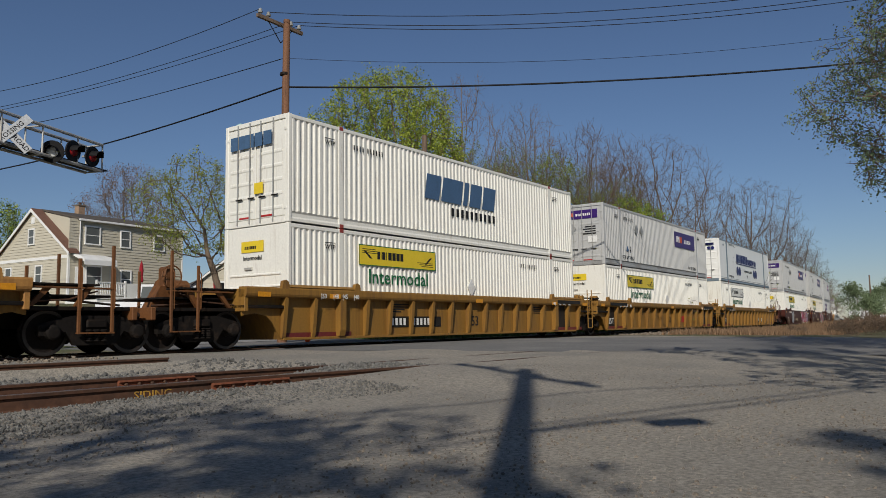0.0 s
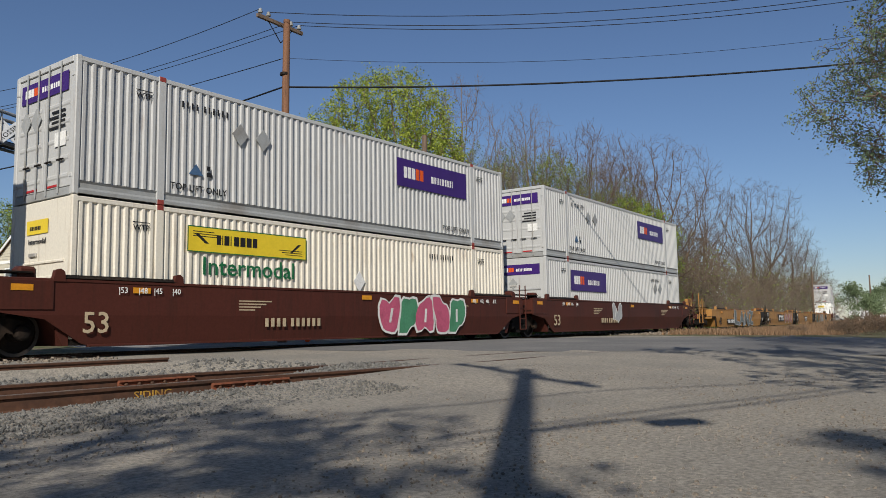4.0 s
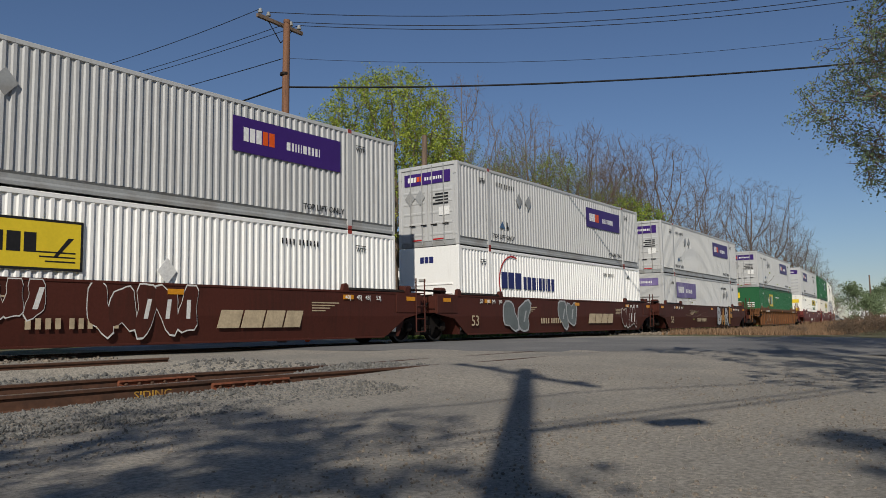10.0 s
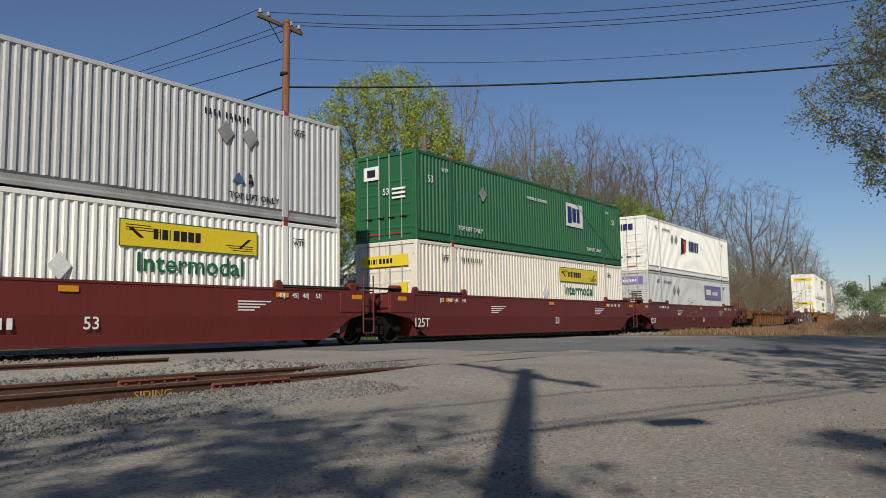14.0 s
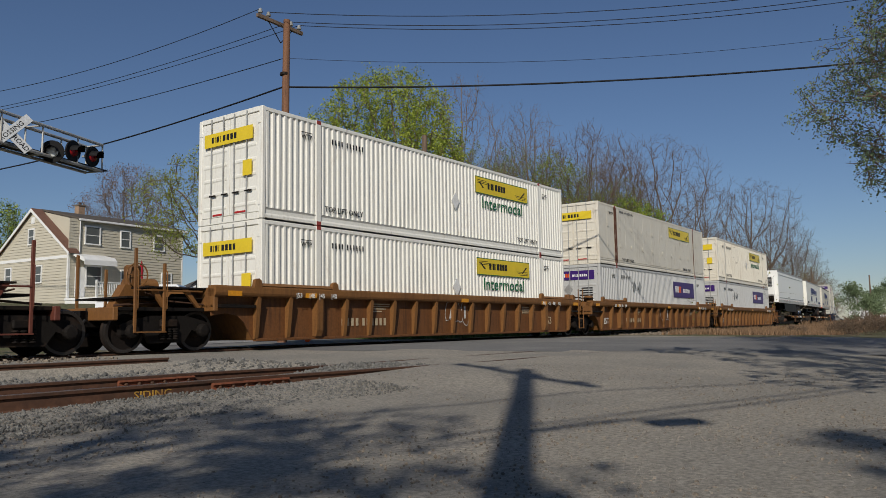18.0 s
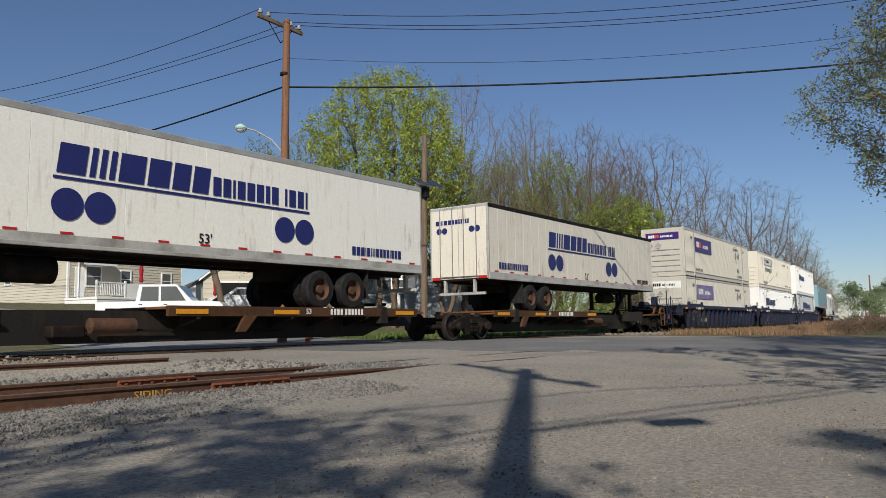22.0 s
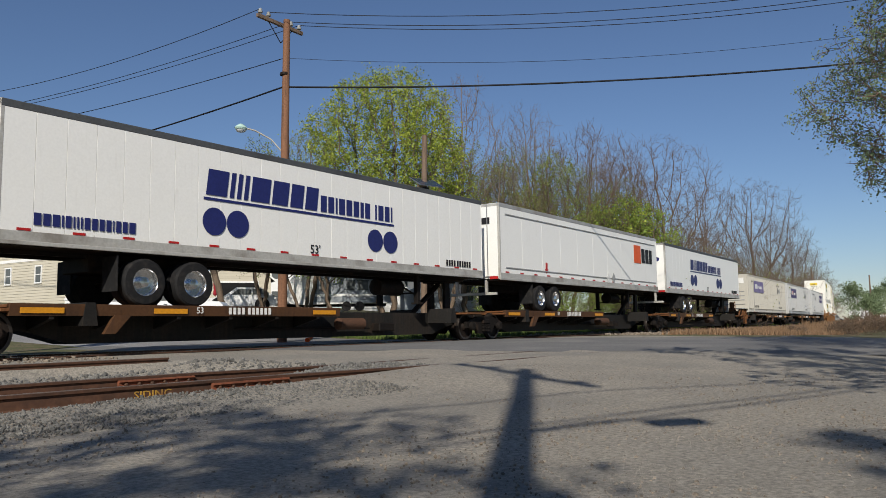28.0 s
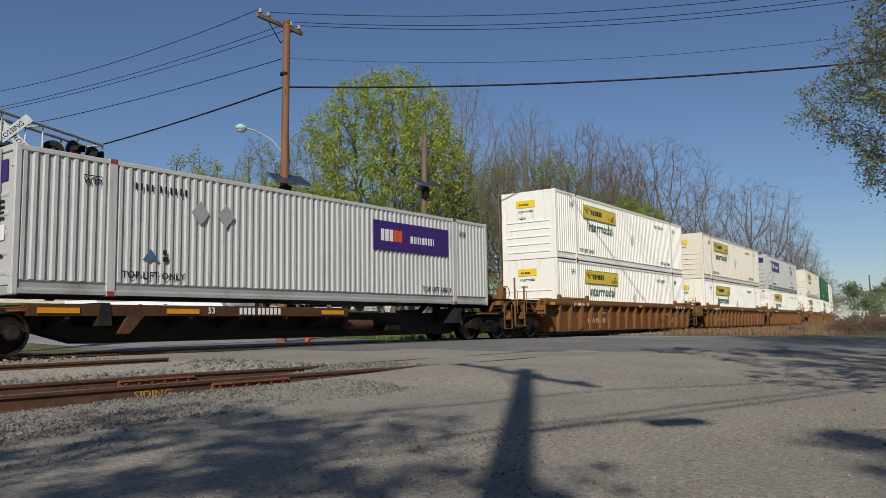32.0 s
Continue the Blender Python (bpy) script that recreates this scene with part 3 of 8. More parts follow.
stones("siding_ballast", 9000, beside(-10.7, -9.12, -3, 7.0), 0.0115, "stone", "grey crushed stone along the siding rail", 1)
stones("siding_ballast", 3400, beside(-7.45, -4.3, -3, 8.7), 0.026, "stone", "grey crushed stone between the rails", 2)
stones("siding_ballast", 1600, beside(-9.0, -7.6, 5.6, 9.3), 0.022, "stone", "grey crushed stone between the siding rails", 3)
stones("main_ballast", 9000, beside(-3.4, 3.2, 33, 95), 0.05, "stone_far", "brown-grey ballast of the main track", 4)
stones("main_ballast", 2200, beside(-2.6, 3.2, -4, 8), 0.028, "stone_far", "brown-grey ballast of the main track", 6)


def lot_spot(r):
    a, d = r.uniform(-0.62, 0.62), 2.0 + 10 * r.random() ** 1.25
    return d * (math.cos(YAW) + a * math.sin(YAW)), d * (math.sin(YAW) - a * math.cos(YAW))


stones("loose_gravel", 12000, lot_spot, 0.0062, "stone_far", "loose pebbles strewn over the lot", 7)

r_ = random.Random(11)
tie = Geo().box(-0.11, 0.11, -1.3, 1.3, -0.17, 0, 0.012).mesh("railway_tie")
tie.materials.append(M["tie_wood"])
track_bed = thing("track_ties", "creosoted wooden ties under the main track", "railway ties", kind="structure")
for k in range(150):
    s = 34 + k * 0.53
    ob = part("tie", tie, None, track_bed)
    ob.matrix_basis = on_track(s, RAIL - 0.165) @ pose(0, r_.uniform(-0.03, 0.03), 0, 0, 0, r_.uniform(-0.8, 0.8))

# ---------------------------------------------------------------- vegetation


def tubes_mesh(name, branches, material, sides=(7, 5, 4, 3, 3)):
    """One mesh of tapered limbs: (points, radii, level)."""
    v, f = [], []
    for pts, rad, lev in branches:
        n = sides[min(lev, len(sides) - 1)]
        k0 = len(v)
        for i, p in enumerate(pts):
            d = pts[min(i + 1, len(pts) - 1)] - pts[max(i - 1, 0)]
            a = d.orthogonal().normalized()
            b = d.normalized().cross(a)
            for j in range(n):
                w = 6.2832 * j / n
                v.append(p + (a * math.cos(w) + b * math.sin(w)) * rad[i])
        for i in range(len(pts) - 1):
            for j in range(n):
                l = (j + 1) % n
                f.append((k0 + i * n + j, k0 + i * n + l, k0 + (i + 1) * n + l, k0 + (i + 1) * n + j))
    me = bpy.data.meshes.new(name)
    me.from_pydata(v, [], f)
    me.materials.append(M[material])
    me.shade_smooth()
    return me


def leaves_mesh(name, spots, size, material, r):
    v, f = [], []
    for p in spots:
        s = size * r.uniform(0.6, 1.3)
        a = Vector((r.gauss(0, 1), r.gauss(0, 1), r.gauss(0, 0.7))).normalized()
        b = a.orthogonal().normalized()
        b = (b * math.cos(1.7 * r.random()) + a.cross(b) * math.sin(6 * r.random())).normalized()
        k = len(v)
        v += [p - b * s * 0.42, p + a * s * 0.55 - b * s * 0.05, p + b * s * 0.45, p - a * s * 0.5 + b * s * 0.06]
        f.append((k, k + 1, k + 2, k + 3))
    me = bpy.data.meshes.new(name)
    me.from_pydata(v, [], f)
    me.materials.append(M[material])
    return me


def grow(seed, height, spread, fork=0.3, limbs=8, twigs=(5, 5, 4), up=0.5, lean=(0, 0), girth=0.024, wild=0.18, stems=1, open_angle=1.25, taper=0.75):
    """The limbs of a tree: a list of (points, radii, level), and the ends of its twigs."""
    r = random.Random(seed)
    out, tips = [], []

    def limb(p, d, length, rad, level, last):
        n = (7, 5, 3, 2, 2)[min(level, 4)]
        pts, rads = [p.copy()], [rad]
        for i in range(n):
            d = (d + Vector((r.gauss(0, wild), r.gauss(0, wild), r.gauss(0, wild) + 0.06 * up))).normalized()
            p = p + d * (length / n)
            pts.append(p.copy())
            rads.append(rad * (1 - 0.78 * (i + 1) / n))
        out.append((pts, rads, level))
        if level == last:
            tips.extend(pts[1:])
            return
        count = limbs if level == 0 else twigs[min(level - 1, len(twigs) - 1)]
        for k in range(count):
            u = fork + (1 - fork) * (k + r.random()) / count if level == 0 else 0.25 + 0.75 * (k + r.random()) / count
            i = min(int(u * n), n - 1)
            q = pts[i].lerp(pts[i + 1], u * n - i)
            ax = (pts[i + 1] - pts[i]).normalized()
            side = ax.orthogonal().normalized()
            side = Matrix.Rotation(r.uniform(0, 6.283), 3, ax) @ side
            ang = (open_angle * (1 - 0.68 * u) + r.uniform(-0.15, 0.2)) if level == 0 else r.uniform(0.35, 0.95)
            dd = (ax * math.cos(ang) + side * math.sin(ang) + Vector((0, 0, 0.25 * up))).normalized()
            ln = (spread * (1.15 - taper * u) if level == 0 else length * 0.55) * r.uniform(0.7, 1.15)
            limb(q, dd, ln, max(rads[i] * (0.56 if level == 0 else 0.58), 0.007), level + 1, last)

    for k in range(stems):
        d0 = Vector((lean[0] + r.gauss(0, 0.16) * (stems > 1), lean[1] + r.gauss(0, 0.16) * (stems > 1), 1)).normalized()
        limb(Vector((r.gauss(0, 0.35) * (stems > 1), r.gauss(0, 0.35) * (stems > 1), -0.25)), d0, height * (1 if not k else r.uniform(0.7, 0.95)), girth * height / stems ** 0.5, 0, 3 if len(twigs) < 4 else 4)
    return out, tips


def crown_reach(u, radius):
    """How far a crown reaches from its middle at the share u of its height."""
    k = (u - 0.42) / 0.58 if u > 0.42 else (0.42 - u) / 0.52
    return radius * math.sqrt(max(0.0, 1 - k * k))


def colonise(seed, height, radius, base=0.3, points=900, step=0.42, kill=0.8, stems=1, lean=(0.0, 0.0), girth=0.2, crook=0.16, up=0.12, lobes=0.55, twigs=2, twig=0.6, rise=0.5, flat=0.0):
    """A tree that fills its crown: limbs grow towards points strewn through it, and thicken towards the root. Returns (points, radii, level) and the points of its twigs."""
    r = random.Random(seed)
    aims = []
    while len(aims) < points:
        u, w = r.random(), r.uniform(0, 6.2832)
        reach = crown_reach(u, radius)
        if r.random() > (reach / radius) ** 1.3:
            continue
        d = Vector((math.cos(w), math.sin(w), 2.2 * u))
        reach *= 1 + lobes * noise.noise(d * 1.6 + Vector((seed, 0, 0))) + 0.35 * lobes * noise.noise(d * 4 + Vector((0, seed, 0)))
        q = reach * r.random() ** 0.42
        z = height * (base + (1 - base) * u)
        aims.append(Vector((q * math.cos(w) + lean[0] * (0.3 + 0.7 * u), q * math.sin(w) + lean[1] * (0.3 + 0.7 * u), z - flat * q)))
    nodes, parent, kids = [], [], []

    def put(p, k):
        nodes.append(p)
        parent.append(k)
        kids.append([])
        if k >= 0:
            kids[k].append(len(nodes) - 1)
        return len(nodes) - 1

    for k in range(stems):
        p = Vector((r.gauss(0, 0.4), r.gauss(0, 0.4), -0.3)) if stems > 1 else Vector((0, 0, -0.3))
        top = Vector((lean[0] * 0.45 + (r.gauss(0, 0.9) if stems > 1 else 0), lean[1] * 0.45 + (r.gauss(0, 0.9) if stems > 1 else 0), height * (base + 0.04)))
        n = max(2, int((top - p).length / step))
        at = -1
        for i in range(n + 1):
            u = i / n
            q = p.lerp(top, u) + Vector((r.gauss(0, 0.05), r.gauss(0, 0.05), 0)) * (0 < i)
            q.x -= lean[0] * 0.22 * u * (1 - u)
            q.y -= lean[1] * 0.22 * u * (1 - u)
            at = put(q, at)
    for _ in range(110):
        tree_of = kdtree.KDTree(len(nodes))
        for i, p in enumerate(nodes):
            tree_of.insert(p, i)
        tree_of.balance()
        pull, left = {}, []
        for a in aims:
            p, i, d = tree_of.find(a)
            if d < kill:
                continue
            left.append(a)
            pull[i] = pull.get(i, Vector()) + (a - p).normalized()
        aims = left
        grown = False
        for i, v in pull.items():
            if len(kids[i]) > 3:
                continue
            d = (v.normalized() + Vector((r.gauss(0, crook), r.gauss(0, crook), r.gauss(0, crook) + up))).normalized()
            q = nodes[i] + d * step
            if any((nodes[c] - q).length < 0.5 * step for c in kids[i]):
                continue
            put(q, i)
            grown = True
        if not grown:
            break
    n = len(nodes)
    thick = [0.0] * n
    for i in range(n - 1, -1, -1):
        thick[i] = (sum(thick[c] ** 2.25 for c in kids[i])) ** (1 / 2.25) if kids[i] else 1.0
    k = girth / max(thick)
    thick = [max(girth * (t * k / girth) ** 1.22, 0.0095) for t in thick]
    out, tips, starts = [], [], [(i, -1) for i in range(n) if parent[i] < 0]
    while starts:
        i, before = starts.pop()
        chain, rads = ([nodes[before]], [thick[i]]) if before >= 0 else ([], [])
        first = thick[i]
        while True:
            chain.append(nodes[i])
            rads.append(thick[i])
            if not kids[i]:
                break
            main = max(kids[i], key=lambda c: thick[c])
            starts.extend((c, i) for c in kids[i] if c != main)
            i = main
        rads[-1] *= 0.6
        out.append((chain, rads, 0 if before < 0 else (1 if first > 0.05 else (2 if first > 0.022 else 3))))
    for i in range(n):
        if thick[i] > max(0.03, 0.2 * girth) or parent[i] < 0:
            continue
        ax = (nodes[i] - nodes[parent[i]]).normalized()
        for _ in range(twigs):
            d = (ax * 0.8 + Vector((r.gauss(0, 0.6), r.gauss(0, 0.6), r.gauss(0, 0.6) + rise))).normalized()
            ln = twig * r.uniform(0.5, 1.3)
            p1 = nodes[i] + d * ln * 0.5
            p2 = p1 + (d + Vector((r.gauss(0, 0.25), r.gauss(0, 0.25), r.gauss(0, 0.2) + 0.3 * rise))).normalized() * ln * 0.5
            out.append(([nodes[i], p1, p2], [0.0095, 0.008, 0.005], 4))
            tips += [p1, p2]
    return out, tips


def tree(name, label, m, seed, height, spread, bark="bark", leaf="", leaves=0, leaf_size=0.16, fluff=0.35, category="tree", group="trees along the line", full=False, second="", share=0.4, **kw):
    branches, tips = (colonise if full else grow)(seed, height, spread, **kw)
    ob = thing(name, label, category, group, m=m)
    part("trunk", tubes_mesh("trunk", [b for b in branches if b[2] == 0], bark), None, ob)
    part("branchwork", tubes_mesh("branchwork", [b for b in branches if b[2] in (1, 2)], bark), None, ob)
    tagged(part("twigwork", tubes_mesh("twigwork", [b for b in branches if b[2] > 2], bark), None, ob), kind="stuff")
    if leaves:
        r = random.Random(seed + 99)
        for mat, count in ((leaf, int(leaves * (1 - share * bool(second)))), (second, int(leaves * share) if second else 0)):
            spots = []
            pool = r.sample(tips, max(1, int(len(tips) * 0.72)))
            for _ in range(count):
                p = r.choice(pool)
                spots.append(p + Vector((r.gauss(0, fluff), r.gauss(0, fluff), r.gauss(0, fluff))))
            if spots:
                tagged(part("crown", leaves_mesh("crown", spots, leaf_size, mat, r), None, ob), kind="stuff")
    return ob


def spot(right, ahead, turn=0.0, scale=1.0, sink=0.0):
    """A pose on the ground, in metres to the right of and ahead of the camera."""
    x = ahead * math.cos(YAW) + right * math.sin(YAW)
    y = ahead * math.sin(YAW) - right * math.cos(YAW)
    return pose(x, y, ground_z(x, y) - sink, 0, 0, turn) @ Matrix.Scale(scale, 4)


BARE, GREEN = "leafless grey-brown deciduous tree with fine twigs", "deciduous tree in fresh yellow-green spring leaf"
lime = tree("maple_tree", "tall round-crowned maple in fresh yellow-green leaf", spot(-3.1, 45), 3, 15.3, 4.6, full=True, leaf="leaf_lime", second="leaf_green", share=0.25, leaves=52000, leaf_size=0.108, fluff=0.16, base=0.27, points=1900, kill=0.62, stems=3, girth=0.19, twigs=2, lobes=0.4)
mid = tree("maple_tree", "bushy tree in bright green spring leaf", spot(-8.2, 41), 8, 7.8, 2.7, full=True, leaf="leaf_green", second="leaf_lime", share=0.25, leaves=12000, leaf_size=0.11, fluff=0.13, base=0.40, points=600, kill=0.6, step=0.32, stems=2, girth=0.09)
sparse = tree("spring_tree", "slender tree with thin olive spring leaf", spot(0.2, 49), 12, 12.6, 3.0, full=True, leaf="leaf_olive", second="leaf_green", share=0.3, leaves=8500, leaf_size=0.095, fluff=0.14, base=0.24, points=1200, kill=0.6, girth=0.14, stems=2, up=0.1)
bare = tree("bare_tree", BARE, spot(1.4, 52), 21, 17.4, 3.1, full=True, bark="bark_pale", leaf="leaf_bud", leaves=2500, leaf_size=0.05, fluff=0.05, base=0.26, points=1100, kill=0.55, girth=0.19, up=0.1, twigs=2, twig=0.75, rise=0.4, crook=0.11)
bare2 = tree("bare_tree", BARE, spot(16.4, 57), 33, 14.6, 5.0, full=True, bark="bark", base=0.22, points=1400, kill=0.55, girth=0.24, twigs=2, twig=0.7, rise=0.3, up=0.05, crook=0.11, leaf="leaf_bud", leaves=1200, leaf_size=0.05, fluff=0.05)
bare3 = tree("bare_tree", "leafless tree with a dense head of fine dark twigs", spot(10.4, 54), 37, 14.4, 4.2, full=True, bark="bark", base=0.26, points=1500, kill=0.5, girth=0.24, twigs=3, twig=0.75, rise=0.7, up=0.15, crook=0.11, leaf="leaf_bud", leaves=2500, leaf_size=0.05, fluff=0.05)
small = tree("small_tree", "small leaning tree in thin fresh leaf", spot(-11.3, 40), 41, 8.6, 3.3, full=True, leaf="leaf_young", leaves=10500, leaf_size=0.085, fluff=0.12, base=0.36, points=620, kill=0.6, step=0.3, lean=(-1.25, 1.6), girth=0.17, crook=0.25, lobes=0.5)
bud = tree("budding_tree", "broad tree in brownish red bud", spot(-32, 77), 52, 15.0, 4.9, full=True, leaf="leaf_bud", leaves=14000, leaf_size=0.10, fluff=0.2, base=0.3, points=1100, kill=0.75, girth=0.24, twigs=3, twig=0.8)
brush = tree("brush", "tangled leafless brush by the track", spot(13, 47), 61, 2.6, 2.4, bark="bark_pale", leaf="leaf_olive", leaves=260, leaf_size=0.08, limbs=8, twigs=(5, 5, 3), fork=0.05, stems=5, girth=0.012, category="bush", group="brush along the line", wild=0.26, up=1.2)
thicket = tree("bush", "leafy green understorey bush", spot(3.4, 46), 71, 3.4, 2.0, full=True, leaf="leaf_green", leaves=5200, leaf_size=0.075, fluff=0.12, base=0.1, points=420, kill=0.42, step=0.25, stems=5, girth=0.03, twig=0.4, category="bush", group="brush along the line")

for src, right, ahead, turn, sc in (
        (sparse, 0.4, 55, 220, 1.05),
        (mid, -6.0, 42, 100, 0.95), (mid, 12.2, 52, 160, 1.15), (mid, -46, 78, 260, 1.5), (mid, 14.8, 57, 80, 1.0),
        (sparse, -10.9, 46, 80, 0.84), (sparse, -8.6, 50, 330, 0.98), (sparse, 3.4, 51, 190, 0.92), (sparse, 7.4, 50, 280, 0.94), (sparse, 8.8, 55, 20, 0.98), (sparse, 12.4, 55, 140, 0.86), (sparse, 5.6, 56, 50, 1.05),
        (bare, 6.0, 54, 60, 0.93), (bare, 3.6, 48, 300, 0.66), (bare, 7.4, 60, 200, 0.92), (bare, 12.6, 62, 330, 0.86),
        (bare2, 14.2, 60, 100, 0.9), (bare2, 19.4, 61, 310, 0.62), (bare2, 23.6, 70, 30, 0.92), (bare2, 32.6, 80, 250, 1.05), (bare2, 36.4, 86, 120, 0.86), (bare2, 41.5, 92, 77, 0.84), (bare2, 46.5, 99, 190, 0.66), (bare2, 6.0, 47, 230, 0.6), (bare2, 28.8, 84, 10, 0.76),
        (bare3, 13.2, 57, 190, 0.9), (bare3, 4.6, 54, 90, 0.82), (bare3, 20.8, 66, 40, 0.6), (bare3, 38.8, 96, 300, 0.7),
        (brush, 16, 51, 70, 1.2), (brush, 19.5, 56, 150, 1.4), (brush, 22.5, 61, 310, 1.5), (brush, 26.5, 67, 20, 1.6), (brush, 30, 73, 180, 1.7), (brush, 17.5, 54, 110, 1.7), (brush, 20.5, 59, 230, 1.9), (brush, 14.5, 50, 280, 1.3),
        (brush, 3, 62, 140, 2.0), (brush, 10, 63, 300, 2.0), (brush, 16.5, 65, 120, 2.2), (brush, 20, 68, 250, 2.2), (brush, 24, 73, 330, 2.2),
        (brush, 34, 79, 260, 1.9), (brush, 38.5, 86, 340, 1.9), (brush, 43, 93, 60, 2.0), (brush, 48, 101, 220, 2.1), (brush, 53, 109, 300, 2.1), (brush, 10.5, 45, 15, 1.0),
        (thicket, 6.8, 47, 220, 0.9), (thicket, 12.6, 49, 100, 1.0), (thicket, 15, 53, 180, 0.9), (thicket, 9, 47, 250, 0.9), (thicket, 19, 60, 320, 0.9), (thicket, 47, 98, 320, 1.3), (thicket, 11.2, 52, 10, 1.2)):
    p = spot(right, ahead).translation
    k = 1.0
    while right > 0 and across(p.x, p.y) < (6.5 if src in (bare, bare2, bare3) else 4.5) and k < 2.1:
        k += 0.02
        p = spot(right * k, ahead * k).translation
    copy_thing(src, spot(right * k, ahead * k, turn, sc * k))

# trees beyond the far end of the line, and by the house
far_tree = tree("distant_tree", "distant roadside tree in green leaf", spot(75, 142), 81, 6.0, 3.4, leaf="leaf_grey", leaves=3500, leaf_size=0.28, fluff=0.5, limbs=8, twigs=(4, 4, 3), fork=0.2)
for right, ahead, turn, sc in ((84, 152, 50, 0.8), (90, 160, 130, 1.0), (66, 120, 200, 0.6), (100, 172, 260, 1.3), (108, 180, 10, 1.4), (70, 165, 10, 1.0), (62, 150, 100, 1.2), (118, 200, 90, 1.5)):
    copy_thing(far_tree, spot(right, ahead, turn, sc))

# the tree whose limbs hang into view over the lot, and trees behind the camera that shade it
overhang = tree("roadside_tree", "roadside tree in small grey-green spring leaf", spot(12.75, 15.3), 93, 9.3, 4.7, full=True, leaf="leaf_grey", leaves=70000, leaf_size=0.055, fluff=0.085, base=0.33, points=2200, kill=0.5, step=0.32, girth=0.2, twigs=3, twig=0.5, rise=0.0, lobes=0.35)
side_tree = tree("roadside_tree", "roadside tree with bare drooping limbs", spot(11.9, 17.5), 95, 5.2, 3.2, limbs=9, twigs=(5, 5, 4), fork=0.45, up=0.3, leaf="leaf_bud", leaves=300, leaf_size=0.07, fluff=0.05)
shade = tree("lot_tree", "tree at the lot's edge with thin spring leaf", pose(-11.0, -4.6, 0, 0, 0, 40), 97, 11.0, 3.9, full=True, leaf="leaf_green", leaves=5200, leaf_size=0.16, fluff=0.16, base=0.32, points=420, kill=0.9, girth=0.2, twigs=1, twig=0.6, lobes=0.8)
for x, y, turn, sc in ((-13.5, -2.5, 100, 1.05), (-4.0, -12.5, 190, 1.0), (3.5, -13.5, 250, 1.1), (10.5, -10.0, 20, 1.05), (17.0, -7.5, 130, 1.1), (-4.9, -8.7, 75, 0.78), (6.3, -3.2, 210, 0.9), (-9.0, -11.5, 300, 1.15)):
    copy_thing(shade, pose(x, y, 0, 0, 0, turn) @ Matrix.Scale(sc, 4))


def tufts(name, count, place, size, material, label, seed, blades=5):
    """Grass and weeds as one mesh of narrow blades."""
    r = random.Random(seed)
    v, f = [], []
    for _ in range(count):
        x, y = place(r)
        z = ground_z(x, y)
        for _ in range(blades):
            h, a = size * r.uniform(0.5, 1.3), r.uniform(0, 6.283)
            dx, dy = math.cos(a), math.sin(a)
            o = r.uniform(0, 0.3) * size
            bx, by = x + dx * o, y + dy * o
            w, k, b = 0.09 * size, len(v), r.uniform(0.1, 0.7) * h
            v += [(bx - dy * w, by + dx * w, z - 0.02), (bx + dy * w, by - dx * w, z - 0.02), (bx + dx * b, by + dy * b, z + h)]
            f.append((k, k + 1, k + 2))
    me = bpy.data.meshes.new(name)
    me.from_pydata(v, [], f)
    me.materials.append(M[material])
    return tagged(new(name, me), label, "weeds", kind="stuff")


tufts("verge_grass", 5200, beside(3.6, 8.5, 24, 70), 0.22, "grass", "fresh green grass beyond the track", 3)
tufts("verge_grass", 1200, beside(3.4, 6.0, 70, 140), 0.35, "grass", "fresh green grass beyond the track", 4)
tufts("bank_weeds", 4200, beside(-8.8, -3.2, 34, 78), 0.26, "dry_weed", "dry brown weeds on the bank by the track", 5)
tufts("bank_weeds", 2200, beside(-14, -3.0, 70, 140), 0.5, "dry_weed", "dry brown weeds on the bank by the track", 6)
weed = tree("weed_bush", "dry brown leafless weed bush on the bank", on_track(52, 0.05, -8.2), 105, 0.9, 0.75, limbs=7, twigs=(5, 4, 4), fork=0.05, stems=6, girth=0.012, wild=0.3, leaf="leaf_bud", leaves=500, leaf_size=0.05, fluff=0.06, category="bush", group="weed bushes on the bank")
for s, off, sc in ((47, -8.8, 1.0), (56, -9.2, 1.3), (60, -8, 1.0), (44, -7.6, 0.6), (65, -9.4, 1.4), (52, -6, 0.7), (72, -9.0, 1.6), (50, -10.2, 1.4), (55, -11.2, 1.5)):
    p = on_track(s, 0, off).translation
    copy_thing(weed, pose(p.x, p.y, ground_z(p.x, p.y), 0, 0, s * 37) @ Matrix.Scale(sc, 4))

# ---------------------------------------------------------------- poles, wires and signals


def wood_pole(x, y, top, r0, r1, label, wood="wood_pole", lean=(0, 0), name="utility_pole"):
    z0 = ground_z(x, y)
    ob = thing(name, label, "utility pole", "utility poles", m=pose(x, y, z0))
    h = top - z0
    pts = [(lean[0] * k / 8, lean[1] * k / 8, -0.3 if not k else h * k / 8) for k in range(9)]
    part("pole", Geo().tube(pts, [r0 + (r1 - r0) * k / 8 for k in range(9)], 14), wood, ob, smooth=True)
    return ob, h


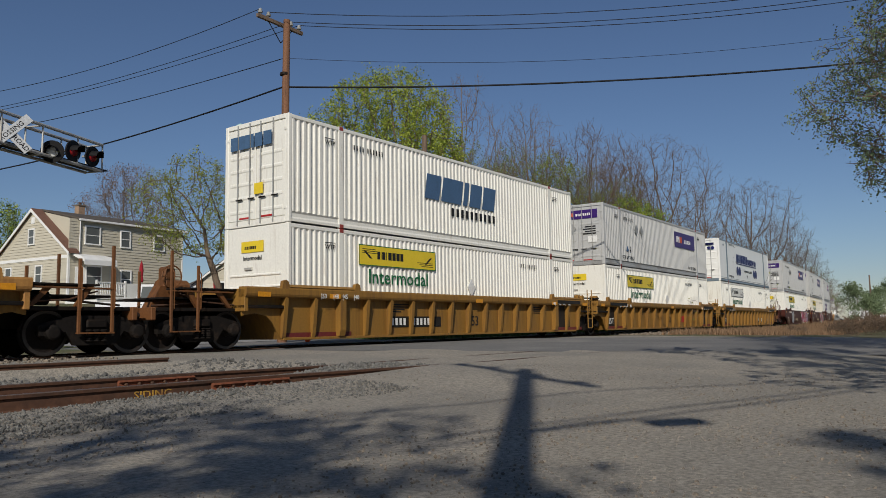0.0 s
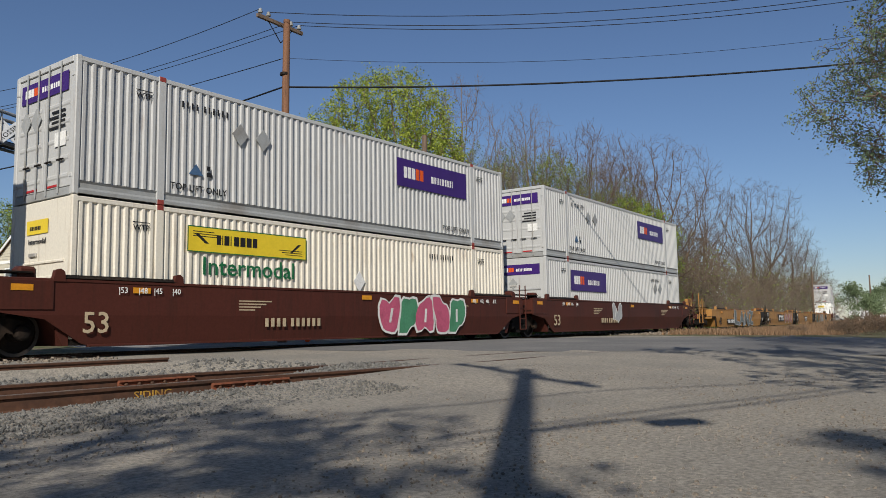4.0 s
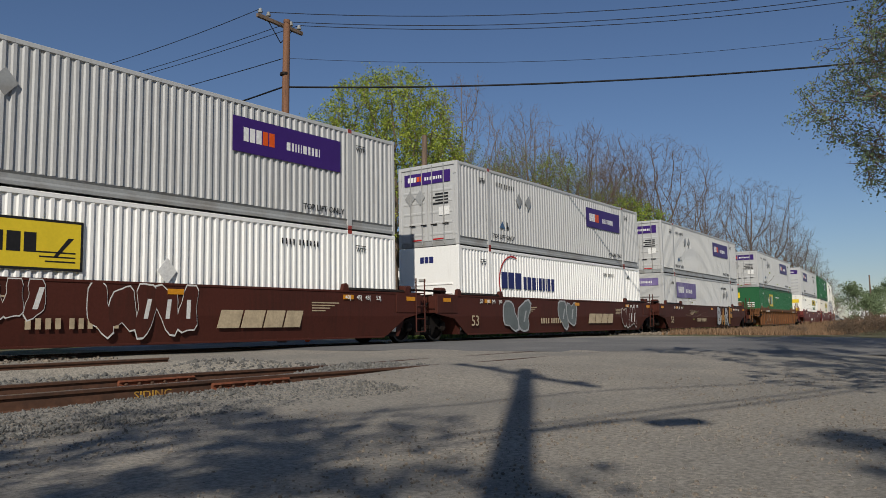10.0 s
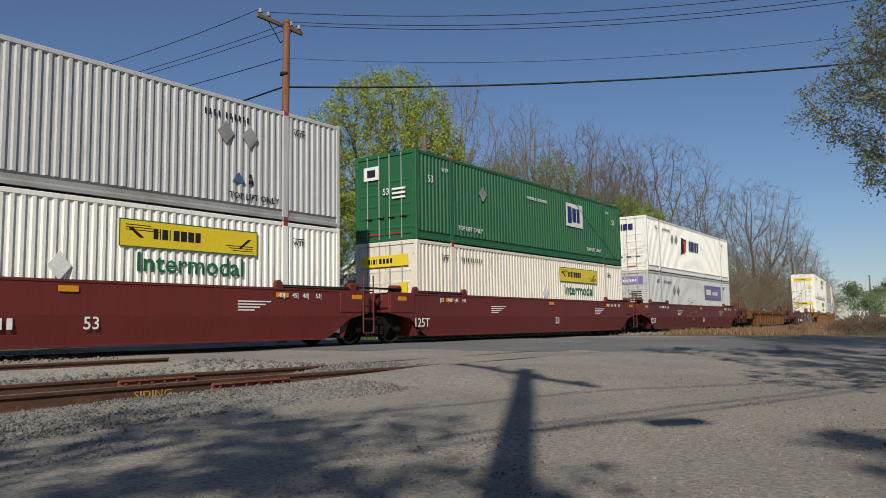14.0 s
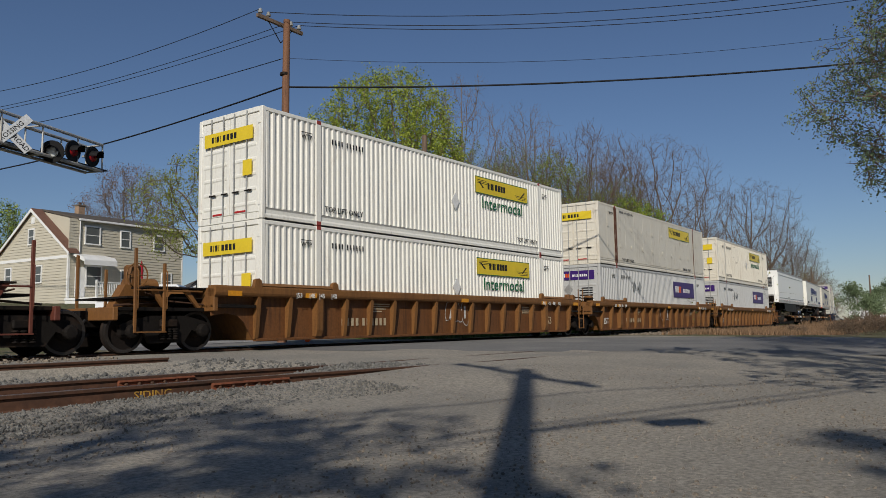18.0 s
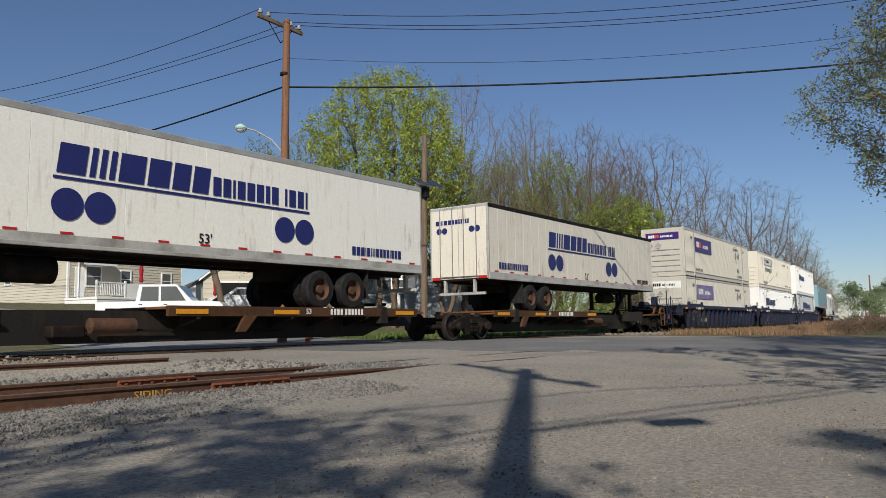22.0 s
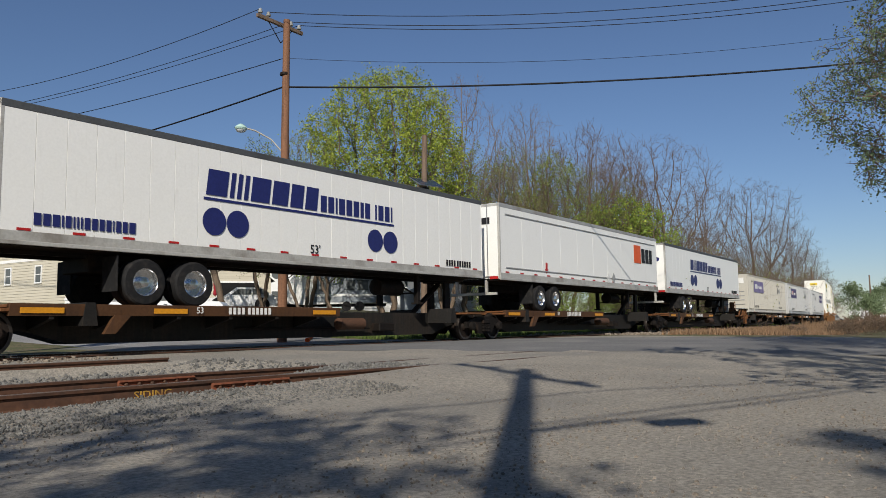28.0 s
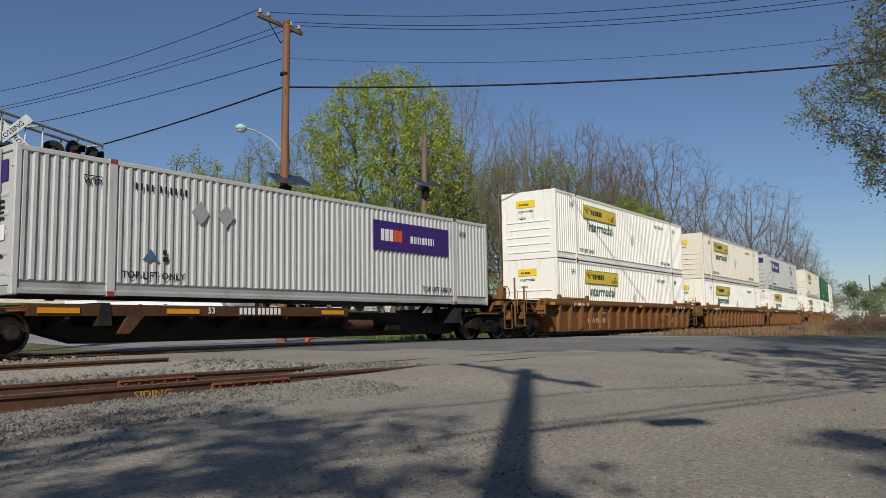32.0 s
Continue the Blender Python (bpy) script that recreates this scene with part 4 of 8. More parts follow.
def cross_arm(ob, h, d, length, pins, off=0.0, mat="wood_grey"):
    d = Vector((*d, 0)).normalized()
    n = Vector((-d.y, d.x, 0)) * 0.16
    m = Matrix.Translation((n.x, n.y, h)) @ Matrix.Rotation(math.atan2(d.y, d.x), 4, "Z")
    part("cross_arm", Geo().box(-length / 2 + off, length / 2 + off, -0.055, 0.055, -0.07, 0.07, 0.008).moved(m), mat, ob)
    for s in (-1, 1):
        part("arm_brace", Geo().tube([(s * 0.62 + off, 0.0, -0.05), (0, -0.02, -0.72)], 0.018, 6).moved(m), "dark_steel", ob)
    out = []
    for p in pins:
        ins = part("insulator", Geo().lathe([(0.02, 0.07), (0.03, 0.12), (0.085, 0.13), (0.095, 0.19), (0.06, 0.2), (0.065, 0.27), (0.03, 0.30)], "z", 12, (p, 0, 0)).moved(m), "rail_grey", ob, smooth=True)
        out.append(ob.matrix_basis @ m @ Vector((p, 0, 0.28)))
    return out


def wire(name, a, b, sag, r, label, category="power line"):
    a, b = Vector(a), Vector(b)
    pts = []
    for k in range(25):
        u = k / 24
        p = a.lerp(b, u)
        p.z -= sag * 4 * u * (1 - u)
        pts.append(p)
    o = pts[0].copy()
    ob = part(name, Geo().tube([p - o for p in pts], r, 6), "cable")
    ob.location = o
    return tagged(ob, label, category, "overhead wires")


pole_a, h_a = wood_pole(18.55, 21.75, 12.35, 0.18, 0.125, "tall brown wooden utility pole with crossarm and solar panel", lean=(0.1, -0.08))
pins = cross_arm(pole_a, 12.2 - ground_z(18.55, 21.75), (1, 0.06), 2.3, (-1.0, -0.6, 0.55, 0.98), 0.0)
LEFT, RIGHT = Vector((11.9, 59.3, 0)), Vector((40.6, -9.7, 0))
for k, p in enumerate(pins):
    if k != 1:
        wire("power_line", p, LEFT + Vector((-1 + 0.5 * k, 0.2 * k, (15.52, 0, 13.34, 13.28)[k])), (1.96, 0, 1.17, 1.08)[k], 0.014, "thin black power line on the pole's crossarm")
    if k != 0:
        wire("power_line", p, RIGHT + Vector((-1 + 0.6 * k, 0.3 * k, 16.0)), 1.7, 0.014, "thin black power line on the pole's crossarm")
wire("telephone_cable", (18.6, 21.7, 9.75), RIGHT + Vector((0, 0, 11.92)), 0.95, 0.034, "thick black telephone cable", "cable")
wire("telephone_cable", (18.55, 21.75, 9.75), LEFT + Vector((2.6, 0, 9.99)), 0.92, 0.034, "thick black telephone cable", "cable")
wire("service_wire", (18.55, 21.8, 10.85), LEFT + Vector((2.0, 0, 12.33)), 0.74, 0.017, "twisted black service wire", "cable")
wire("service_wire", (18.65, 21.8, 10.9), RIGHT + Vector((1, 0, 14.57)), 1.72, 0.008, "thin grey service wire", "cable")
wire("guy_wire", (18.65, 21.8, 10.8), (25.5, 29.5, 7.2), 0.25, 0.013, "black service wire sloping from the pole", "cable")
wire("guy_wire", (18.62, 21.78, 11.7), (20.2, 22.9, 1.6), 0.02, 0.010, "steel guy wire of the pole", "cable")


def local(ob, *pts):
    inv = ob.matrix_basis.inverted()
    return [inv @ Vector(p) for p in pts]


arm_pts = local(pole_a, (18.55, 21.75, 7.25), (18.2, 21.98, 7.72), (17.7, 22.3, 8.02), (17.4, 22.48, 8.08))
arm = part("lamp_arm", Geo().tube(arm_pts, 0.03, 8), "aluminium", pole_a, smooth=True)
head = part("lamp_head", Geo().lathe([(0.05, 0.22), (0.16, 0.12), (0.22, 0.02), (0.20, -0.03), (0.19, -0.06)], "z", 20).moved(Matrix.Translation(local(pole_a, (17.28, 22.56, 8.06))[0]) @ Matrix.Diagonal((1.15, 0.9, 0.75, 1))), "lamp_green", pole_a, smooth=True)
part("lens", Geo().lathe([(0.19, -0.04), (0.15, -0.10), (0.05, -0.13)], "z", 16).moved(Matrix.Translation(local(pole_a, (17.28, 22.56, 8.04))[0])), "glass_white", head, smooth=True)
for z in (5.7, 10.0):
    part("pole_band", Geo().lathe([(0.165, -0.05), (0.17, 0.0), (0.165, 0.05)], "z", 14, (0.04, -0.03, z)), "dark_steel", pole_a)


def solar_panel(ob, z, w, d, tilt):
    """A framed panel on a pole's bracket, turned to the sun."""
    m = Matrix.Translation((0.12, -0.22, z)) @ Matrix.Rotation(math.radians(-12), 4, "Z") @ Matrix.Rotation(radians(tilt), 4, "X")
    frame = part("solar_panel", Geo().box(-w / 2, w / 2, -d / 2, d / 2, -0.025, 0.018, 0.006).moved(m), "steel", ob)
    for i in range(6):
        for j in range(3):
            part("solar_cell", Geo().box(-w / 2 + 0.03 + i * (w - 0.06) / 6 + 0.006, -w / 2 + 0.03 + (i + 1) * (w - 0.06) / 6 - 0.006,
                                         -d / 2 + 0.03 + j * (d - 0.06) / 3 + 0.006, -d / 2 + 0.03 + (j + 1) * (d - 0.06) / 3 - 0.006, 0.017, 0.022).moved(m), "solar", frame)
    part("bracket", Geo().tube([(0, 0, z - 0.75), (0.1, -0.2, z - 0.05)], 0.03, 6).tube([(0, 0, z - 0.2), (0.1, -0.25, z - 0.03)], 0.03, 6), "dark_steel", ob)
    part("control_box", Geo().box(-0.16, 0.16, -0.34, -0.1, z - 0.75, z - 0.25, 0.02), "signal_black", ob)


solar_panel(pole_a, 6.25 - ground_z(18.55, 21.75), 1.5, 0.95, 30)
pole_b, h_b = wood_pole(27.9, 22.75, 9.85, 0.165, 0.13, "shorter wooden pole with a solar panel bracket", "wood_grey", lean=(0.12, -0.1))
solar_panel(pole_b, 7.55 - ground_z(27.9, 22.75), 1.5, 0.95, 30)

# the pole behind the camera, whose shadow lies over the lot
pole_c, h_c = wood_pole(-4.93, -2.79, 10.55, 0.16, 0.125, "wooden utility pole at the lot's edge with a street lamp")
cross_arm(pole_c, 10.25, (0.47, 0.88), 3.7, (-1.6, -0.6, 0.6, 1.6))
part("lamp_arm", Geo().tube([(0, 0, 7.0), (0.4, -0.35, 7.25), (0.75, -0.65, 7.3)], 0.03, 8), "aluminium", pole_c)
part("lamp_head", Geo().box(-0.24, 0.24, -0.13, 0.13, -0.09, 0.09, 0.05).moved(Matrix.Translation((0.95, -0.82, 7.12)) @ Matrix.Rotation(-0.71, 4, "Z")), "aluminium", pole_c)
for z, dy, end in ((6.95, 0.0, (27.3, -11.0, 7.3)), (7.12, 0.12, (27.3, -11.15, 7.5)), (8.6, 0.0, (27.3, -16.8, 8.1))):
    wire("power_line", (-4.93, -2.79 + dy, z), end, 0.28, 0.02, "black overhead wire over the lot")
    wire("power_line", (-4.93, -2.79 + dy, z), (-37, 5.6 + dy, z + 0.3), 0.3, 0.02, "black overhead wire over the lot")

# ---------------------------------------------------------------- the crossing signal on its cantilever
TIP, ALONG = Vector((11.87, 22.26, 0)), Vector((-0.915, -0.404, 0))
MAST = TIP + ALONG * 7.9
sig = thing("crossing_signal", "aluminium cantilever arm with railroad crossing lights and crossbuck", "crossing signal", m=Matrix.Translation((MAST.x, MAST.y, ground_z(MAST.x, MAST.y))))
gz = sig.matrix_basis.translation.z
A = lambda d, z, out=0.0: tuple((TIP + ALONG * d + Vector((-ALONG.y, ALONG.x, 0)) * out - Vector((MAST.x, MAST.y, 0))) + Vector((0, 0, z - gz)))
part("mast", Geo().tube([(0, 0, 0), (0, 0, 6.7 - gz)], 0.13, 14), "aluminium", sig, smooth=True)
for out in (-0.28, 0.28):
    for z in (5.53, 6.32):
        part("chord", Geo().tube([A(0.3, z, out), A(7.9, z + 0.02, out)], 0.045, 8), "aluminium", sig, smooth=True)
    for d in (0.3, 1.35, 2.7, 4.1, 5.5, 6.9):
        part("strut", Geo().tube([A(d, 5.53, out), A(d, 6.32, out)], 0.026, 6), "aluminium", sig)
for d in (0.3, 2.7, 5.5):
    for z in (5.53, 6.32):
        part("tie_bar", Geo().tube([A(d, z, -0.28), A(d, z, 0.28)], 0.026, 6), "aluminium", sig)
part("walkway", Geo().box(-3.9, 3.55, -0.26, 0.26, -0.015, 0.015).moved(Matrix.Translation(A(3.9, 5.6)) @ Matrix.Rotation(math.atan2(ALONG.y, ALONG.x), 4, "Z")), "dark_steel", sig)


def flasher(at, facing, lens):
    m = Matrix.Translation(at) @ Vector(facing).to_track_quat("Z", "Y").to_matrix().to_4x4()
    disc = part("signal_disc", Geo().lathe([(0.30, -0.03), (0.31, 0.0), (0.30, 0.015)], "z", 28).moved(m), "signal_black", sig)
    part("lens", Geo().lathe([(0.155, 0.015), (0.14, 0.05), (0.08, 0.075), (0.02, 0.08)], "z", 24).moved(m), lens, disc, smooth=True)
    g = Geo()
    v = []
    n = 14
    for k in range(n + 1):
        w = math.pi * (k / n)
        for r, d in ((0.165, 0.015), (0.16, 0.36 - 0.1 * abs(math.cos(w)))):
            v.append((r * math.cos(w), r * math.sin(w), d))
    g.raw(v, [(2 * k, 2 * k + 1, 2 * k + 3, 2 * k + 2) for k in range(n)])
    part("visor", g.moved(m), "signal_black", disc)
    part("housing", Geo().lathe([(0.16, -0.02), (0.15, -0.16), (0.06, -0.2)], "z", 18).moved(m), "signal_black", disc)
    part("bracket", Geo().tube([m @ Vector((0, 0, -0.15)), m @ Vector((0, 0.0, -0.34))], 0.03, 6), "aluminium", disc)


sign_to = Vector((0.42, -0.9, -0.08))
flasher(A(0.75, 5.88, 0.3), sign_to, "signal_red")
flasher(A(1.55, 5.87, 0.3), sign_to, "signal_red")
flasher(A(2.35, 5.68, 0.3), (-0.6, -0.75, -0.15), "glass_white")
for s in (-1, 1):
    m = Matrix.Translation(A(3.95, 5.82, 0.4)) @ Matrix.Rotation(-0.35, 4, "Z") @ Matrix.Rotation(s * radians(45), 4, "Y")
    b = part("crossbuck_board", Geo().box(-0.62, 0.62, -0.012 + 0.013 * s, 0.012 + 0.013 * s, -0.115, 0.115, 0.004).moved(m), "sign_white", sig)
    for wd, x in ((("CROSSING", 0.0),) if s < 0 else (("RAIL", -0.36), ("ROAD", 0.36))):
        t = new("lettering", lettering(wd, 0.17, "ink"))
        t.parent = b
        t.matrix_basis = m @ pose(x, -0.014 + 0.013 * s, 0)

# ---------------------------------------------------------------- houses


def window_unit(wall, x, z, w, h, face="y", y=0.0):
    """A framed sash window proud of a wall that faces -y (or -x)."""
    turn = Matrix() if face == "y" else Matrix.Rotation(-math.pi / 2, 4, "Z")
    put = lambda g: g.moved(Matrix.Translation((x, y, z) if face == "y" else (y, x, z)) @ turn)
    fr = part("window", put(Geo().box(-w / 2 - 0.09, w / 2 + 0.09, -0.05, 0.02, h / 2, h / 2 + 0.10).box(-w / 2 - 0.09, w / 2 + 0.09, -0.07, 0.02, -h / 2 - 0.09, -h / 2)
                                .box(-w / 2 - 0.09, -w / 2, -0.05, 0.02, -h / 2, h / 2).box(w / 2, w / 2 + 0.09, -0.05, 0.02, -h / 2, h / 2)), "trim_white", wall)
    part("pane", put(Geo().box(-w / 2, w / 2, -0.012, 0.0, -h / 2, h / 2)), "pane", fr)
    part("sash_bar", put(Geo().box(-w / 2, w / 2, -0.032, -0.012, -0.025, 0.025)), "trim_white", fr)


def lap_siding(name, parent, material, outline, x0, x1, z1, step=0.2, face="y", cut=None):
    """A wall of lapped boards on a backing of this outline; cut(z) gives a board's ends where a gable narrows it."""
    wall = part(name, Geo().prism(outline, 0.02, 0.03, "y" if face == "y" else "x"), material, parent)
    z = 0.0
    while z < z1 - 0.01:
        b = min(z + step, z1)
        a0, a1 = (x0, x1) if cut is None else cut(z, x0, x1)
        c0, c1 = (x0, x1) if cut is None else cut(b, x0, x1)
        if a1 - a0 > 0.05:
            prof = [(a0, -0.035, z), (a1, -0.035, z), (c1, -0.005, b), (c0, -0.005, b), (a0, 0.019, z), (a1, 0.019, z), (c1, 0.019, b), (c0, 0.019, b)]
            if face == "x":
                prof = [(q, p, r) for p, q, r in prof]
            part("siding_board", Geo().raw(prof, [(0, 1, 2, 3), (0, 4, 5, 1), (3, 2, 6, 7), (0, 3, 7, 4), (1, 5, 6, 2)]), material, wall)
        z = b
    return wall


M["roof_brown"] = surface("red_brown_shingle", (0.17, 0.09, 0.065), 0.9, scale=3, amount=0.4, spread=0.2, bump=0.01)
house_m = pose(25.6, 51.9, ground_z(26, 52) - 0.05, 0, 0, 6.9)
house = thing("house", "cream-sided two-storey house with brown shingle roof", "house", m=house_m)
HL, HD, HE, HP, HT = 9.6, 8.4, 3.75, 6.95, 6.0
part("core_wall", Geo().box(0.03, HL - 0.03, 0.03, HD - 0.03, -0.5, HE).prism([(0.03, HE), (HD - 0.03, HE), (HD / 2, HP - 0.1)], 0.03, HL - 0.03, "x"), "siding", house)
lap_siding("front_wall", house, "siding", [(0, 0), (HL, 0), (HL, HT), (0, HT)], 0, HL, HT)
lap_siding("gable_wall", house, "siding", [(0, 0), (HD, 0), (HD, HE), (HD / 2, HP), (0, HE)], 0, HD, HP, face="x", cut=lambda z, a, b: (a, b) if z < HE else (a + (z - HE) / (HP - HE) * HD / 2, b - (z - HE) / (HP - HE) * HD / 2))
part("dormer_cheek", Geo().prism([(0.1, HE - 0.2), (HD / 2, HP - 0.05), (0.1, HT)], 0.62, 0.7, "x"), "siding", house)
part("dormer_wall", Geo().box(0.66, HL, 0.04, 0.2, HE - 0.1, HT), "siding", house)
part("roof", Geo().prism([(0.0, HT), (-0.25, HT - 0.03), (-0.25, HT + 0.06), (HD / 2, HP + 0.12), (HD + 0.4, HE + 0.05), (HD + 0.4, HE - 0.1), (HD / 2, HP)], 0.55, HL + 0.2, "x"), "shingle", house)
part("roof_edge", Geo().prism([(-0.35, HE - 0.18), (-0.3, HE - 0.02), (HD / 2, HP + 0.10), (HD / 2, HP - 0.06)], -0.22, 0.58, "x").prism([(HD + 0.35, HE - 0.18), (HD + 0.3, HE - 0.02), (HD / 2, HP + 0.10), (HD / 2, HP - 0.06)], -0.22, 0.58, "x"), "roof_brown", house)
for side in (-1, 1):
    e = -0.36 if side < 0 else HD + 0.36
    part("rake_board", Geo().prism([(e, HE - 0.30), (e, HE - 0.10), (HD / 2, HP + 0.06), (HD / 2, HP - 0.16)], -0.25, -0.20, "x"), "trim_white", house)
part("gable_band", Geo().box(-0.06, -0.034, 0.0, HD, 3.28, 3.48), "trim_white", house)
part("gutter", Geo().box(0.55, HL + 0.2, -0.34, -0.22, HT - 0.12, HT + 0.02, 0.02), "trim_white", house)
part("corner_board", Geo().box(-0.045, 0.10, -0.045, 0.10, 0, HE), "trim_white", house)
part("corner_board", Geo().box(HL - 0.08, HL + 0.03, -0.045, 0.05, 0, HT), "trim_white", house)
part("downspout", Geo().tube([(0.75, -0.1, HT - 0.1), (0.75, -0.07, 0.2)], 0.04, 6), "trim_white", house)
chimney = part("chimney", Geo().box(3.5, 4.05, HD / 2 + 0.1, HD / 2 + 0.6, HP - 0.4, HP + 0.75, 0.02), "brick_red", house)
part("cap", Geo().box(3.45, 4.1, HD / 2 + 0.05, HD / 2 + 0.65, HP + 0.75, HP + 0.85, 0.01), "stone_far", chimney)
part("flue", Geo().lathe([(0.11, 0), (0.11, 0.2)], "z", 10, (3.77, HD / 2 + 0.35, HP + 0.85)), "rust_steel", chimney)
for x, z, w, h in ((1.75, 4.95, 1.05, 1.15), (4.4, 4.9, 0.7, 1.1), (7.35, 4.85, 0.85, 1.05), (8.1, 2.0, 0.8, 1.1), (4.5, 2.0, 0.75, 1.15), (1.9, 2.1, 1.1, 1.3)):
    window_unit(house, x, z, w, h, "y", -0.04)
for y, z, w, h in ((4.3, 5.0, 0.6, 1.0), (7.0, 2.3, 0.65, 1.1), (3.3, 2.3, 0.65, 1.1)):
    window_unit(house, y, z, w, h, "x", -0.04)
part("door", Geo().box(0.5, 1.25, -0.06, -0.02, 0.6, 2.7, 0.01), "trim_white", house)
part("gable_vent", Geo().box(-0.05, -0.02, HD / 2 - 0.2, HD / 2 + 0.2, 5.95, 6.4), "trim_white", house)
awning = part("awning", Geo().prism([(-1.5, 2.95), (-1.5, 3.1), (-1.2, 3.35), (-0.02, 3.6), (-0.02, 3.5)], 0.2, 2.7, "x"), "trim_white", house)
part("valance", Geo().box(0.2, 2.7, -1.52, -1.48, 2.75, 3.05), "trim_white", awning)
porch = thing("porch", "white-railed wooden porch by the house", "porch", m=house_m @ pose(-0.3, -3.6, 0))
part("deck", Geo().box(0, 5.4, 0, 3.5, 0.35, 0.5, 0.02), "trim_white", porch)
part("skirt", Geo().box(0.05, 5.35, 0.05, 0.12, -0.4, 0.35).box(0.05, 0.12, 0.12, 3.45, -0.4, 0.35), "trim_white", porch)
for x0, x1, y in ((0.05, 2.2, 0.1),):
    part("hand_rail", Geo().box(x0, x1, y - 0.04, y + 0.04, 1.42, 1.5).box(x0, x1, y - 0.03, y + 0.03, 0.62, 0.68), "trim_white", porch)
for k in range(17):
    part("baluster", Geo().box(0.1 + k * 0.13 - 0.02, 0.1 + k * 0.13 + 0.02, 0.08, 0.12, 0.66, 1.43), "trim_white", porch)
for x in (0.05, 2.2):
    part("post", Geo().box(x - 0.06, x + 0.06, 0.04, 0.16, 0.4, 1.62, 0.01), "trim_white", porch)
part("solid_panel", Geo().box(2.3, 5.3, 0.06, 0.14, 0.5, 1.45, 0.01), "trim_white", porch)


def umbrella(m, h=2.3):
    ob = thing("garden_umbrella", "closed dark red garden umbrella", "umbrella", "garden umbrellas", m=m)
    part("pole", Geo().tube([(0, 0, 0), (0, 0, h + 0.15)], 0.025, 8), "wood_grey", ob)
    part("canopy", Geo().lathe([(0.10, h - 1.45), (0.16, h - 1.35), (0.12, h - 1.0), (0.15, h - 0.6), (0.11, h - 0.2), (0.03, h + 0.05)], "z", 9), "cloth_red", ob)
    part("base", Geo().lathe([(0.25, 0), (0.25, 0.06), (0.06, 0.1)], "z", 14), "dark_steel", ob)


umbrella(house_m @ pose(4.0, -2.4, 0.5), 2.6)
umbrella(house_m @ pose(9.9, -3.4, 0.0), 2.3)

garage_m = pose(37.2, 53.2, ground_z(38, 52) - 0.05, 0, 0, -30)
garage = thing("garage", "cream-sided garage with open door and grey gable roof", "garage", m=garage_m)
GW, GE, GP = 5.4, 2.45, 4.75
lap_siding("front_wall", garage, "siding", [(0, 0), (GW, 0), (GW, GE), (GW / 2, GP), (0, GE)], 0, GW, GP, cut=lambda z, a, b: (a, b) if z < GE else (a + (z - GE) / (GP - GE) * GW / 2, b - (z - GE) / (GP - GE) * GW / 2))
part("side_wall", Geo().box(0, 0.12, 0.05, 7, 0, GE).box(GW - 0.12, GW, 0.05, 7, 0, GE).box(0.12, GW - 0.12, 6.9, 7, 0, GE), "siding", garage)
for s in (-1, 1):
    e = -0.35 if s < 0 else GW + 0.35
    part("roof", Geo().prism([(e, GE - 0.25), (e, GE - 0.12), (GW / 2, GP + 0.12), (GW / 2, GP)], -0.25, 7.2), "shingle", garage)
    part("rake_board", Geo().prism([(e, GE - 0.30), (e, GE - 0.12), (GW / 2, GP + 0.08), (GW / 2, GP - 0.12)], -0.29, -0.25), "trim_white", garage)
# no opening is cut: a black slab stands for the shaded garage inside
part("door_opening", Geo().box(1.1, 4.3, -0.045, -0.02, 0, 2.05), "signal_black", garage)
part("door_frame", Geo().box(1.0, 1.1, -0.06, 0, 0, 2.15).box(4.3, 4.4, -0.06, 0, 0, 2.15).box(1.0, 4.4, -0.06, 0, 2.05, 2.2), "trim_white", garage)


def plain_house(m, w, d, e, p, label, roof="shingle"):
    ob = thing("house", label, "house", "houses behind the trees", m=m)
    part("front_wall", Geo().prism([(0, 0), (w, 0), (w, e), (w / 2, p), (0, e)], -0.02, 0.03), "trim_white", ob)
    part("body", Geo().box(0.02, w - 0.02, 0.04, d, -0.5, e), "trim_white", ob)
    for s in (-1, 1):
        q = -0.4 if s < 0 else w + 0.4
        part("roof", Geo().prism([(q, e - 0.25), (q, e - 0.1), (w / 2, p + 0.15), (w / 2, p)], -0.3, d + 0.3), roof, ob)
        part("rake_board", Geo().prism([(q, e - 0.32), (q, e - 0.1), (w / 2, p + 0.1), (w / 2, p - 0.14)], -0.34, -0.3), "trim_white", ob)
    for x in (w * 0.25, w * 0.7):
        for z in (1.7, 4.2):
            if z < e + 1:
                window_unit(ob, x, z, 0.8, 1.2, "y", -0.02)
    return ob


M["roof_tan"] = surface("tan_brown_shingle", (0.20, 0.13, 0.075), 0.9, scale=3, amount=0.4, spread=0.2, bump=0.01)
plain_house(spot(-8.2, 63, -44), 7.0, 9, 3.2, 5.9, "white-sided house with tan roof behind the trees", "roof_tan")
plain_house(spot(-2.2, 60, -40), 6.0, 9, 3.4, 5.6, "white-sided house with tan roof behind the trees", "roof_tan")
plain_house(spot(-19.0, 80, -30), 6.0, 9, 4.2, 7.2, "white gabled house far behind the garage")
plain_house(spot(-30, 90, -20), 12.0, 9, 3.2, 6.0, "white gabled house far behind the garage")

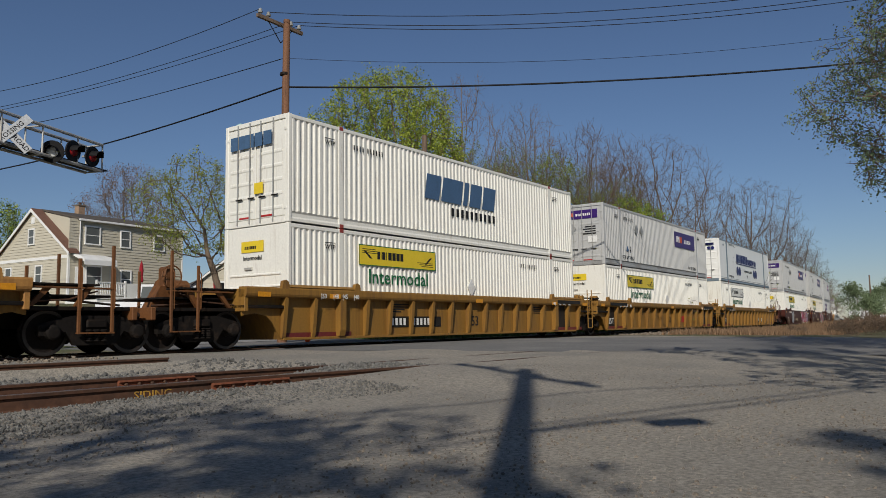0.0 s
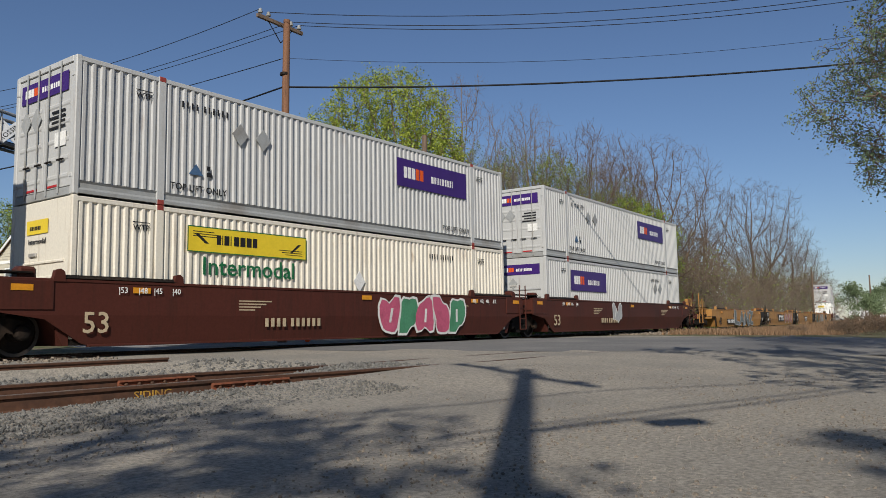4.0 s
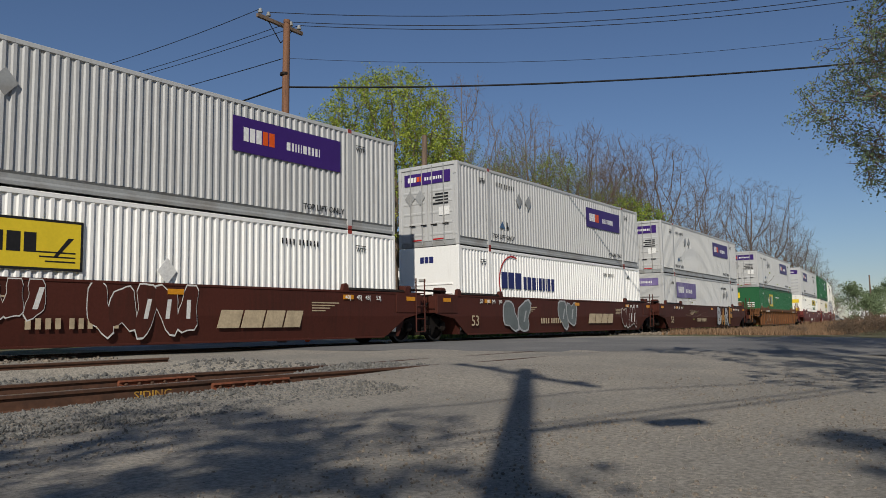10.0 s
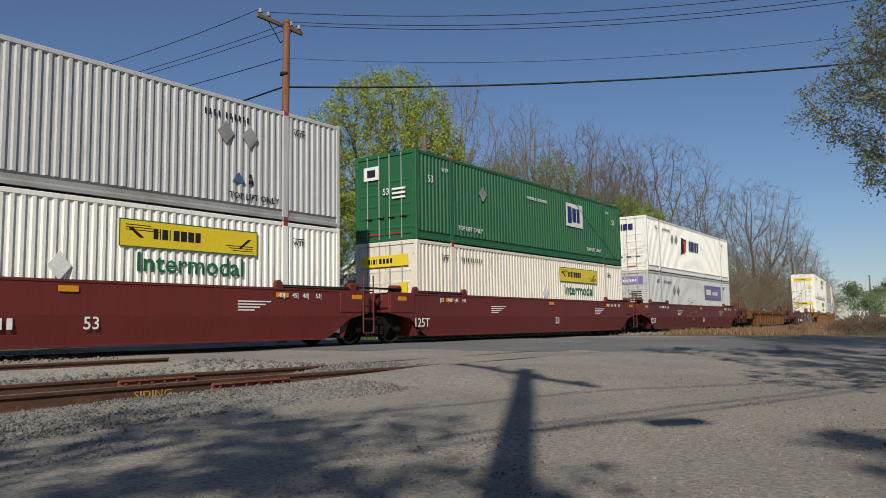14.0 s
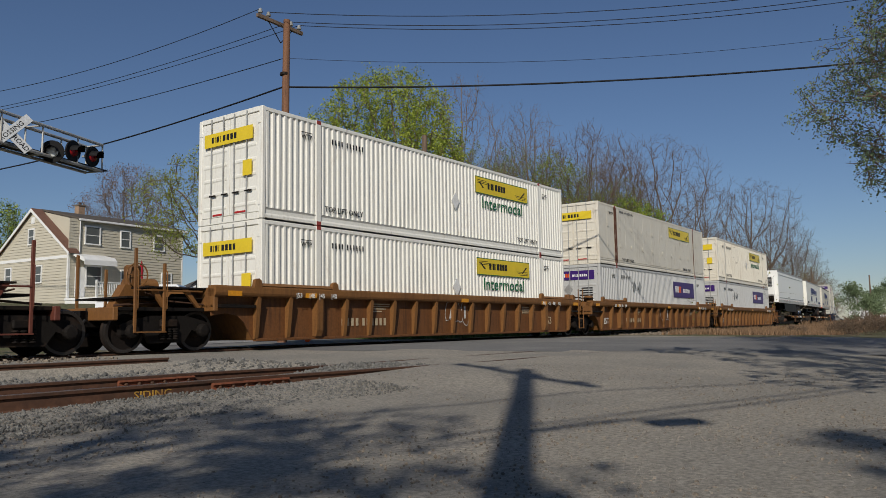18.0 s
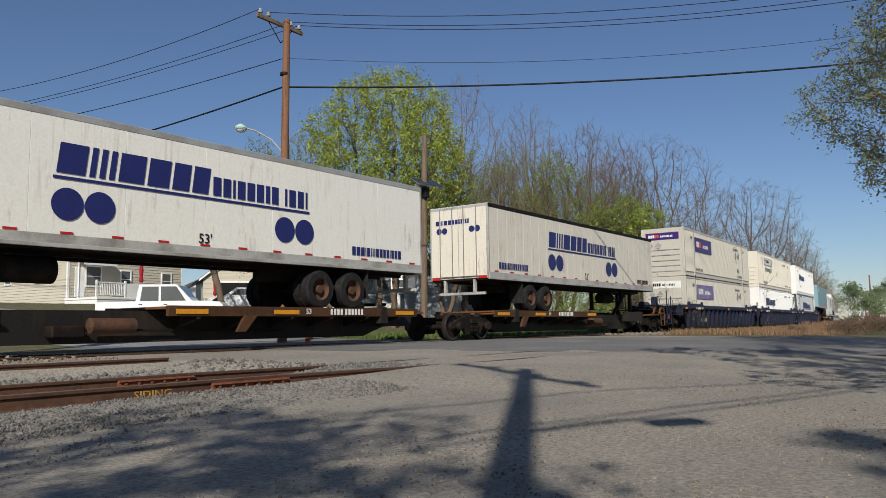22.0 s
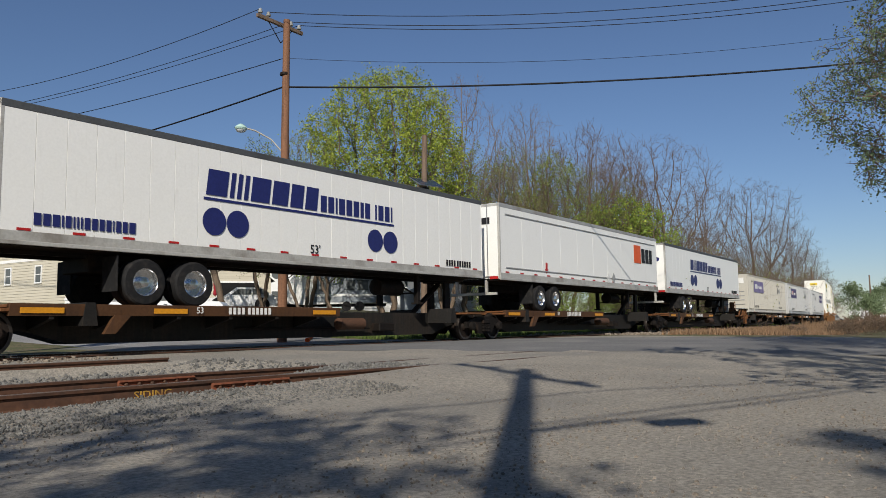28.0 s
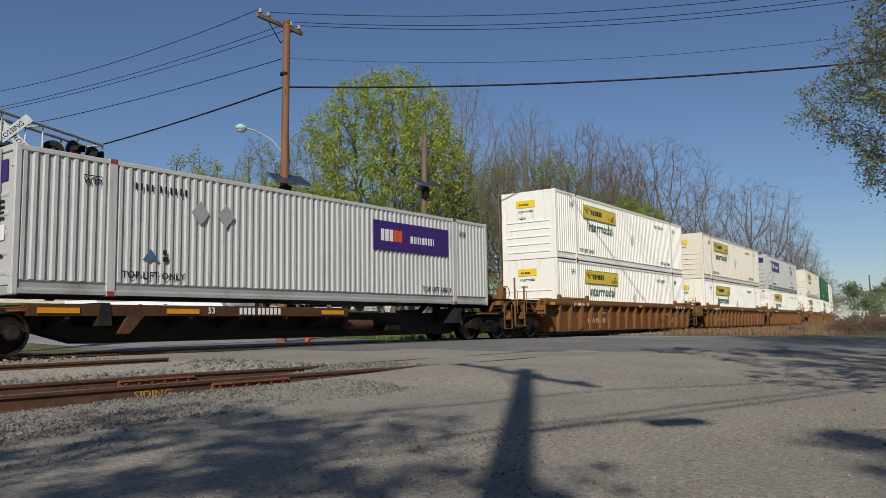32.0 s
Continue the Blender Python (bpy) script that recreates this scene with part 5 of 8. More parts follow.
camper_m = spot(-10.7, 51.5, -37.7)
camper = thing("camper_trailer", "white and grey camper trailer parked under trees", "camper", m=camper_m)
part("body", Geo().prism([(0.0, 0.6), (0.15, 1.7), (0.7, 2.45), (1.2, 2.62), (7.2, 2.62), (7.3, 2.5), (7.3, 0.55), (1.0, 0.45)], -0.02, 2.3), "trim_white", camper)
part("grey_panel", Geo().box(2.0, 7.25, -0.035, -0.022, 0.6, 2.5, 0.004), "camper_grey", camper)
part("stripe", Geo().box(1.4, 7.25, -0.05, -0.036, 1.0, 1.15), "trim_white", camper)
for x, w in ((2.4, 0.6), (4.2, 0.55), (4.95, 0.75), (6.4, 0.7)):
    wi = part("window", Geo().box(x, x + w, -0.055, -0.036, 1.45, 2.05, 0.008), "pane", camper)
    part("frame", Geo().box(x - 0.04, x + w + 0.04, -0.05, -0.036, 1.41, 1.45).box(x - 0.04, x + w + 0.04, -0.05, -0.036, 2.05, 2.09), "signal_black", wi)
part("roof_unit", Geo().box(2.9, 3.9, 0.6, 1.6, 2.62, 2.95, 0.08), "trim_white", camper)
for x in (4.2, 5.1):
    part("wheel", Geo().lathe([(0.12, -0.05), (0.33, -0.04), (0.33, 0.16), (0.12, 0.17)], "y", 20, (x, 0, 0.33)), "rubber", camper)
part("chassis", Geo().box(0.2, 7.0, 0.3, 2.0, 0.35, 0.5), "dark_steel", camper)

shed = thing("garden_shed", "small grey plastic garden shed", "shed", m=spot(-2.55, 50, -42))
part("wall", Geo().box(0, 2.9, 0, 2.2, 0, 1.95, 0.02), "shed_grey", shed)
part("roof", Geo().prism([(-0.1, 1.92), (-0.1, 2.0), (1.45, 2.55), (3.0, 2.0), (3.0, 1.92)], -0.1, 2.3), "camper_grey", shed)
for x in (0.75, 1.5):
    part("door", Geo().box(x, x + 0.7, -0.03, -0.001, 0.1, 1.75, 0.01), "camper_grey", shed)


def vehicle(name, m, label, paint, length=4.6, height=1.5, truck_bed=False, van=False):
    """A parked road vehicle: body, glass, bumpers and wheels."""
    ob = thing(name, label, "vehicle", "parked vehicles", m=m)
    L, W = length, 1.85
    hood = 0.95 if not truck_bed else 1.12
    if van:
        prof = [(0, 0.35), (0, 1.0), (0.5, 1.2), (1.0, height - 0.1), (1.3, height), (L, height), (L, 0.35)]
    elif truck_bed:
        prof = [(0, 0.45), (0.02, 0.95), (0.2, hood), (1.45, hood + 0.06), (2.15, height), (3.85, height), (4.0, hood + 0.05), (L, hood + 0.02), (L, 0.5)]
    else:
        prof = [(0, 0.3), (0.02, 0.7), (0.2, 0.8), (1.2, hood), (1.9, height), (3.3, height), (4.0, hood + 0.05), (L, hood), (L, 0.35)]
    part("body", Geo().prism(prof, 0, W), paint, ob)
    xa, xb = (1.62, 3.8) if truck_bed else ((0.75, 1.9) if van else (1.45, 3.7))
    for y0, y1 in ((-0.012, 0.02), (W - 0.02, W + 0.012)):
        part("side_window", Geo().prism([(xa + 0.1, hood + 0.06), (xb, hood + 0.06), (xb - 0.1, height - 0.1), (xa + 0.55, height - 0.1)], y0, y1), "pane", ob)
        part("window_pillar", Geo().box((xa + xb) / 2 + 0.15, (xa + xb) / 2 + 0.25, y0 - 0.004, y1 + 0.004, hood + 0.05, height - 0.08), paint, ob)
        for x in (0.85, L - 1.0):
            part("wheel_arch", Geo().lathe([(0.44, y0 + 0.002), (0.44, y1 - 0.002)], "y", 22, (x, 0, 0.40)), "signal_black", ob)
        for x in (xa + 0.95, xb - 0.1):
            part("door_handle", Geo().box(x, x + 0.16, y0 - 0.02, y1 + 0.02, hood - 0.12, hood - 0.08, 0.006), "chrome", ob)
        if truck_bed:
            part("side_trim", Geo().box(0.4, L - 0.1, y0 - 0.006, y1 + 0.006, 0.52, 0.60, 0.006), "rail_grey", ob)
    part("windscreen", Geo().prism([(xa - 0.12, hood + 0.1), (xa + 0.42, height - 0.06), (xa + 0.48, height - 0.06), (xa - 0.04, hood + 0.1)], 0.15, W - 0.15), "pane", ob)
    part("bumper", Geo().box(-0.06, 0.1, 0.05, W - 0.05, 0.36, 0.6, 0.03), "aluminium", ob)
    part("headlight", Geo().box(-0.02, 0.03, 0.08, 0.4, 0.72, 0.88, 0.01), "glass_white", ob)
    part("tail_light", Geo().box(L - 0.02, L + 0.02, 0.05, 0.2, 0.75, 1.0), "red_mark", ob)
    for x in (0.85, L - 1.0):
        for y in (-0.02, W - 0.2):
            wh = part("wheel", Geo().lathe([(0.2, 0), (0.34, 0.01), (0.35, 0.04), (0.35, 0.18), (0.34, 0.21), (0.2, 0.22)], "y", 22, (x, y, 0.35)), "rubber", ob)
            part("rim", Geo().lathe([(0.21, -0.003), (0.19, 0.02), (0.05, 0.01)], "y", 16, (x, y, 0.35)), "steel", wh)
    return ob


vehicle("pickup_truck", spot(-10.6, 38.2, 134), "white pickup truck parked beyond the crossing", "car_white", 5.8, 1.95, truck_bed=True)
vehicle("parked_car", spot(-14.2, 45.5, -35), "white car parked near the pickup truck", "car_white", 4.4, 1.45)
for k, (right, ahead, turn, lab, mat, van_) in enumerate(((68.2, 127, 30, "white van on the distant road", "car_white", True), (71.5, 131, 32, "silver car on the distant road", "silver", False), (74.8, 131, 20, "white car on the distant road", "car_white", False),
                                                          (78.5, 134, 25, "white van on the distant road", "car_white", True), (82.5, 138, 28, "white car on the distant road", "car_white", False), (70.0, 139, 200, "dark car on the distant road", "rail_grey", False))):
    vehicle("distant_vehicle", spot(right, ahead, turn - 37.7), lab, mat, 4.8, 2.1 if van_ else 1.5, van=van_)
for right, ahead in ((-10.8, 36.0), (-10.35, 36.4)):
    c = thing("traffic_cone", "orange traffic cone beside the parked cars", "traffic cone", "traffic cones", m=spot(right, ahead))
    part("cone", Geo().lathe([(0.16, 0.03), (0.13, 0.2), (0.035, 0.95), (0.02, 0.96)], "z", 14), "cone", c)
    part("foot", Geo().box(-0.22, 0.22, -0.22, 0.22, 0, 0.035, 0.01), "cone", c)
for s, off in ((19.6, 4.6),):
    c = thing("traffic_cone", "orange cone lying flat beyond the track", "traffic cone", "traffic cones", m=on_track(s, ground_z(*on_track(s, 0, off).translation.xy) + 0.13, off) @ pose(0, 0, 0, 0, 82, 25))
    part("cone", Geo().lathe([(0.09, -0.2), (0.03, 0.3), (0.02, 0.31)], "z", 14), "cone", c)
for right, ahead, h in ((56.5, 118, 8.5), (78.6, 142, 9.0), (64, 150, 9.5)):
    p = spot(right, ahead).translation
    wood_pole(p.x, p.y, h, 0.16, 0.12, "distant wooden utility pole", "wood_grey", name="distant_pole")


# ================================================================ the train
# Each car and each load is a thing of its own: x runs along it towards its rear, y to the far side, z up.
LEN, WID, TALL = 16.15, 2.59, 2.896


def corrugated(x0, x1, z0, z1, y, face, pitch=0.205, depth=0.036):
    """A pressed steel wall; face -1 looks to -y."""
    n = max(1, round((x1 - x0) / pitch))
    p = (x1 - x0) / n
    prof = []
    for k in range(n):
        a = x0 + k * p
        for u, d in ((0.0, 0), (0.20, 0), (0.34, 1), (0.66, 1), (0.80, 0)):
            prof.append((a + u * p, y + face * depth * (d - 1)))
    prof.append((x1, y - face * depth))
    g = Geo()
    m = len(prof)
    g.raw([(q[0], q[1], z) for z in (z0, z1) for q in prof], [(i, i + 1, m + i + 1, m + i) for i in range(m - 1)])
    return g


def end_ribs(x, face, y0, y1, zs, depth=0.03, h=0.05):
    g = Geo()
    for z in zs:
        g.prism([(x, z - h), (x + face * depth, z - h * 0.4), (x + face * depth, z + h * 0.4), (x, z + h)], y0, y1, "y")
    return g


CONTAINERS = {}


def container_base(paint, kind, doors_first, rail_mat, length=LEN):
    """A 53-foot box: kind 'ribbed' or 'plate'; doors_first: its doors are at the leading end."""
    key = (paint, kind, doors_first, rail_mat)
    if key in CONTAINERS:
        return CONTAINERS[key]
    h, w = length / 2, WID / 2
    ob = thing("shipping_container", "", "")
    yi = w - 0.05
    part("body", Geo().box(-h + 0.06, h - 0.06, -yi, yi, 0.16, TALL - 0.03), paint, ob)
    for s in (-1, 1):
        y = s * (w - 0.012)
        posts = (-h, -6.1, 6.1, h)
        for a, b in zip(posts, posts[1:]):
            if kind == "ribbed":
                part("side_panel", corrugated(a + 0.09, b - 0.09, 0.30, TALL - 0.12, y, s), paint, ob)
            else:
                n = max(1, round((b - a) / 1.22))
                if s > 0:
                    n = 1
                for k in range(n):
                    p0, p1 = a + 0.09 + (b - a - 0.18) * k / n, a + 0.09 + (b - a - 0.18) * (k + 1) / n
                    part("side_panel", Geo().box(p0 + 0.004, p1 - 0.004, min(y, y - s * 0.03), max(y, y - s * 0.03), 0.20, TALL - 0.10, 0.004), paint, ob)
        y0, y1 = sorted((s * (w - 0.10), s * w))
        part("bottom_rail", Geo().prism([(s * (w - 0.10), 0.03), (s * w, 0.03), (s * w, 0.10), (s * (w - 0.03), 0.15), (s * (w - 0.03), 0.24), (s * w, 0.285), (s * (w - 0.10), 0.31)], -h + 0.1, h - 0.1, "x"), rail_mat, ob)
        part("top_rail", Geo().box(-h + 0.1, h - 0.1, *sorted((s * (w - 0.08), s * (w - 0.002))), TALL - 0.125, TALL - 0.02, 0.012), paint if kind == "ribbed" else rail_mat, ob)
        for x in (-6.1, 6.1):
            wide = 0.10 if kind == "ribbed" else 0.15
            part("lifting_post", Geo().box(x - wide, x + wide, y0, s * w + 0.004 if s > 0 else y1, 0.0, TALL, 0.015) if s > 0 else Geo().box(x - wide, x + wide, s * w - 0.004, y1, 0.0, TALL, 0.015), paint if kind == "ribbed" else rail_mat, ob)
            for z in (0.0, TALL - 0.118) if s < 0 else ():
                part("corner_casting", Geo().box(x - 0.088, x + 0.088, *sorted((s * (w - 0.15), s * (w + 0.009))), z - 0.002, z + 0.12, 0.014), "casting_red", ob)
        for x in (-h, h):
            part("corner_post", Geo().box(*sorted((x, x - math.copysign(0.13, x))), *sorted((s * (w - 0.14), s * w)), 0.0, TALL, 0.02), paint, ob)
    part("roof", Geo().prism([(-w + 0.04, TALL - 0.04), (w - 0.04, TALL - 0.04), (w - 0.04, TALL - 0.012), (-w + 0.04, TALL - 0.012)], -h + 0.02, h - 0.02, "x"), paint, ob)
    for at_front in (True, False):
        f = -1 if at_front else 1
        x = f * h
        if at_front == doors_first:
            part("door_sill", Geo().box(*sorted((x, x - f * 0.12)), -w + 0.14, w - 0.14, 0.0, 0.17, 0.01), rail_mat, ob)
            part("door_header", Geo().box(*sorted((x, x - f * 0.12)), -w + 0.14, w - 0.14, TALL - 0.13, TALL, 0.01), paint, ob)
            for side in (-1, 1):
                ya, yb = sorted((side * 0.012, side * (w - 0.145)))
                door = part("door", Geo().box(*sorted((x - f * 0.07, x - f * 0.02)), ya, yb, 0.19, TALL - 0.15, 0.008), paint, ob)
                part("rib", end_ribs(x - f * 0.021, f, ya + 0.1, yb - 0.1, (0.42, 0.80, 1.18, 1.56, 1.94), 0.016, 0.06), paint, door)
                for yy in (side * 0.22, side * 0.72):
                    part("lock_rod", Geo().tube([(x + f * 0.02, yy, 0.06), (x + f * 0.02, yy, TALL - 0.05)], 0.019, 7), "rail_grey", door)
                    part("handle", Geo().box(*sorted((x + f * 0.012, x + f * 0.05)), yy - 0.2, yy + 0.05, 0.74, 0.775, 0.006), "dark_steel", door)
                part("reflector", Geo().box(*sorted((x - f * 0.018, x - f * 0.006)), side * 0.45 - 0.22, side * 0.45 + 0.22, 0.22, 0.265), "red_mark", door)
                for z in (0.35, 2.45) if at_front else ():
                    part("hinge", Geo().box(*sorted((x - f * 0.03, x + f * 0.012)), *sorted((side * (w - 0.16), side * (w - 0.05))), z, z + 0.09, 0.01), paint, door)
        else:
            wall = part("end_wall", Geo().box(*sorted((x - f * 0.06, x - f * 0.015)), -w + 0.12, w - 0.12, 0.0, TALL - 0.01, 0.008), paint, ob)
            part("groove", end_ribs(x - f * 0.016, f, -w + 0.28, w - 0.28, (0.30, 0.62, 0.94, 1.26, 1.58), 0.035, 0.04), "rail_grey" if paint in ("silver", "silver_old") else paint, wall)
            part("document_box", Geo().box(*sorted((x - f * 0.02, x + f * 0.03)), 0.1, 0.4, 1.72, 1.80, 0.01), "aluminium", wall)
    CONTAINERS[key] = ob
    return ob


SIDE_Y = -WID / 2 - 0.006


def plate(name, x0, x1, z0, z1, material, parent, y=SIDE_Y, t=0.004, label=""):
    return part(name, Geo().box(x0, x1, y - t, y, z0, z1), material, parent, label)


def blocks(widths, x, z, h, material, parent, gap=0.22, slant=0.0, y=SIDE_Y, name="lettering"):
    """A row of plain bars that stands for a name; widths in shares of the height."""
    g = Geo()
    for wd in widths:
        a, b = x, x + wd * h
        s = slant * h
        if wd:
            g.prism([(a, z), (b, z), (b + s, z + h), (a + s, z + h)], y - 0.004, y)
        x = b + gap * h
    tagged(part(name, g, material, parent), kind="stuff")
    return x


def end_blocks(widths, y, z, h, material, parent, gap=0.2, x=-8.08, name="lettering"):
    """The same on a leading end, from the far side to the near one."""
    g = Geo()
    for wd in widths:
        if wd:
            g.box(x - 0.004, x, y - wd * h, y, z, z + h)
        y -= (wd + gap) * h
    tagged(part(name, g, material, parent), kind="stuff")
    return y


def parcel_logo(ob, x0, z0, w, h, faded=False, end=False, blank=False):
    """A purple panel with a bold two-colour bar row and a thin one; on the side, or on the leading end."""
    if end:
        x = -LEN / 2 - 0.002
        part("logo_panel", Geo().box(x - 0.004, x, x0, x0 + w, z0, z0 + h), "white_ink" if blank else ("purple_faded" if faded else "purple"), ob)
        hh = h * 0.42
        yy = end_blocks((0.6, 0.6, 0.6), x0 + w - 0.08 * w, z0 + h * 0.3, hh, "ink" if blank else "white_ink", ob, 0.14, x - 0.004)
        yy = end_blocks((0.62, 0.62), yy, z0 + h * 0.3, hh, "ink" if blank else "orange_ink", ob, 0.14, x - 0.004)
        end_blocks((0.7, 0.4, 0.2, 0.3, 0.2, 0.7, 0.5, 0.5, 0.5), yy - 0.04 * w, z0 + h * 0.33, hh * 0.65, "ink" if blank else "white_ink", ob, 0.3, x - 0.004)
        return
    plate("logo_panel", x0, x0 + w, z0, z0 + h, "purple_faded" if faded else "purple", ob)
    y = SIDE_Y - 0.004
    hh = h * 0.40
    x = blocks((0.42, 0.46, 0.46), x0 + 0.09 * w, z0 + h * 0.32, hh, "white_ink", ob, 0.12, y=y)
    x = blocks((0.48, 0.48), x, z0 + h * 0.32, hh, "white_ink" if faded else "orange_ink", ob, 0.12, y=y)
    blocks((0.55, 0.3, 0.16, 0.2, 0.14, 0.55, 0.34, 0.34, 0.34, 0.14), x + 0.10 * w, z0 + h * 0.33, hh * 0.62, "white_ink", ob, 0.26, y=y)


def freight_logo(ob, x0, z0, w, h, style="yellow", word_below=True, frame=False):
    """A yellow scroll panel with a row of black bars, over the green word Intermodal."""
    mat = {"yellow": "yellow_sign", "faded": "yellow_sign", "white": "white"}[style]
    plate("logo_panel", x0, x0 + w, z0, z0 + h, mat, ob)
    y = SIDE_Y - 0.004
    edge = "green_ink" if style != "white" else "ink"
    g = Geo()
    t = 0.022 if not frame else 0.05
    for a, b, c, d in ((x0, x0 + w, z0, z0 + t), (x0, x0 + w, z0 + h - t, z0 + h), (x0, x0 + t, z0, z0 + h), (x0 + w - t, x0 + w, z0, z0 + h)):
        g.box(a, b, y - 0.004, y, c, d)
    part("logo_edge", g, "ink" if frame else edge, ob)
    g = Geo()
    for k in range(3):
        g.box(x0 + 0.04 * w, x0 + 0.20 * w + 0.03 * k * w, y - 0.003, y, z0 + h * (0.78 - 0.09 * k), z0 + h * (0.81 - 0.09 * k))
        g.box(x0 + (0.80 - 0.03 * k) * w, x0 + 0.96 * w, y - 0.003, y, z0 + h * (0.16 + 0.09 * k), z0 + h * (0.19 + 0.09 * k))
    g.prism([(x0 + 0.05 * w, z0 + h * 0.72), (x0 + 0.08 * w, z0 + h * 0.72), (x0 + 0.16 * w, z0 + h * 0.35), (x0 + 0.13 * w, z0 + h * 0.35)], y - 0.003, y)
    g.prism([(x0 + 0.92 * w, z0 + h * 0.65), (x0 + 0.95 * w, z0 + h * 0.65), (x0 + 0.86 * w, z0 + h * 0.25), (x0 + 0.84 * w, z0 + h * 0.25)], y - 0.003, y)
    part("scroll_ornament", g, "ink", ob)
    blocks((0.5, 0.1, 0.62, 0.1, 0.0, 0.66, 0.66, 0.66, 0.6), x0 + 0.22 * w, z0 + h * 0.34, h * 0.38, "ink", ob, 0.17, y=y)
    if word_below:
        word("Intermodal", 0.6, "green_ink", ob, x0 + w * 0.5, SIDE_Y - 0.003, z0 - 0.33, stretch=1.08)


def freight_end(ob, z, small=False, word_below=True):
    x = -LEN / 2 - (0.004 if small else 0.045)
    y0, y1 = (-0.35, 0.55) if small else (-0.98, 0.98)
    h = 0.30 if small else 0.36
    part("logo_panel", Geo().box(x - 0.004, x, y0, y1, z, z + h), "yellow_sign", ob)
    end_blocks((0.5, 0.14, 0.62, 0.14, 0.0, 0.66, 0.66, 0.66, 0.6), y1 - 0.16 * (y1 - y0), z + 0.28 * h, 0.44 * h * (0.62 if small else 1), "ink", ob, 0.2 if small else 0.3, x - 0.004)
    if small and word_below:
        word("Intermodal", 0.17, "ink", ob, x, (y0 + y1) / 2, z - 0.16, end=True)


def pup_logo(ob, x, z, h, color="navy"):
    """A navy bar row with thin bars after it, an underline and two pairs of discs."""
    y = SIDE_Y - 0.003
    xx = blocks((0.95, 0.2, 0.2, 0.2, 0.95, 0.85, 0.7, 0.7), x, z, h, color, ob, 0.14, 0.12, y=y)
    xx = blocks((0.5, 0.5, 0.16, 0.52, 0.52, 0.5, 0.3, 0.48), xx + 0.06, z, h * 0.72, color, ob, 0.14, y=y)
    xx = blocks((0.16, 0.5, 0.46, 0.14), xx + 0.16, z, h * 0.72, color, ob, 0.16, y=y)
    plate("underline", x - 0.06, xx, z - 0.2 * h, z - 0.10 * h, color, ob, y)
    for cx in (x + 0.25, xx - 0.85):
        for q in (0, 1):
            part("disc", Geo().lathe([(0.33, y), (0.33, y - 0.005)], "y", 28, (cx + q * 0.68, 0, z - 0.62)), color, ob)


def ring(ob, x, z, r, material, a0=60, a1=300):
    g = Geo()
    pts = []
    for k in range(25):
        w = radians(a0 + (a1 - a0) * k / 24)
        pts.append((x + r * math.cos(w), z + r * math.sin(w)))
    for (p, q), (s, t) in zip(pts, pts[1:]):
        n = Vector((s - p, t - q)).normalized() * 0.03
        g.prism([(p - n.y, q + n.x), (s - n.y, t + n.x), (s + n.y, t - n.x), (p + n.y, q - n.x)], SIDE_Y - 0.004, SIDE_Y)
    part("logo_arc", g, material, ob)


def box_marks(ob, ink, doors_first, diamonds=None, pyramid=False, lift=True):
    """The plain notices on a box's near side."""
    y = SIDE_Y
    f = 1
    for x in (-6.55, 6.55):
        word("WTP", 0.18, ink, ob, x, y, 2.35)
        plate("underline", x - 0.20, x + 0.20, 2.46, 2.48, ink, ob)
    if lift:
        for x in (-5.1, 5.1):
            word("TOP LIFT ONLY", 0.22, ink, ob, x, y, 0.47, stretch=1.0)
    x = -5.6 if doors_first else 3.6
    blocks((0.3,) * 4 + (0.0,) + (0.3,) * 6, x, 2.32, 0.15, ink, ob, 0.55)
    if diamonds:
        for k in (0, 1):
            cx = (-3.95 if doors_first else 4.2) + k * 0.72
            part("placard", Geo().prism([(cx - 0.24, 1.98), (cx, 1.70), (cx + 0.24, 1.98), (cx, 2.26)], y - 0.02, y - 0.002), diamonds, ob)
    if pyramid:
        cx = -5.2 if doors_first else 4.6
        part("emblem", Geo().prism([(cx - 0.20, 0.80), (cx + 0.20, 0.80), (cx, 1.06)], y - 0.004, y), "slate", ob)
        blocks((0.9,), cx + 0.3, 0.95, 0.10, ink, ob)
        blocks((1.4,), cx + 0.3, 0.80, 0.10, ink, ob)


def load(base, label, category, s16, z, group="containers on the train"):
    ob = copy_thing(base, Matrix())
    ob.name = base.name
    tagged(ob, label, category, group)
    MOVERS.append((ob, s16 + LEN / 2, z))
    return ob


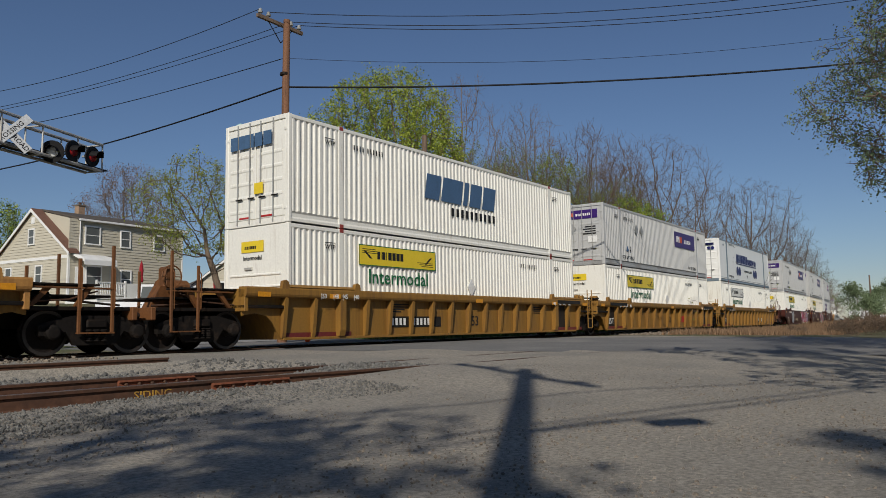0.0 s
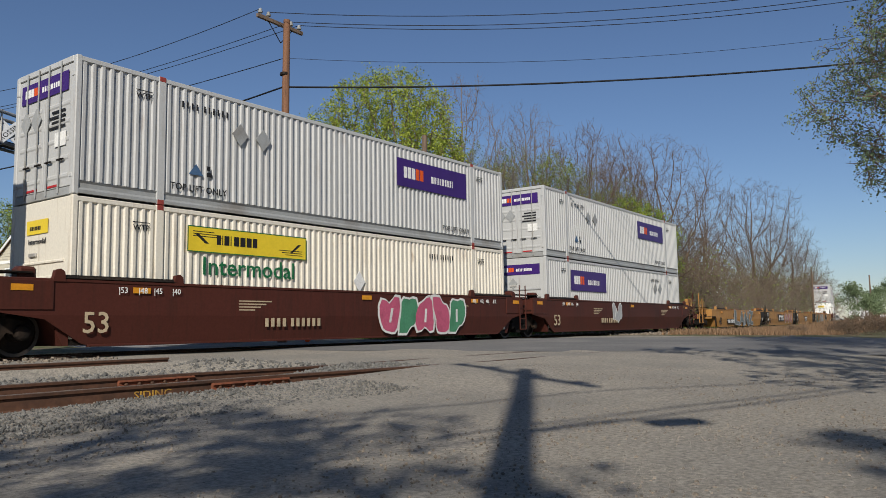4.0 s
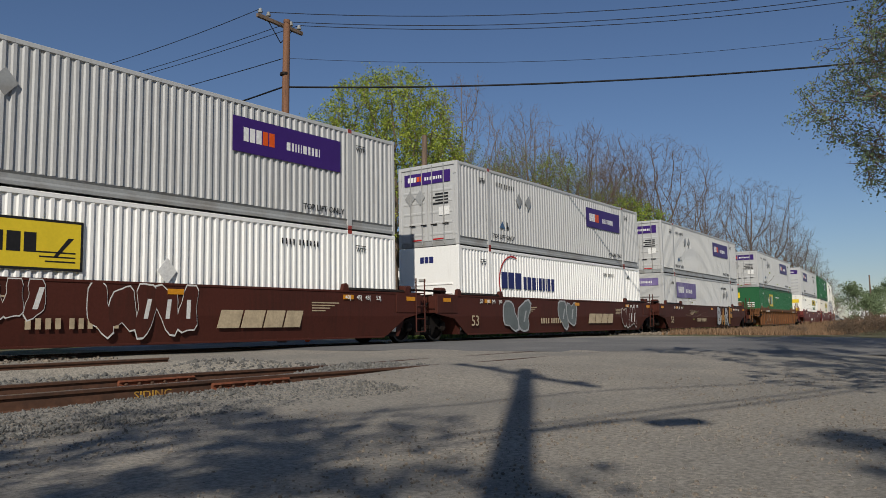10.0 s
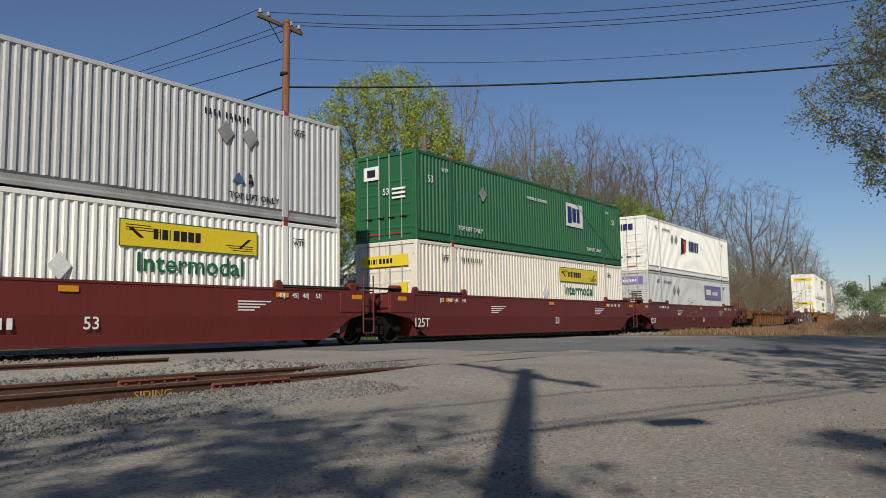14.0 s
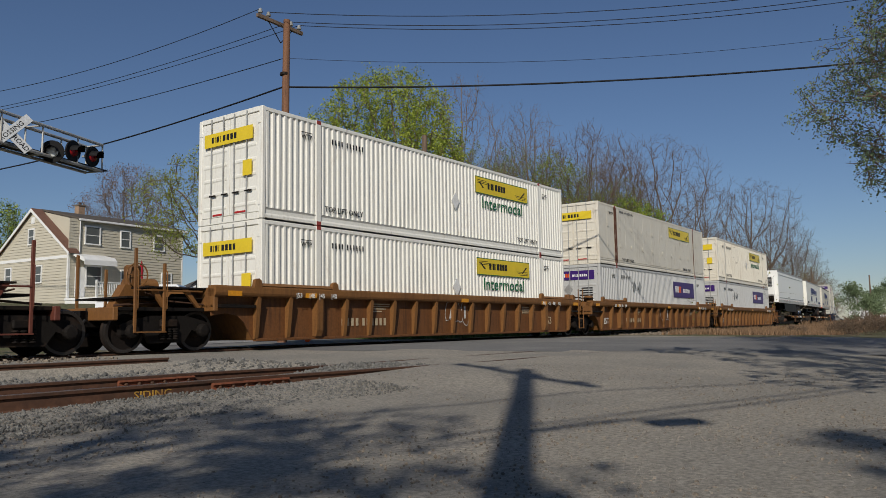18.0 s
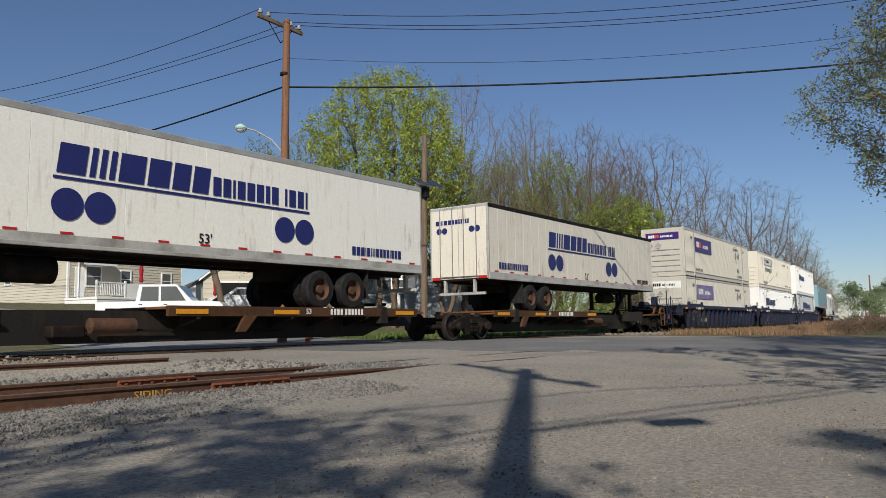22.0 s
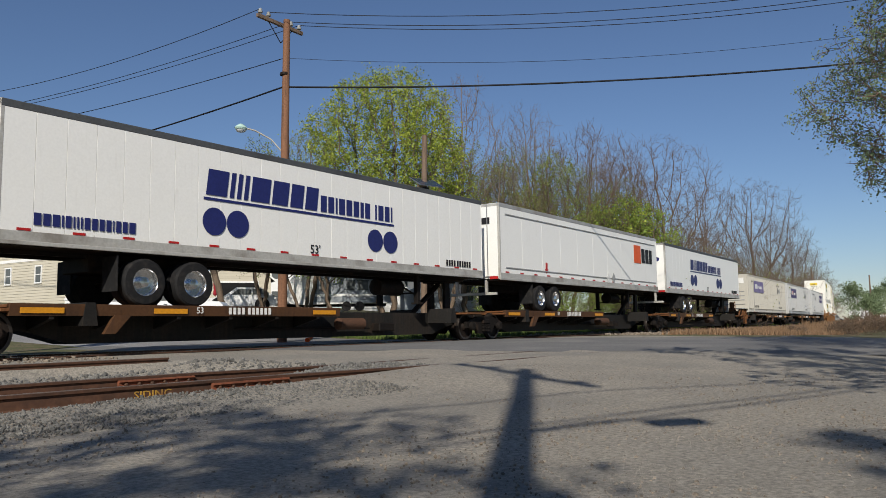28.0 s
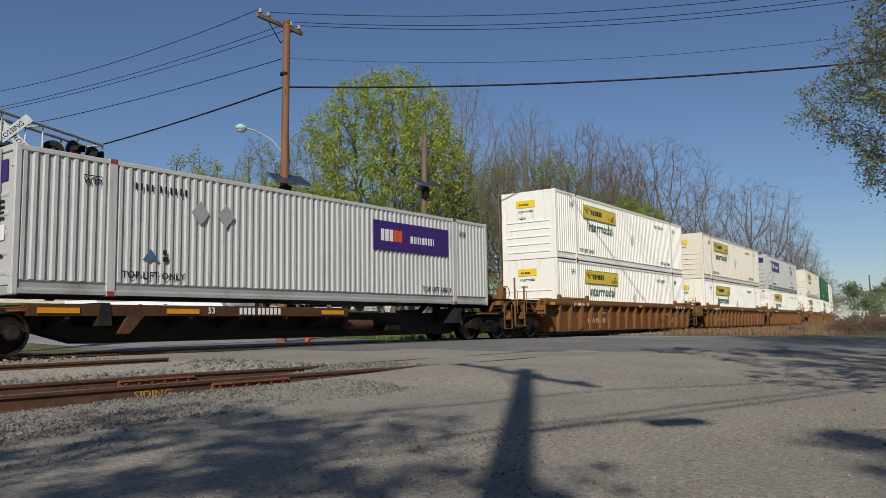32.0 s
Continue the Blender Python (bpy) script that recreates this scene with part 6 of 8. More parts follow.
def parcel_box(s16, z, doors_first=True, old=False, logo="purple", label=None, logo_low=False):
    base = container_base("silver_old" if old else "silver", "ribbed", doors_first, "rail_grey" if not old else "silver_old")
    ob = load(base, label or ("weathered" if old else "clean") + " silver-grey ribbed container with a purple logo panel", "shipping container", s16, z)
    faded = logo == "faded"
    if doors_first:
        parcel_logo(ob, 2.02, 1.58, 3.7, 0.88, faded)
    else:
        parcel_logo(ob, -5.88, 1.58, 3.68, 0.88, faded)
    parcel_logo(ob, -1.0, 2.20, 2.0, 0.42, faded, end=True, blank=old and faded)
    box_marks(ob, "ink", doors_first, "rail_grey", True)
    if doors_first:
        x = -LEN / 2 - 0.001
        for yy in (0.75, 0.3):
            part("placard", Geo().prism([(yy - 0.22, 1.75), (yy, 1.48), (yy + 0.22, 1.75), (yy, 2.02)], x - 0.02, x - 0.004, "x"), "rail_grey", ob)
        part("label_plate", Geo().box(x - 0.006, x, -0.95, -0.5, 1.05, 1.35), "white_ink", ob)
        g = Geo()
        for k in range(4):
            g.box(x - 0.006, x, -0.9, -0.25 - 0.1 * (k % 2), 1.45 + 0.11 * k, 1.50 + 0.11 * k)
        part("notice", g, "ink", ob)
    else:
        x = -LEN / 2 + 0.008
        for yy in (0.75, 0.25):
            part("placard", Geo().prism([(yy - 0.2, 1.85), (yy, 1.62), (yy + 0.2, 1.85), (yy, 2.08)], x - 0.02, x - 0.002, "x"), "rail_grey", ob)
    return ob


def freight_box(s16, z, doors_first=False, style="yellow", logo_x=-5.4, logo_z=1.93, word_below=True, paint="white", logo_w=3.65, logo_h=0.60, frame=False):
    base = container_base(paint, "ribbed", doors_first, paint)
    ob = load(base, {"white": "white ribbed container with a yellow scroll logo", "old_white": "grimy rust-streaked white container with a yellow scroll logo", "clean_white": "bright white ribbed container with a yellow panel"}[paint], "shipping container", s16, z)
    freight_logo(ob, logo_x, logo_z, logo_w, logo_h, style, word_below, frame)
    freight_end(ob, 2.08 if doors_first else 2.20, small=not doors_first)
    box_marks(ob, "ink", doors_first, None, False, lift=paint != "clean_white")
    y = SIDE_Y
    cx = 0.3
    part("placard", Geo().prism([(cx - 0.24, 1.45), (cx, 1.15), (cx + 0.24, 1.45), (cx, 1.75)], y - 0.015, y - 0.002), "white_ink", ob)
    if doors_first:
        x = -LEN / 2 - 0.045
        part("notice_panel", Geo().box(x - 0.004, x, -0.95, -0.6, 1.15, 1.55), "yellow_sign", ob)
    return ob


def plain_box(s16, z, paint, label, doors_first=True, rail=None, kind="ribbed"):
    return load(container_base(paint, kind, doors_first, rail or paint), label, "shipping container", s16, z)


# ---------------------------------------------------------------- running gear
WHEEL = 0.46


def truck_meshes():
    frames = {}
    for s in (-1, 1):
        y0, y1 = sorted((s * 0.93, s * 1.07))
        frame_g = frames[s] = Geo()
        for x in (-0.89, 0.89):
            frame_g.lathe([(0.15, s * 1.06), (0.15, s * 1.16), (0.11, s * 1.19), (0.05, s * 1.195)], "y", 12, (x, 0, 0.47))
        frame_g.prism([(-1.12, 0.40), (-1.15, 0.60), (-0.95, 0.68), (-0.45, 0.80), (0.45, 0.80), (0.95, 0.68), (1.15, 0.60), (1.12, 0.40), (0.80, 0.42), (0.62, 0.48),
                       (0.42, 0.20), (-0.42, 0.20), (-0.62, 0.48), (-0.80, 0.42)], y0, y1, "y")
    springs = {}
    for s in (-1, 1):
        spring = springs[s] = Geo()
        for x in (-0.16, 0.0, 0.16):
            spring.lathe([q for k in range(5) for q in ((0.05, k * 0.052), (0.075, k * 0.052 + 0.012), (0.075, k * 0.052 + 0.028), (0.05, k * 0.052 + 0.04))], "z", 8, (x, s * 1.10, 0.27))
    bolster = Geo().box(-0.22, 0.22, -1.14, 1.14, 0.54, 0.72, 0.03).box(-0.35, 0.35, -0.35, 0.35, 0.72, 0.86, 0.03)
    wheel = Geo().lathe([(0.075, -1.14), (0.085, -1.0), (0.085, 1.0), (0.075, 1.14)], "y", 10)
    for s in (-1, 1):
        wheel.lathe([(0.10, s * 0.66), (0.36, s * 0.70), (0.49, s * 0.685), (0.485, s * 0.71), (WHEEL, s * 0.73), (WHEEL - 0.008, s * 0.83), (0.385, s * 0.825), (0.37, s * 0.78), (0.17, s * 0.76), (0.14, s * 0.84), (0.08, s * 0.86)], "y", 28)
    worn = len(wheel.f)
    for s in (-1, 1):
        wheel.lathe([(0.386, s * 0.829), (WHEEL - 0.01, s * 0.833), (WHEEL + 0.002, s * 0.80), (WHEEL + 0.002, s * 0.735)], "y", 28, caps=False)
    out = {}
    for name, g, mat, sm in (("side_frame", frames[-1], "truck_iron", False), ("far_frame", frames[1], "truck_iron", False), ("spring_group", springs[-1], "truck_iron", True), ("far_spring", springs[1], "truck_iron", True),
                             ("bolster", bolster, "dark_steel", False), ("wheelset", wheel, "wheel_iron", True)):
        me = g.mesh(name, sm)
        me.materials.append(M[mat])
        out[name] = me
    out["wheelset"].materials.append(M["tread_steel"])
    for p in out["wheelset"].polygons[worn:]:
        p.material_index = 1
    return out


GEAR = truck_meshes()


def truck(parent, x):
    """A two-axle truck under a car."""
    t = part("bolster", GEAR["bolster"], None, parent)
    t.name = "truck"
    t.location = (x, 0, 0)
    for n in ("side_frame", "far_frame", "spring_group", "far_spring"):
        o = part("side_frame" if "frame" in n else "spring_group", GEAR[n], None, t)
        if "spring" in n:
            tagged(o, kind="stuff")
    for dx in (-0.89, 0.89):
        o = part("wheelset", GEAR["wheelset"], None, t)
        o.location = (dx, 0, WHEEL)
    return t


def ladder(parent, x, y, z0, z1, mat, w=0.36, rungs=4):
    g = Geo()
    for a in (x - w / 2, x + w / 2):
        g.tube([(a, y, z0), (a, y, z1)], 0.022, 6)
    for k in range(rungs):
        z = z0 + (z1 - z0) * k / (rungs - 1) * 0.72
        g.tube([(x - w / 2, y, z), (x + w / 2, y, z)], 0.016, 6)
    return part("ladder", g, mat, parent)


def end_gear(parent, x, f, mat, brake=False, posts=True):
    """The platform, coupler, grab irons and hose at a car's free end; f is -1 at its leading end."""
    part("platform", Geo().box(*sorted((x, x + f * 2.2)), -1.15, 1.15, 0.90, 0.98, 0.01), "dark_steel", parent)
    part("deck_grating", Geo().box(*sorted((x - f * 0.3, x + f * 1.5)), -1.20, -0.55, 1.40, 1.44, 0.006), "dark_steel", parent)
    part("grating_bracket", Geo().prism([(x + f * 0.1, 0.98), (x + f * 0.2, 0.98), (x + f * 0.6, 1.40), (x + f * 0.45, 1.40)], -1.16, -1.08).prism([(x + f * 1.0, 0.98), (x + f * 1.1, 0.98), (x + f * 1.4, 1.40), (x + f * 1.25, 1.40)], -1.16, -1.08), mat, parent)
    part("brake_cylinder", Geo().lathe([(0.04, x + f * 0.15), (0.15, x + f * 0.18), (0.15, x + f * 0.62), (0.05, x + f * 0.68)] if f > 0 else [(0.04, x - 0.68), (0.15, x - 0.62), (0.15, x - 0.18), (0.05, x - 0.15)], "x", 12, (0, -0.78, 1.16)), "dark_steel", parent, smooth=True)
    part("brake_rod", Geo().tube([(x + f * 0.6, -0.8, 1.15), (x + f * 1.3, -0.95, 1.08), (x + f * 2.1, -0.9, 1.02)], 0.024, 6).tube([(x, -1.1, 1.06), (x + f * 0.9, -1.12, 1.12), (x + f * 1.5, -1.1, 1.30)], 0.018, 6), "rust_steel", parent)
    part("end_sill", Geo().box(*sorted((x + f * 2.2, x + f * 2.32)), -1.25, 1.25, 0.70, 0.98, 0.015), mat, parent)
    part("centre_sill", Geo().box(*sorted((x - f * 0.4, x + f * 2.5)), -0.28, 0.28, 0.55, 0.92, 0.02), "dark_steel", parent)
    part("coupler", Geo().box(*sorted((x + f * 2.4, x + f * 3.0)), -0.12, 0.12, 0.60, 0.86, 0.04), "rust_steel", parent)
    if posts:
        for s in (-1, 1):
            for dx in (1.05, 1.75):
                part("grab_post", Geo().box(*sorted((x + f * dx, x + f * (dx + 0.07))), *sorted((s * 1.16, s * 1.21)), 0.45, 2.25 if dx > 1.5 else 1.95, 0.01), mat, parent)
                if s < 0:
                    part("grab_iron", Geo().tube([(x + f * (dx + 0.03), s * 1.23, 0.9), (x + f * (dx + 0.03), s * 1.29, 0.95), (x + f * (dx + 0.03), s * 1.29, 1.75), (x + f * (dx + 0.03), s * 1.23, 1.8)], 0.013, 5), mat, parent)
            if s > 0:
                continue
            part("step", Geo().box(*sorted((x + f * 1.05, x + f * 1.82)), *sorted((s * 1.14, s * 1.24)), 0.43, 0.46), mat, parent)
            part("walkway_rail", Geo().tube([(x + f * 0.1, s * 1.2, 1.35), (x + f * 1.78, s * 1.2, 1.35)], 0.02, 6), mat, parent)
    part("walkway", Geo().box(*sorted((x - f * 0.6, x + f * 1.9)), -1.05, 1.05, 1.18, 1.22), "dark_steel", parent)
    pts = [(x + f * 2.5, -0.5, 0.72), (x + f * 2.75, -0.5, 0.42), (x + f * 3.1, -0.48, 0.30), (x + f * 3.3, -0.45, 0.42)]
    part("air_hose", Geo().tube(pts, 0.03, 6), "rubber", parent)
    if brake:
        wheel = part("brake_wheel", Geo().tube([(x + f * 1.35 + 0.26 * math.cos(w), -0.55, 1.72 + 0.26 * math.sin(w)) for w in [k * math.pi / 8 for k in range(17)]], 0.018, 5), mat, parent)
        part("spokes", Geo().tube([(x + f * 1.35 - 0.26, -0.55, 1.72), (x + f * 1.35 + 0.26, -0.55, 1.72)], 0.012, 5).tube([(x + f * 1.35, -0.55, 1.46), (x + f * 1.35, -0.55, 1.98)], 0.012, 5), mat, wheel)
        part("brake_box", Geo().box(*sorted((x + f * 1.2, x + f * 1.5)), -0.5, -0.2, 1.4, 1.95, 0.05), mat, parent)
        part("brake_stand", Geo().prism([(x + f * 0.5, 0.98), (x + f * 1.9, 0.98), (x + f * 1.6, 1.5), (x + f * 0.9, 1.5)], -0.5, -0.2), mat, parent)
        part("air_tank", Geo().lathe([(0.05, x + f * 0.2), (0.22, x + f * 0.25), (0.22, x + f * 1.0), (0.05, x + f * 1.05)] if f > 0 else [(0.05, x - 1.05), (0.22, x - 1.0), (0.22, x - 0.25), (0.05, x - 0.2)], "x", 14, (0, 0.5, 1.5)), mat, parent)


def joint_gear(parent, x, f, top, mat, short):
    """Castings, arms and hoses on one side of an articulated joint that stands x metres along; f is -1 at a car's leading end."""
    i = -f          # towards the car's middle
    part("casting", Geo().prism([(x + i * 0.02, 0.92), (x + i * 0.02, 1.22), (x + i * 0.25, top - 0.02), (x + i * 0.62, top + 0.02), (x + i * 0.72, 1.0), (x + i * 0.5, 0.88)], -0.95, -0.30), mat, parent)
    part("side_bearing", Geo().prism([(x + i * 0.30, 0.90), (x + i * 0.30, top - 0.12), (x + i * 0.42, top - 0.04), (x + i * 0.60, top - 0.04), (x + i * 0.66, top - 0.15), (x + i * 0.66, 0.98), (x + i * 0.56, 0.90)],
                                 -1.26, -1.16), mat, parent)
    part("corner_block", Geo().box(*sorted((x + i * 0.75, x + i * 1.10)), -1.18, -0.85, top - 0.1, top + 0.24, 0.05), mat, parent)
    part("corner_block", Geo().box(*sorted((x + i * 0.75, x + i * 1.10)), 0.85, 1.18, top - 0.1, top + 0.24, 0.05), mat, parent)
    part("cross_tie", Geo().box(*sorted((x + i * 0.1, x + i * 0.2)), -1.2, 1.2, top - 0.28, top - 0.08, 0.02), mat, parent)
    part("crossover_board", Geo().box(*sorted((x + i * 0.04, x + i * 1.0)), -1.24, -0.92, top + 0.10, top + 0.14, 0.006), "dark_steel", parent)
    part("brake_rod", Geo().tube([(x + i * 0.05, -1.10, 1.12), (x + i * 0.4, -1.12, 1.02), (x + i * 1.0, -1.08, 0.98)], 0.025, 6), "rust_steel", parent)
    part("air_hose", Geo().tube([(x + i * 0.7, -1.0, top - 0.15), (x + i * 0.5, -1.12, top - 0.32), (x + i * 0.25, -1.14, top - 0.22), (x - i * 0.05, -1.1, top - 0.38)], 0.026, 6), "rubber", parent)
    if short:
        part("reservoir", Geo().lathe([(0.04, x + i * 0.35), (0.14, x + i * 0.38), (0.14, x + i * 0.72), (0.04, x + i * 0.75)] if i > 0 else [(0.04, x - 0.75), (0.14, x - 0.72), (0.14, x - 0.38), (0.04, x - 0.35)], "x", 12, (0, -0.62, top + 0.08)), mat, parent)


def folded_sheet(outline, fold, y, inset):
    """A plate with this outline that bends inwards below the fold."""
    zmin = min(q for _, q in outline)

    def cut(keep_above):
        out = []
        n = len(outline)
        for i in range(n):
            (p0, q0), (p1, q1) = outline[i], outline[(i + 1) % n]
            if (q0 >= fold) == keep_above:
                out.append((p0, q0))
            if (q0 >= fold) != (q1 >= fold):
                u = (fold - q0) / (q1 - q0)
                out.append((p0 + u * (p1 - p0), fold))
        return out

    g = Geo()
    for above in (True, False):
        pts = cut(above)
        n = len(pts)
        at = lambda q: y + (0 if above else inset * (fold - q) / (fold - zmin))
        t = 0.04 if inset > 0 else -0.04
        v = [(p, at(q), q) for p, q in pts] + [(p, at(q) + t, q) for p, q in pts]
        g.raw(v, [tuple(range(n)), tuple(range(n, 2 * n))[::-1]] + [(i, (i + 1) % n, n + (i + 1) % n, n + i) for i in range(n)])
    return g


def well_car(kind, paint, slot, s_front, front_end, rear_end, label, sheet=None, chord=None, marks=None, dark_ends=False, front_gap=1.68, rear_gap=1.66):
    """A well car for one box of slot metres, whose box begins s_front metres along. kind: 'ribbed' or 'smooth'. front_end, rear_end: a free end with its own truck, or an articulated one
    (the truck of which belongs to the rear car)."""
    ob = thing("well_car", label, "well car", "cars of the train")
    h = slot / 2
    sheet, chord = sheet or paint, chord or paint
    top, low = 1.50, 0.20
    a, b = -h - 1.55, h + 0.95
    short = slot < 14
    dark_ends = dark_ends or (short and not front_end)
    if short:
        top, a, b = 1.30, -h - (1.35 if front_end else 0.85), h + (0.75 if rear_end else rear_gap - 0.95)
    w = WID / 2 + (0.25 if kind == "ribbed" else 0.19)
    for s in (-1, 1):
        if kind == "ribbed":
            # a sheet set back under a deep chord, with gussets between them and an arch over the truck at either end
            arch = [(0.0, top - 0.24), (0.05, 0.80), (0.45, 0.86), (0.80, 0.80), (1.02, 0.62), (1.20, 0.34), (1.30, low)]
            rear = [(q - 0.2, z) for q, z in arch]
            part("side_sheet", Geo().prism([(a + q, z) for q, z in arch] + [(b - max(q, 0.0), z) for q, z in rear[::-1]], *sorted((s * (w - 0.25), s * (w - 0.21)))), sheet, ob)
            part("top_chord", Geo().prism([(s * (w - 0.27), top - 0.25), (s * (w - 0.03), top - 0.25), (s * w, top - 0.22), (s * (w + 0.02), top - 0.17), (s * (w + 0.02), top - 0.04), (s * w, top), (s * (w - 0.27), top)], a, b, "x"), chord, ob)
            part("bottom_chord", Geo().box(a + 1.30, b - 1.10, *sorted((s * (w - 0.25), s * (w - 0.12))), low - 0.02, low + 0.05, 0.01), sheet, ob)
            n = round((slot + 0.3) / 1.05)
            for k in range(n + 1 if s < 0 else 0):
                x = -h - 0.15 + k * (slot + 0.3) / n - 0.1
                if k in (2, n - 2):
                    part("rib", Geo().prism([(s * (w - 0.22), low + 0.06), (s * (w - 0.07), low + 0.06), (s * (w - 0.02), low + 0.22), (s * (w - 0.01), top - 0.24), (s * (w - 0.22), top - 0.24)], x - 0.11, x + 0.11, "x"), chord, ob)
                else:
                    part("rib", Geo().prism([(s * (w - 0.22), low + 0.03), (s * (w - 0.13), low + 0.03), (s * (w - 0.10), low + 0.16), (s * (w - 0.01), top - 0.24), (s * (w - 0.22), top - 0.24)], x - 0.03, x + 0.03, "x")
                         .prism([(s * (w - 0.128), low + 0.05), (s * (w - 0.116), low + 0.05), (s * (w - 0.088), low + 0.17), (s * (w + 0.002), top - 0.27), (s * (w - 0.010), top - 0.27), (s * (w - 0.10), low + 0.17)], x - 0.06, x + 0.055, "x"), chord, ob)
        else:
            if slot > 14:
                out = [(a, top), (a, top - 0.62), (a + 0.35, top - 0.68), (a + 1.0, top - 0.78), (a + 1.75, low + 0.05), (a + 1.9, low), (b - 1.6, low), (b - 1.45, low + 0.05), (b - 0.75, top - 0.78), (b, top - 0.62), (b, top)]
            else:
                i0, i1 = (0.9 if front_end else 0.12), (0.6 if rear_end else 0.1)
                out = [(a, top), (a, top - 0.45), (a + i0, top - 0.45), (a + i0 + 0.5, low + 0.22), (a + i0 + 0.65, low), (b - i1 - 0.7, low), (b - i1 - 0.55, low + 0.22), (b - i1, top - 0.6), (b, top - 0.6), (b, top)]
            fold = low + 0.46 * (top - low)
            # on short cars the shade inside the well is painted in: far sheet black
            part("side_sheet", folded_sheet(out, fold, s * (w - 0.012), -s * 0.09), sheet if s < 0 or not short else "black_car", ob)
            if short and s < 0:
                for k, (x0, x1) in enumerate(((a, a + 1.15), (b - 1.15, b))):
                    if (front_end, rear_end)[k]:
                        continue
                    inner, outer = (x1, x0) if not k else (x0, x1)
                    edge = [(outer, top - 0.03)] + (out[1:5] if not k else out[8:4:-1]) + [(inner, low), (inner, top - 0.03)]
                    panel = part("end_panel", folded_sheet(edge if not k else edge[::-1], fold, s * (w - 0.004), -s * 0.09), "black_car", ob)
                    part("rating_plate", Geo().box(x0 + 0.03, x1 - 0.02, -w - 0.025, -w - 0.004, top - 0.46, top - 0.06, 0.01), "black_car", panel)
                    if not k:
                        word("125-T", 0.30, "white_ink", ob, (x0 + x1) / 2 + 0.05, -w - 0.029, top - 0.26)
                    part("label_plate", Geo().box(inner - (0.55 if not k else -0.3), inner - (0.35 if not k else -0.5), -w - 0.008, -w - 0.003, top - 0.74, top - 0.55), "white_ink", panel)
            part("bottom_flange", Geo().box(a + 1.9, b - 1.6, *sorted((s * (w - 0.17), s * (w - 0.08))), low - 0.03, low + 0.02, 0.008), sheet, ob)
            part("top_chord", Geo().box(a, b, *sorted((s * (w - 0.14), s * (w + 0.006))), top - 0.06, top + 0.005, 0.012), chord, ob)
            for x0, x1 in ((a + 0.02, a + 1.15), (b - 1.15, b - 0.02)) if not short else ():
                part("end_plate", Geo().box(x0, x1, *sorted((s * (w - 0.02), s * (w + 0.012))), top - 0.6, top - 0.04, 0.008), sheet, ob)
        for x0, x1 in ((-h - 0.2, -h + 2.3), (h - 2.3, h + 0.2)):
            part("guide_rail", Geo().prism([(s * (w - 0.16), top), (s * (w - 0.02), top), (s * (w + 0.02), top + 0.02), (s * (w - 0.06), top + 0.09), (s * (w - 0.13), top + 0.09)], x0, x1, "x"), "dark_steel" if kind != "ribbed" else chord, ob)
        for x in (-h - 0.3, -h + 2.35, h - 2.35, h + 0.3) if s < 0 else ():
            part("corner_guide", Geo().prism([(x - 0.13, top - 0.05), (x + 0.13, top - 0.05), (x + 0.10, top + 0.14), (x + 0.02, top + 0.20), (x - 0.08, top + 0.17)], *sorted((s * (w - 0.10), s * (w + 0.015)))), chord, ob)
        for x in ([a + 0.55, a + 3.0, 0.4, b - 3.2, b - 0.5] if not short else [a + 2.3, 0.4, b - 1.8]) if s < 0 else []:
            part("reflector", Geo().box(x - 0.2, x + 0.2, *sorted((s * (w + 0.013), s * (w + 0.024))), top - 0.24, top - 0.12), "orange_mark", ob)
    part("floor", Geo().box(-h, h, -1.29, 1.29, low, low + 0.06).box(-h, -h + 0.9, -1.27, 1.27, low + 0.06, low + 0.12).box(h - 0.9, h, -1.27, 1.27, low + 0.06, low + 0.12), "dark_steel", ob)
    for f, free, gap, e in ((-1, front_end, front_gap, a), (1, rear_end, rear_gap, b)):
        inner = f * h
        part("bulkhead", Geo().prism([(inner, low), (inner + f * 0.1, low), (inner + f * 0.5, 0.95), (inner + f * 0.5, top), (inner, top)], -1.30, 1.30), "black_car" if dark_ends else chord, ob)
        part("end_deck", Geo().box(*sorted((inner + f * 0.3, e)), -w + 0.06, w - 0.06, top - 0.52, top - 0.44, 0.01), "dark_steel", ob)
        part("end_beam", Geo().box(*sorted((e - f * 0.12, e)), -w + 0.05, w - 0.05, top - 0.6, top - 0.05, 0.015), "black_car" if dark_ends else chord, ob)
        if not free:
            part("articulation_arm", Geo().prism([(inner + f * 0.4, 0.95), (f * (h + gap + 0.15), 0.86), (f * (h + gap + 0.15), 1.2), (inner + f * 0.4, top - 0.1)], -0.35, 0.35), "dark_steel", ob)
            if f > 0:
                ladder(ob, (e - 0.05 if not short else e + 0.35), -w - 0.03, 0.32, top + 0.45, "black_car" if short or dark_ends else chord, w=0.42, rungs=4)
            joint_gear(ob, f * (h + gap), f, top, "brown_car" if short else chord, short)
        else:
            end_gear(ob, e, f, "brown_car" if paint == "gold_car" else ("black_car" if dark_ends else chord), brake=f < 0)
    if front_end:
        truck(ob, -h - 2.45)
    else:
        truck(ob, -h - front_gap)
    if rear_end:
        truck(ob, h + 2.45)
    y = -w - 0.022
    if slot > 14:
        word("|53     |48   |45     |40", 0.17, "white_ink", ob, -h + 1.65, y - 0.008, top - 0.19)
        word("40|     45|   48|     53|", 0.17, "white_ink", ob, h - 1.65, y - 0.008, top - 0.19)
    if marks:
        marks(ob, h, w - (0.03 if kind != "ribbed" else 0.225), top, low)
    MOVERS.append((ob, s_front + h, RAIL))
    return ob


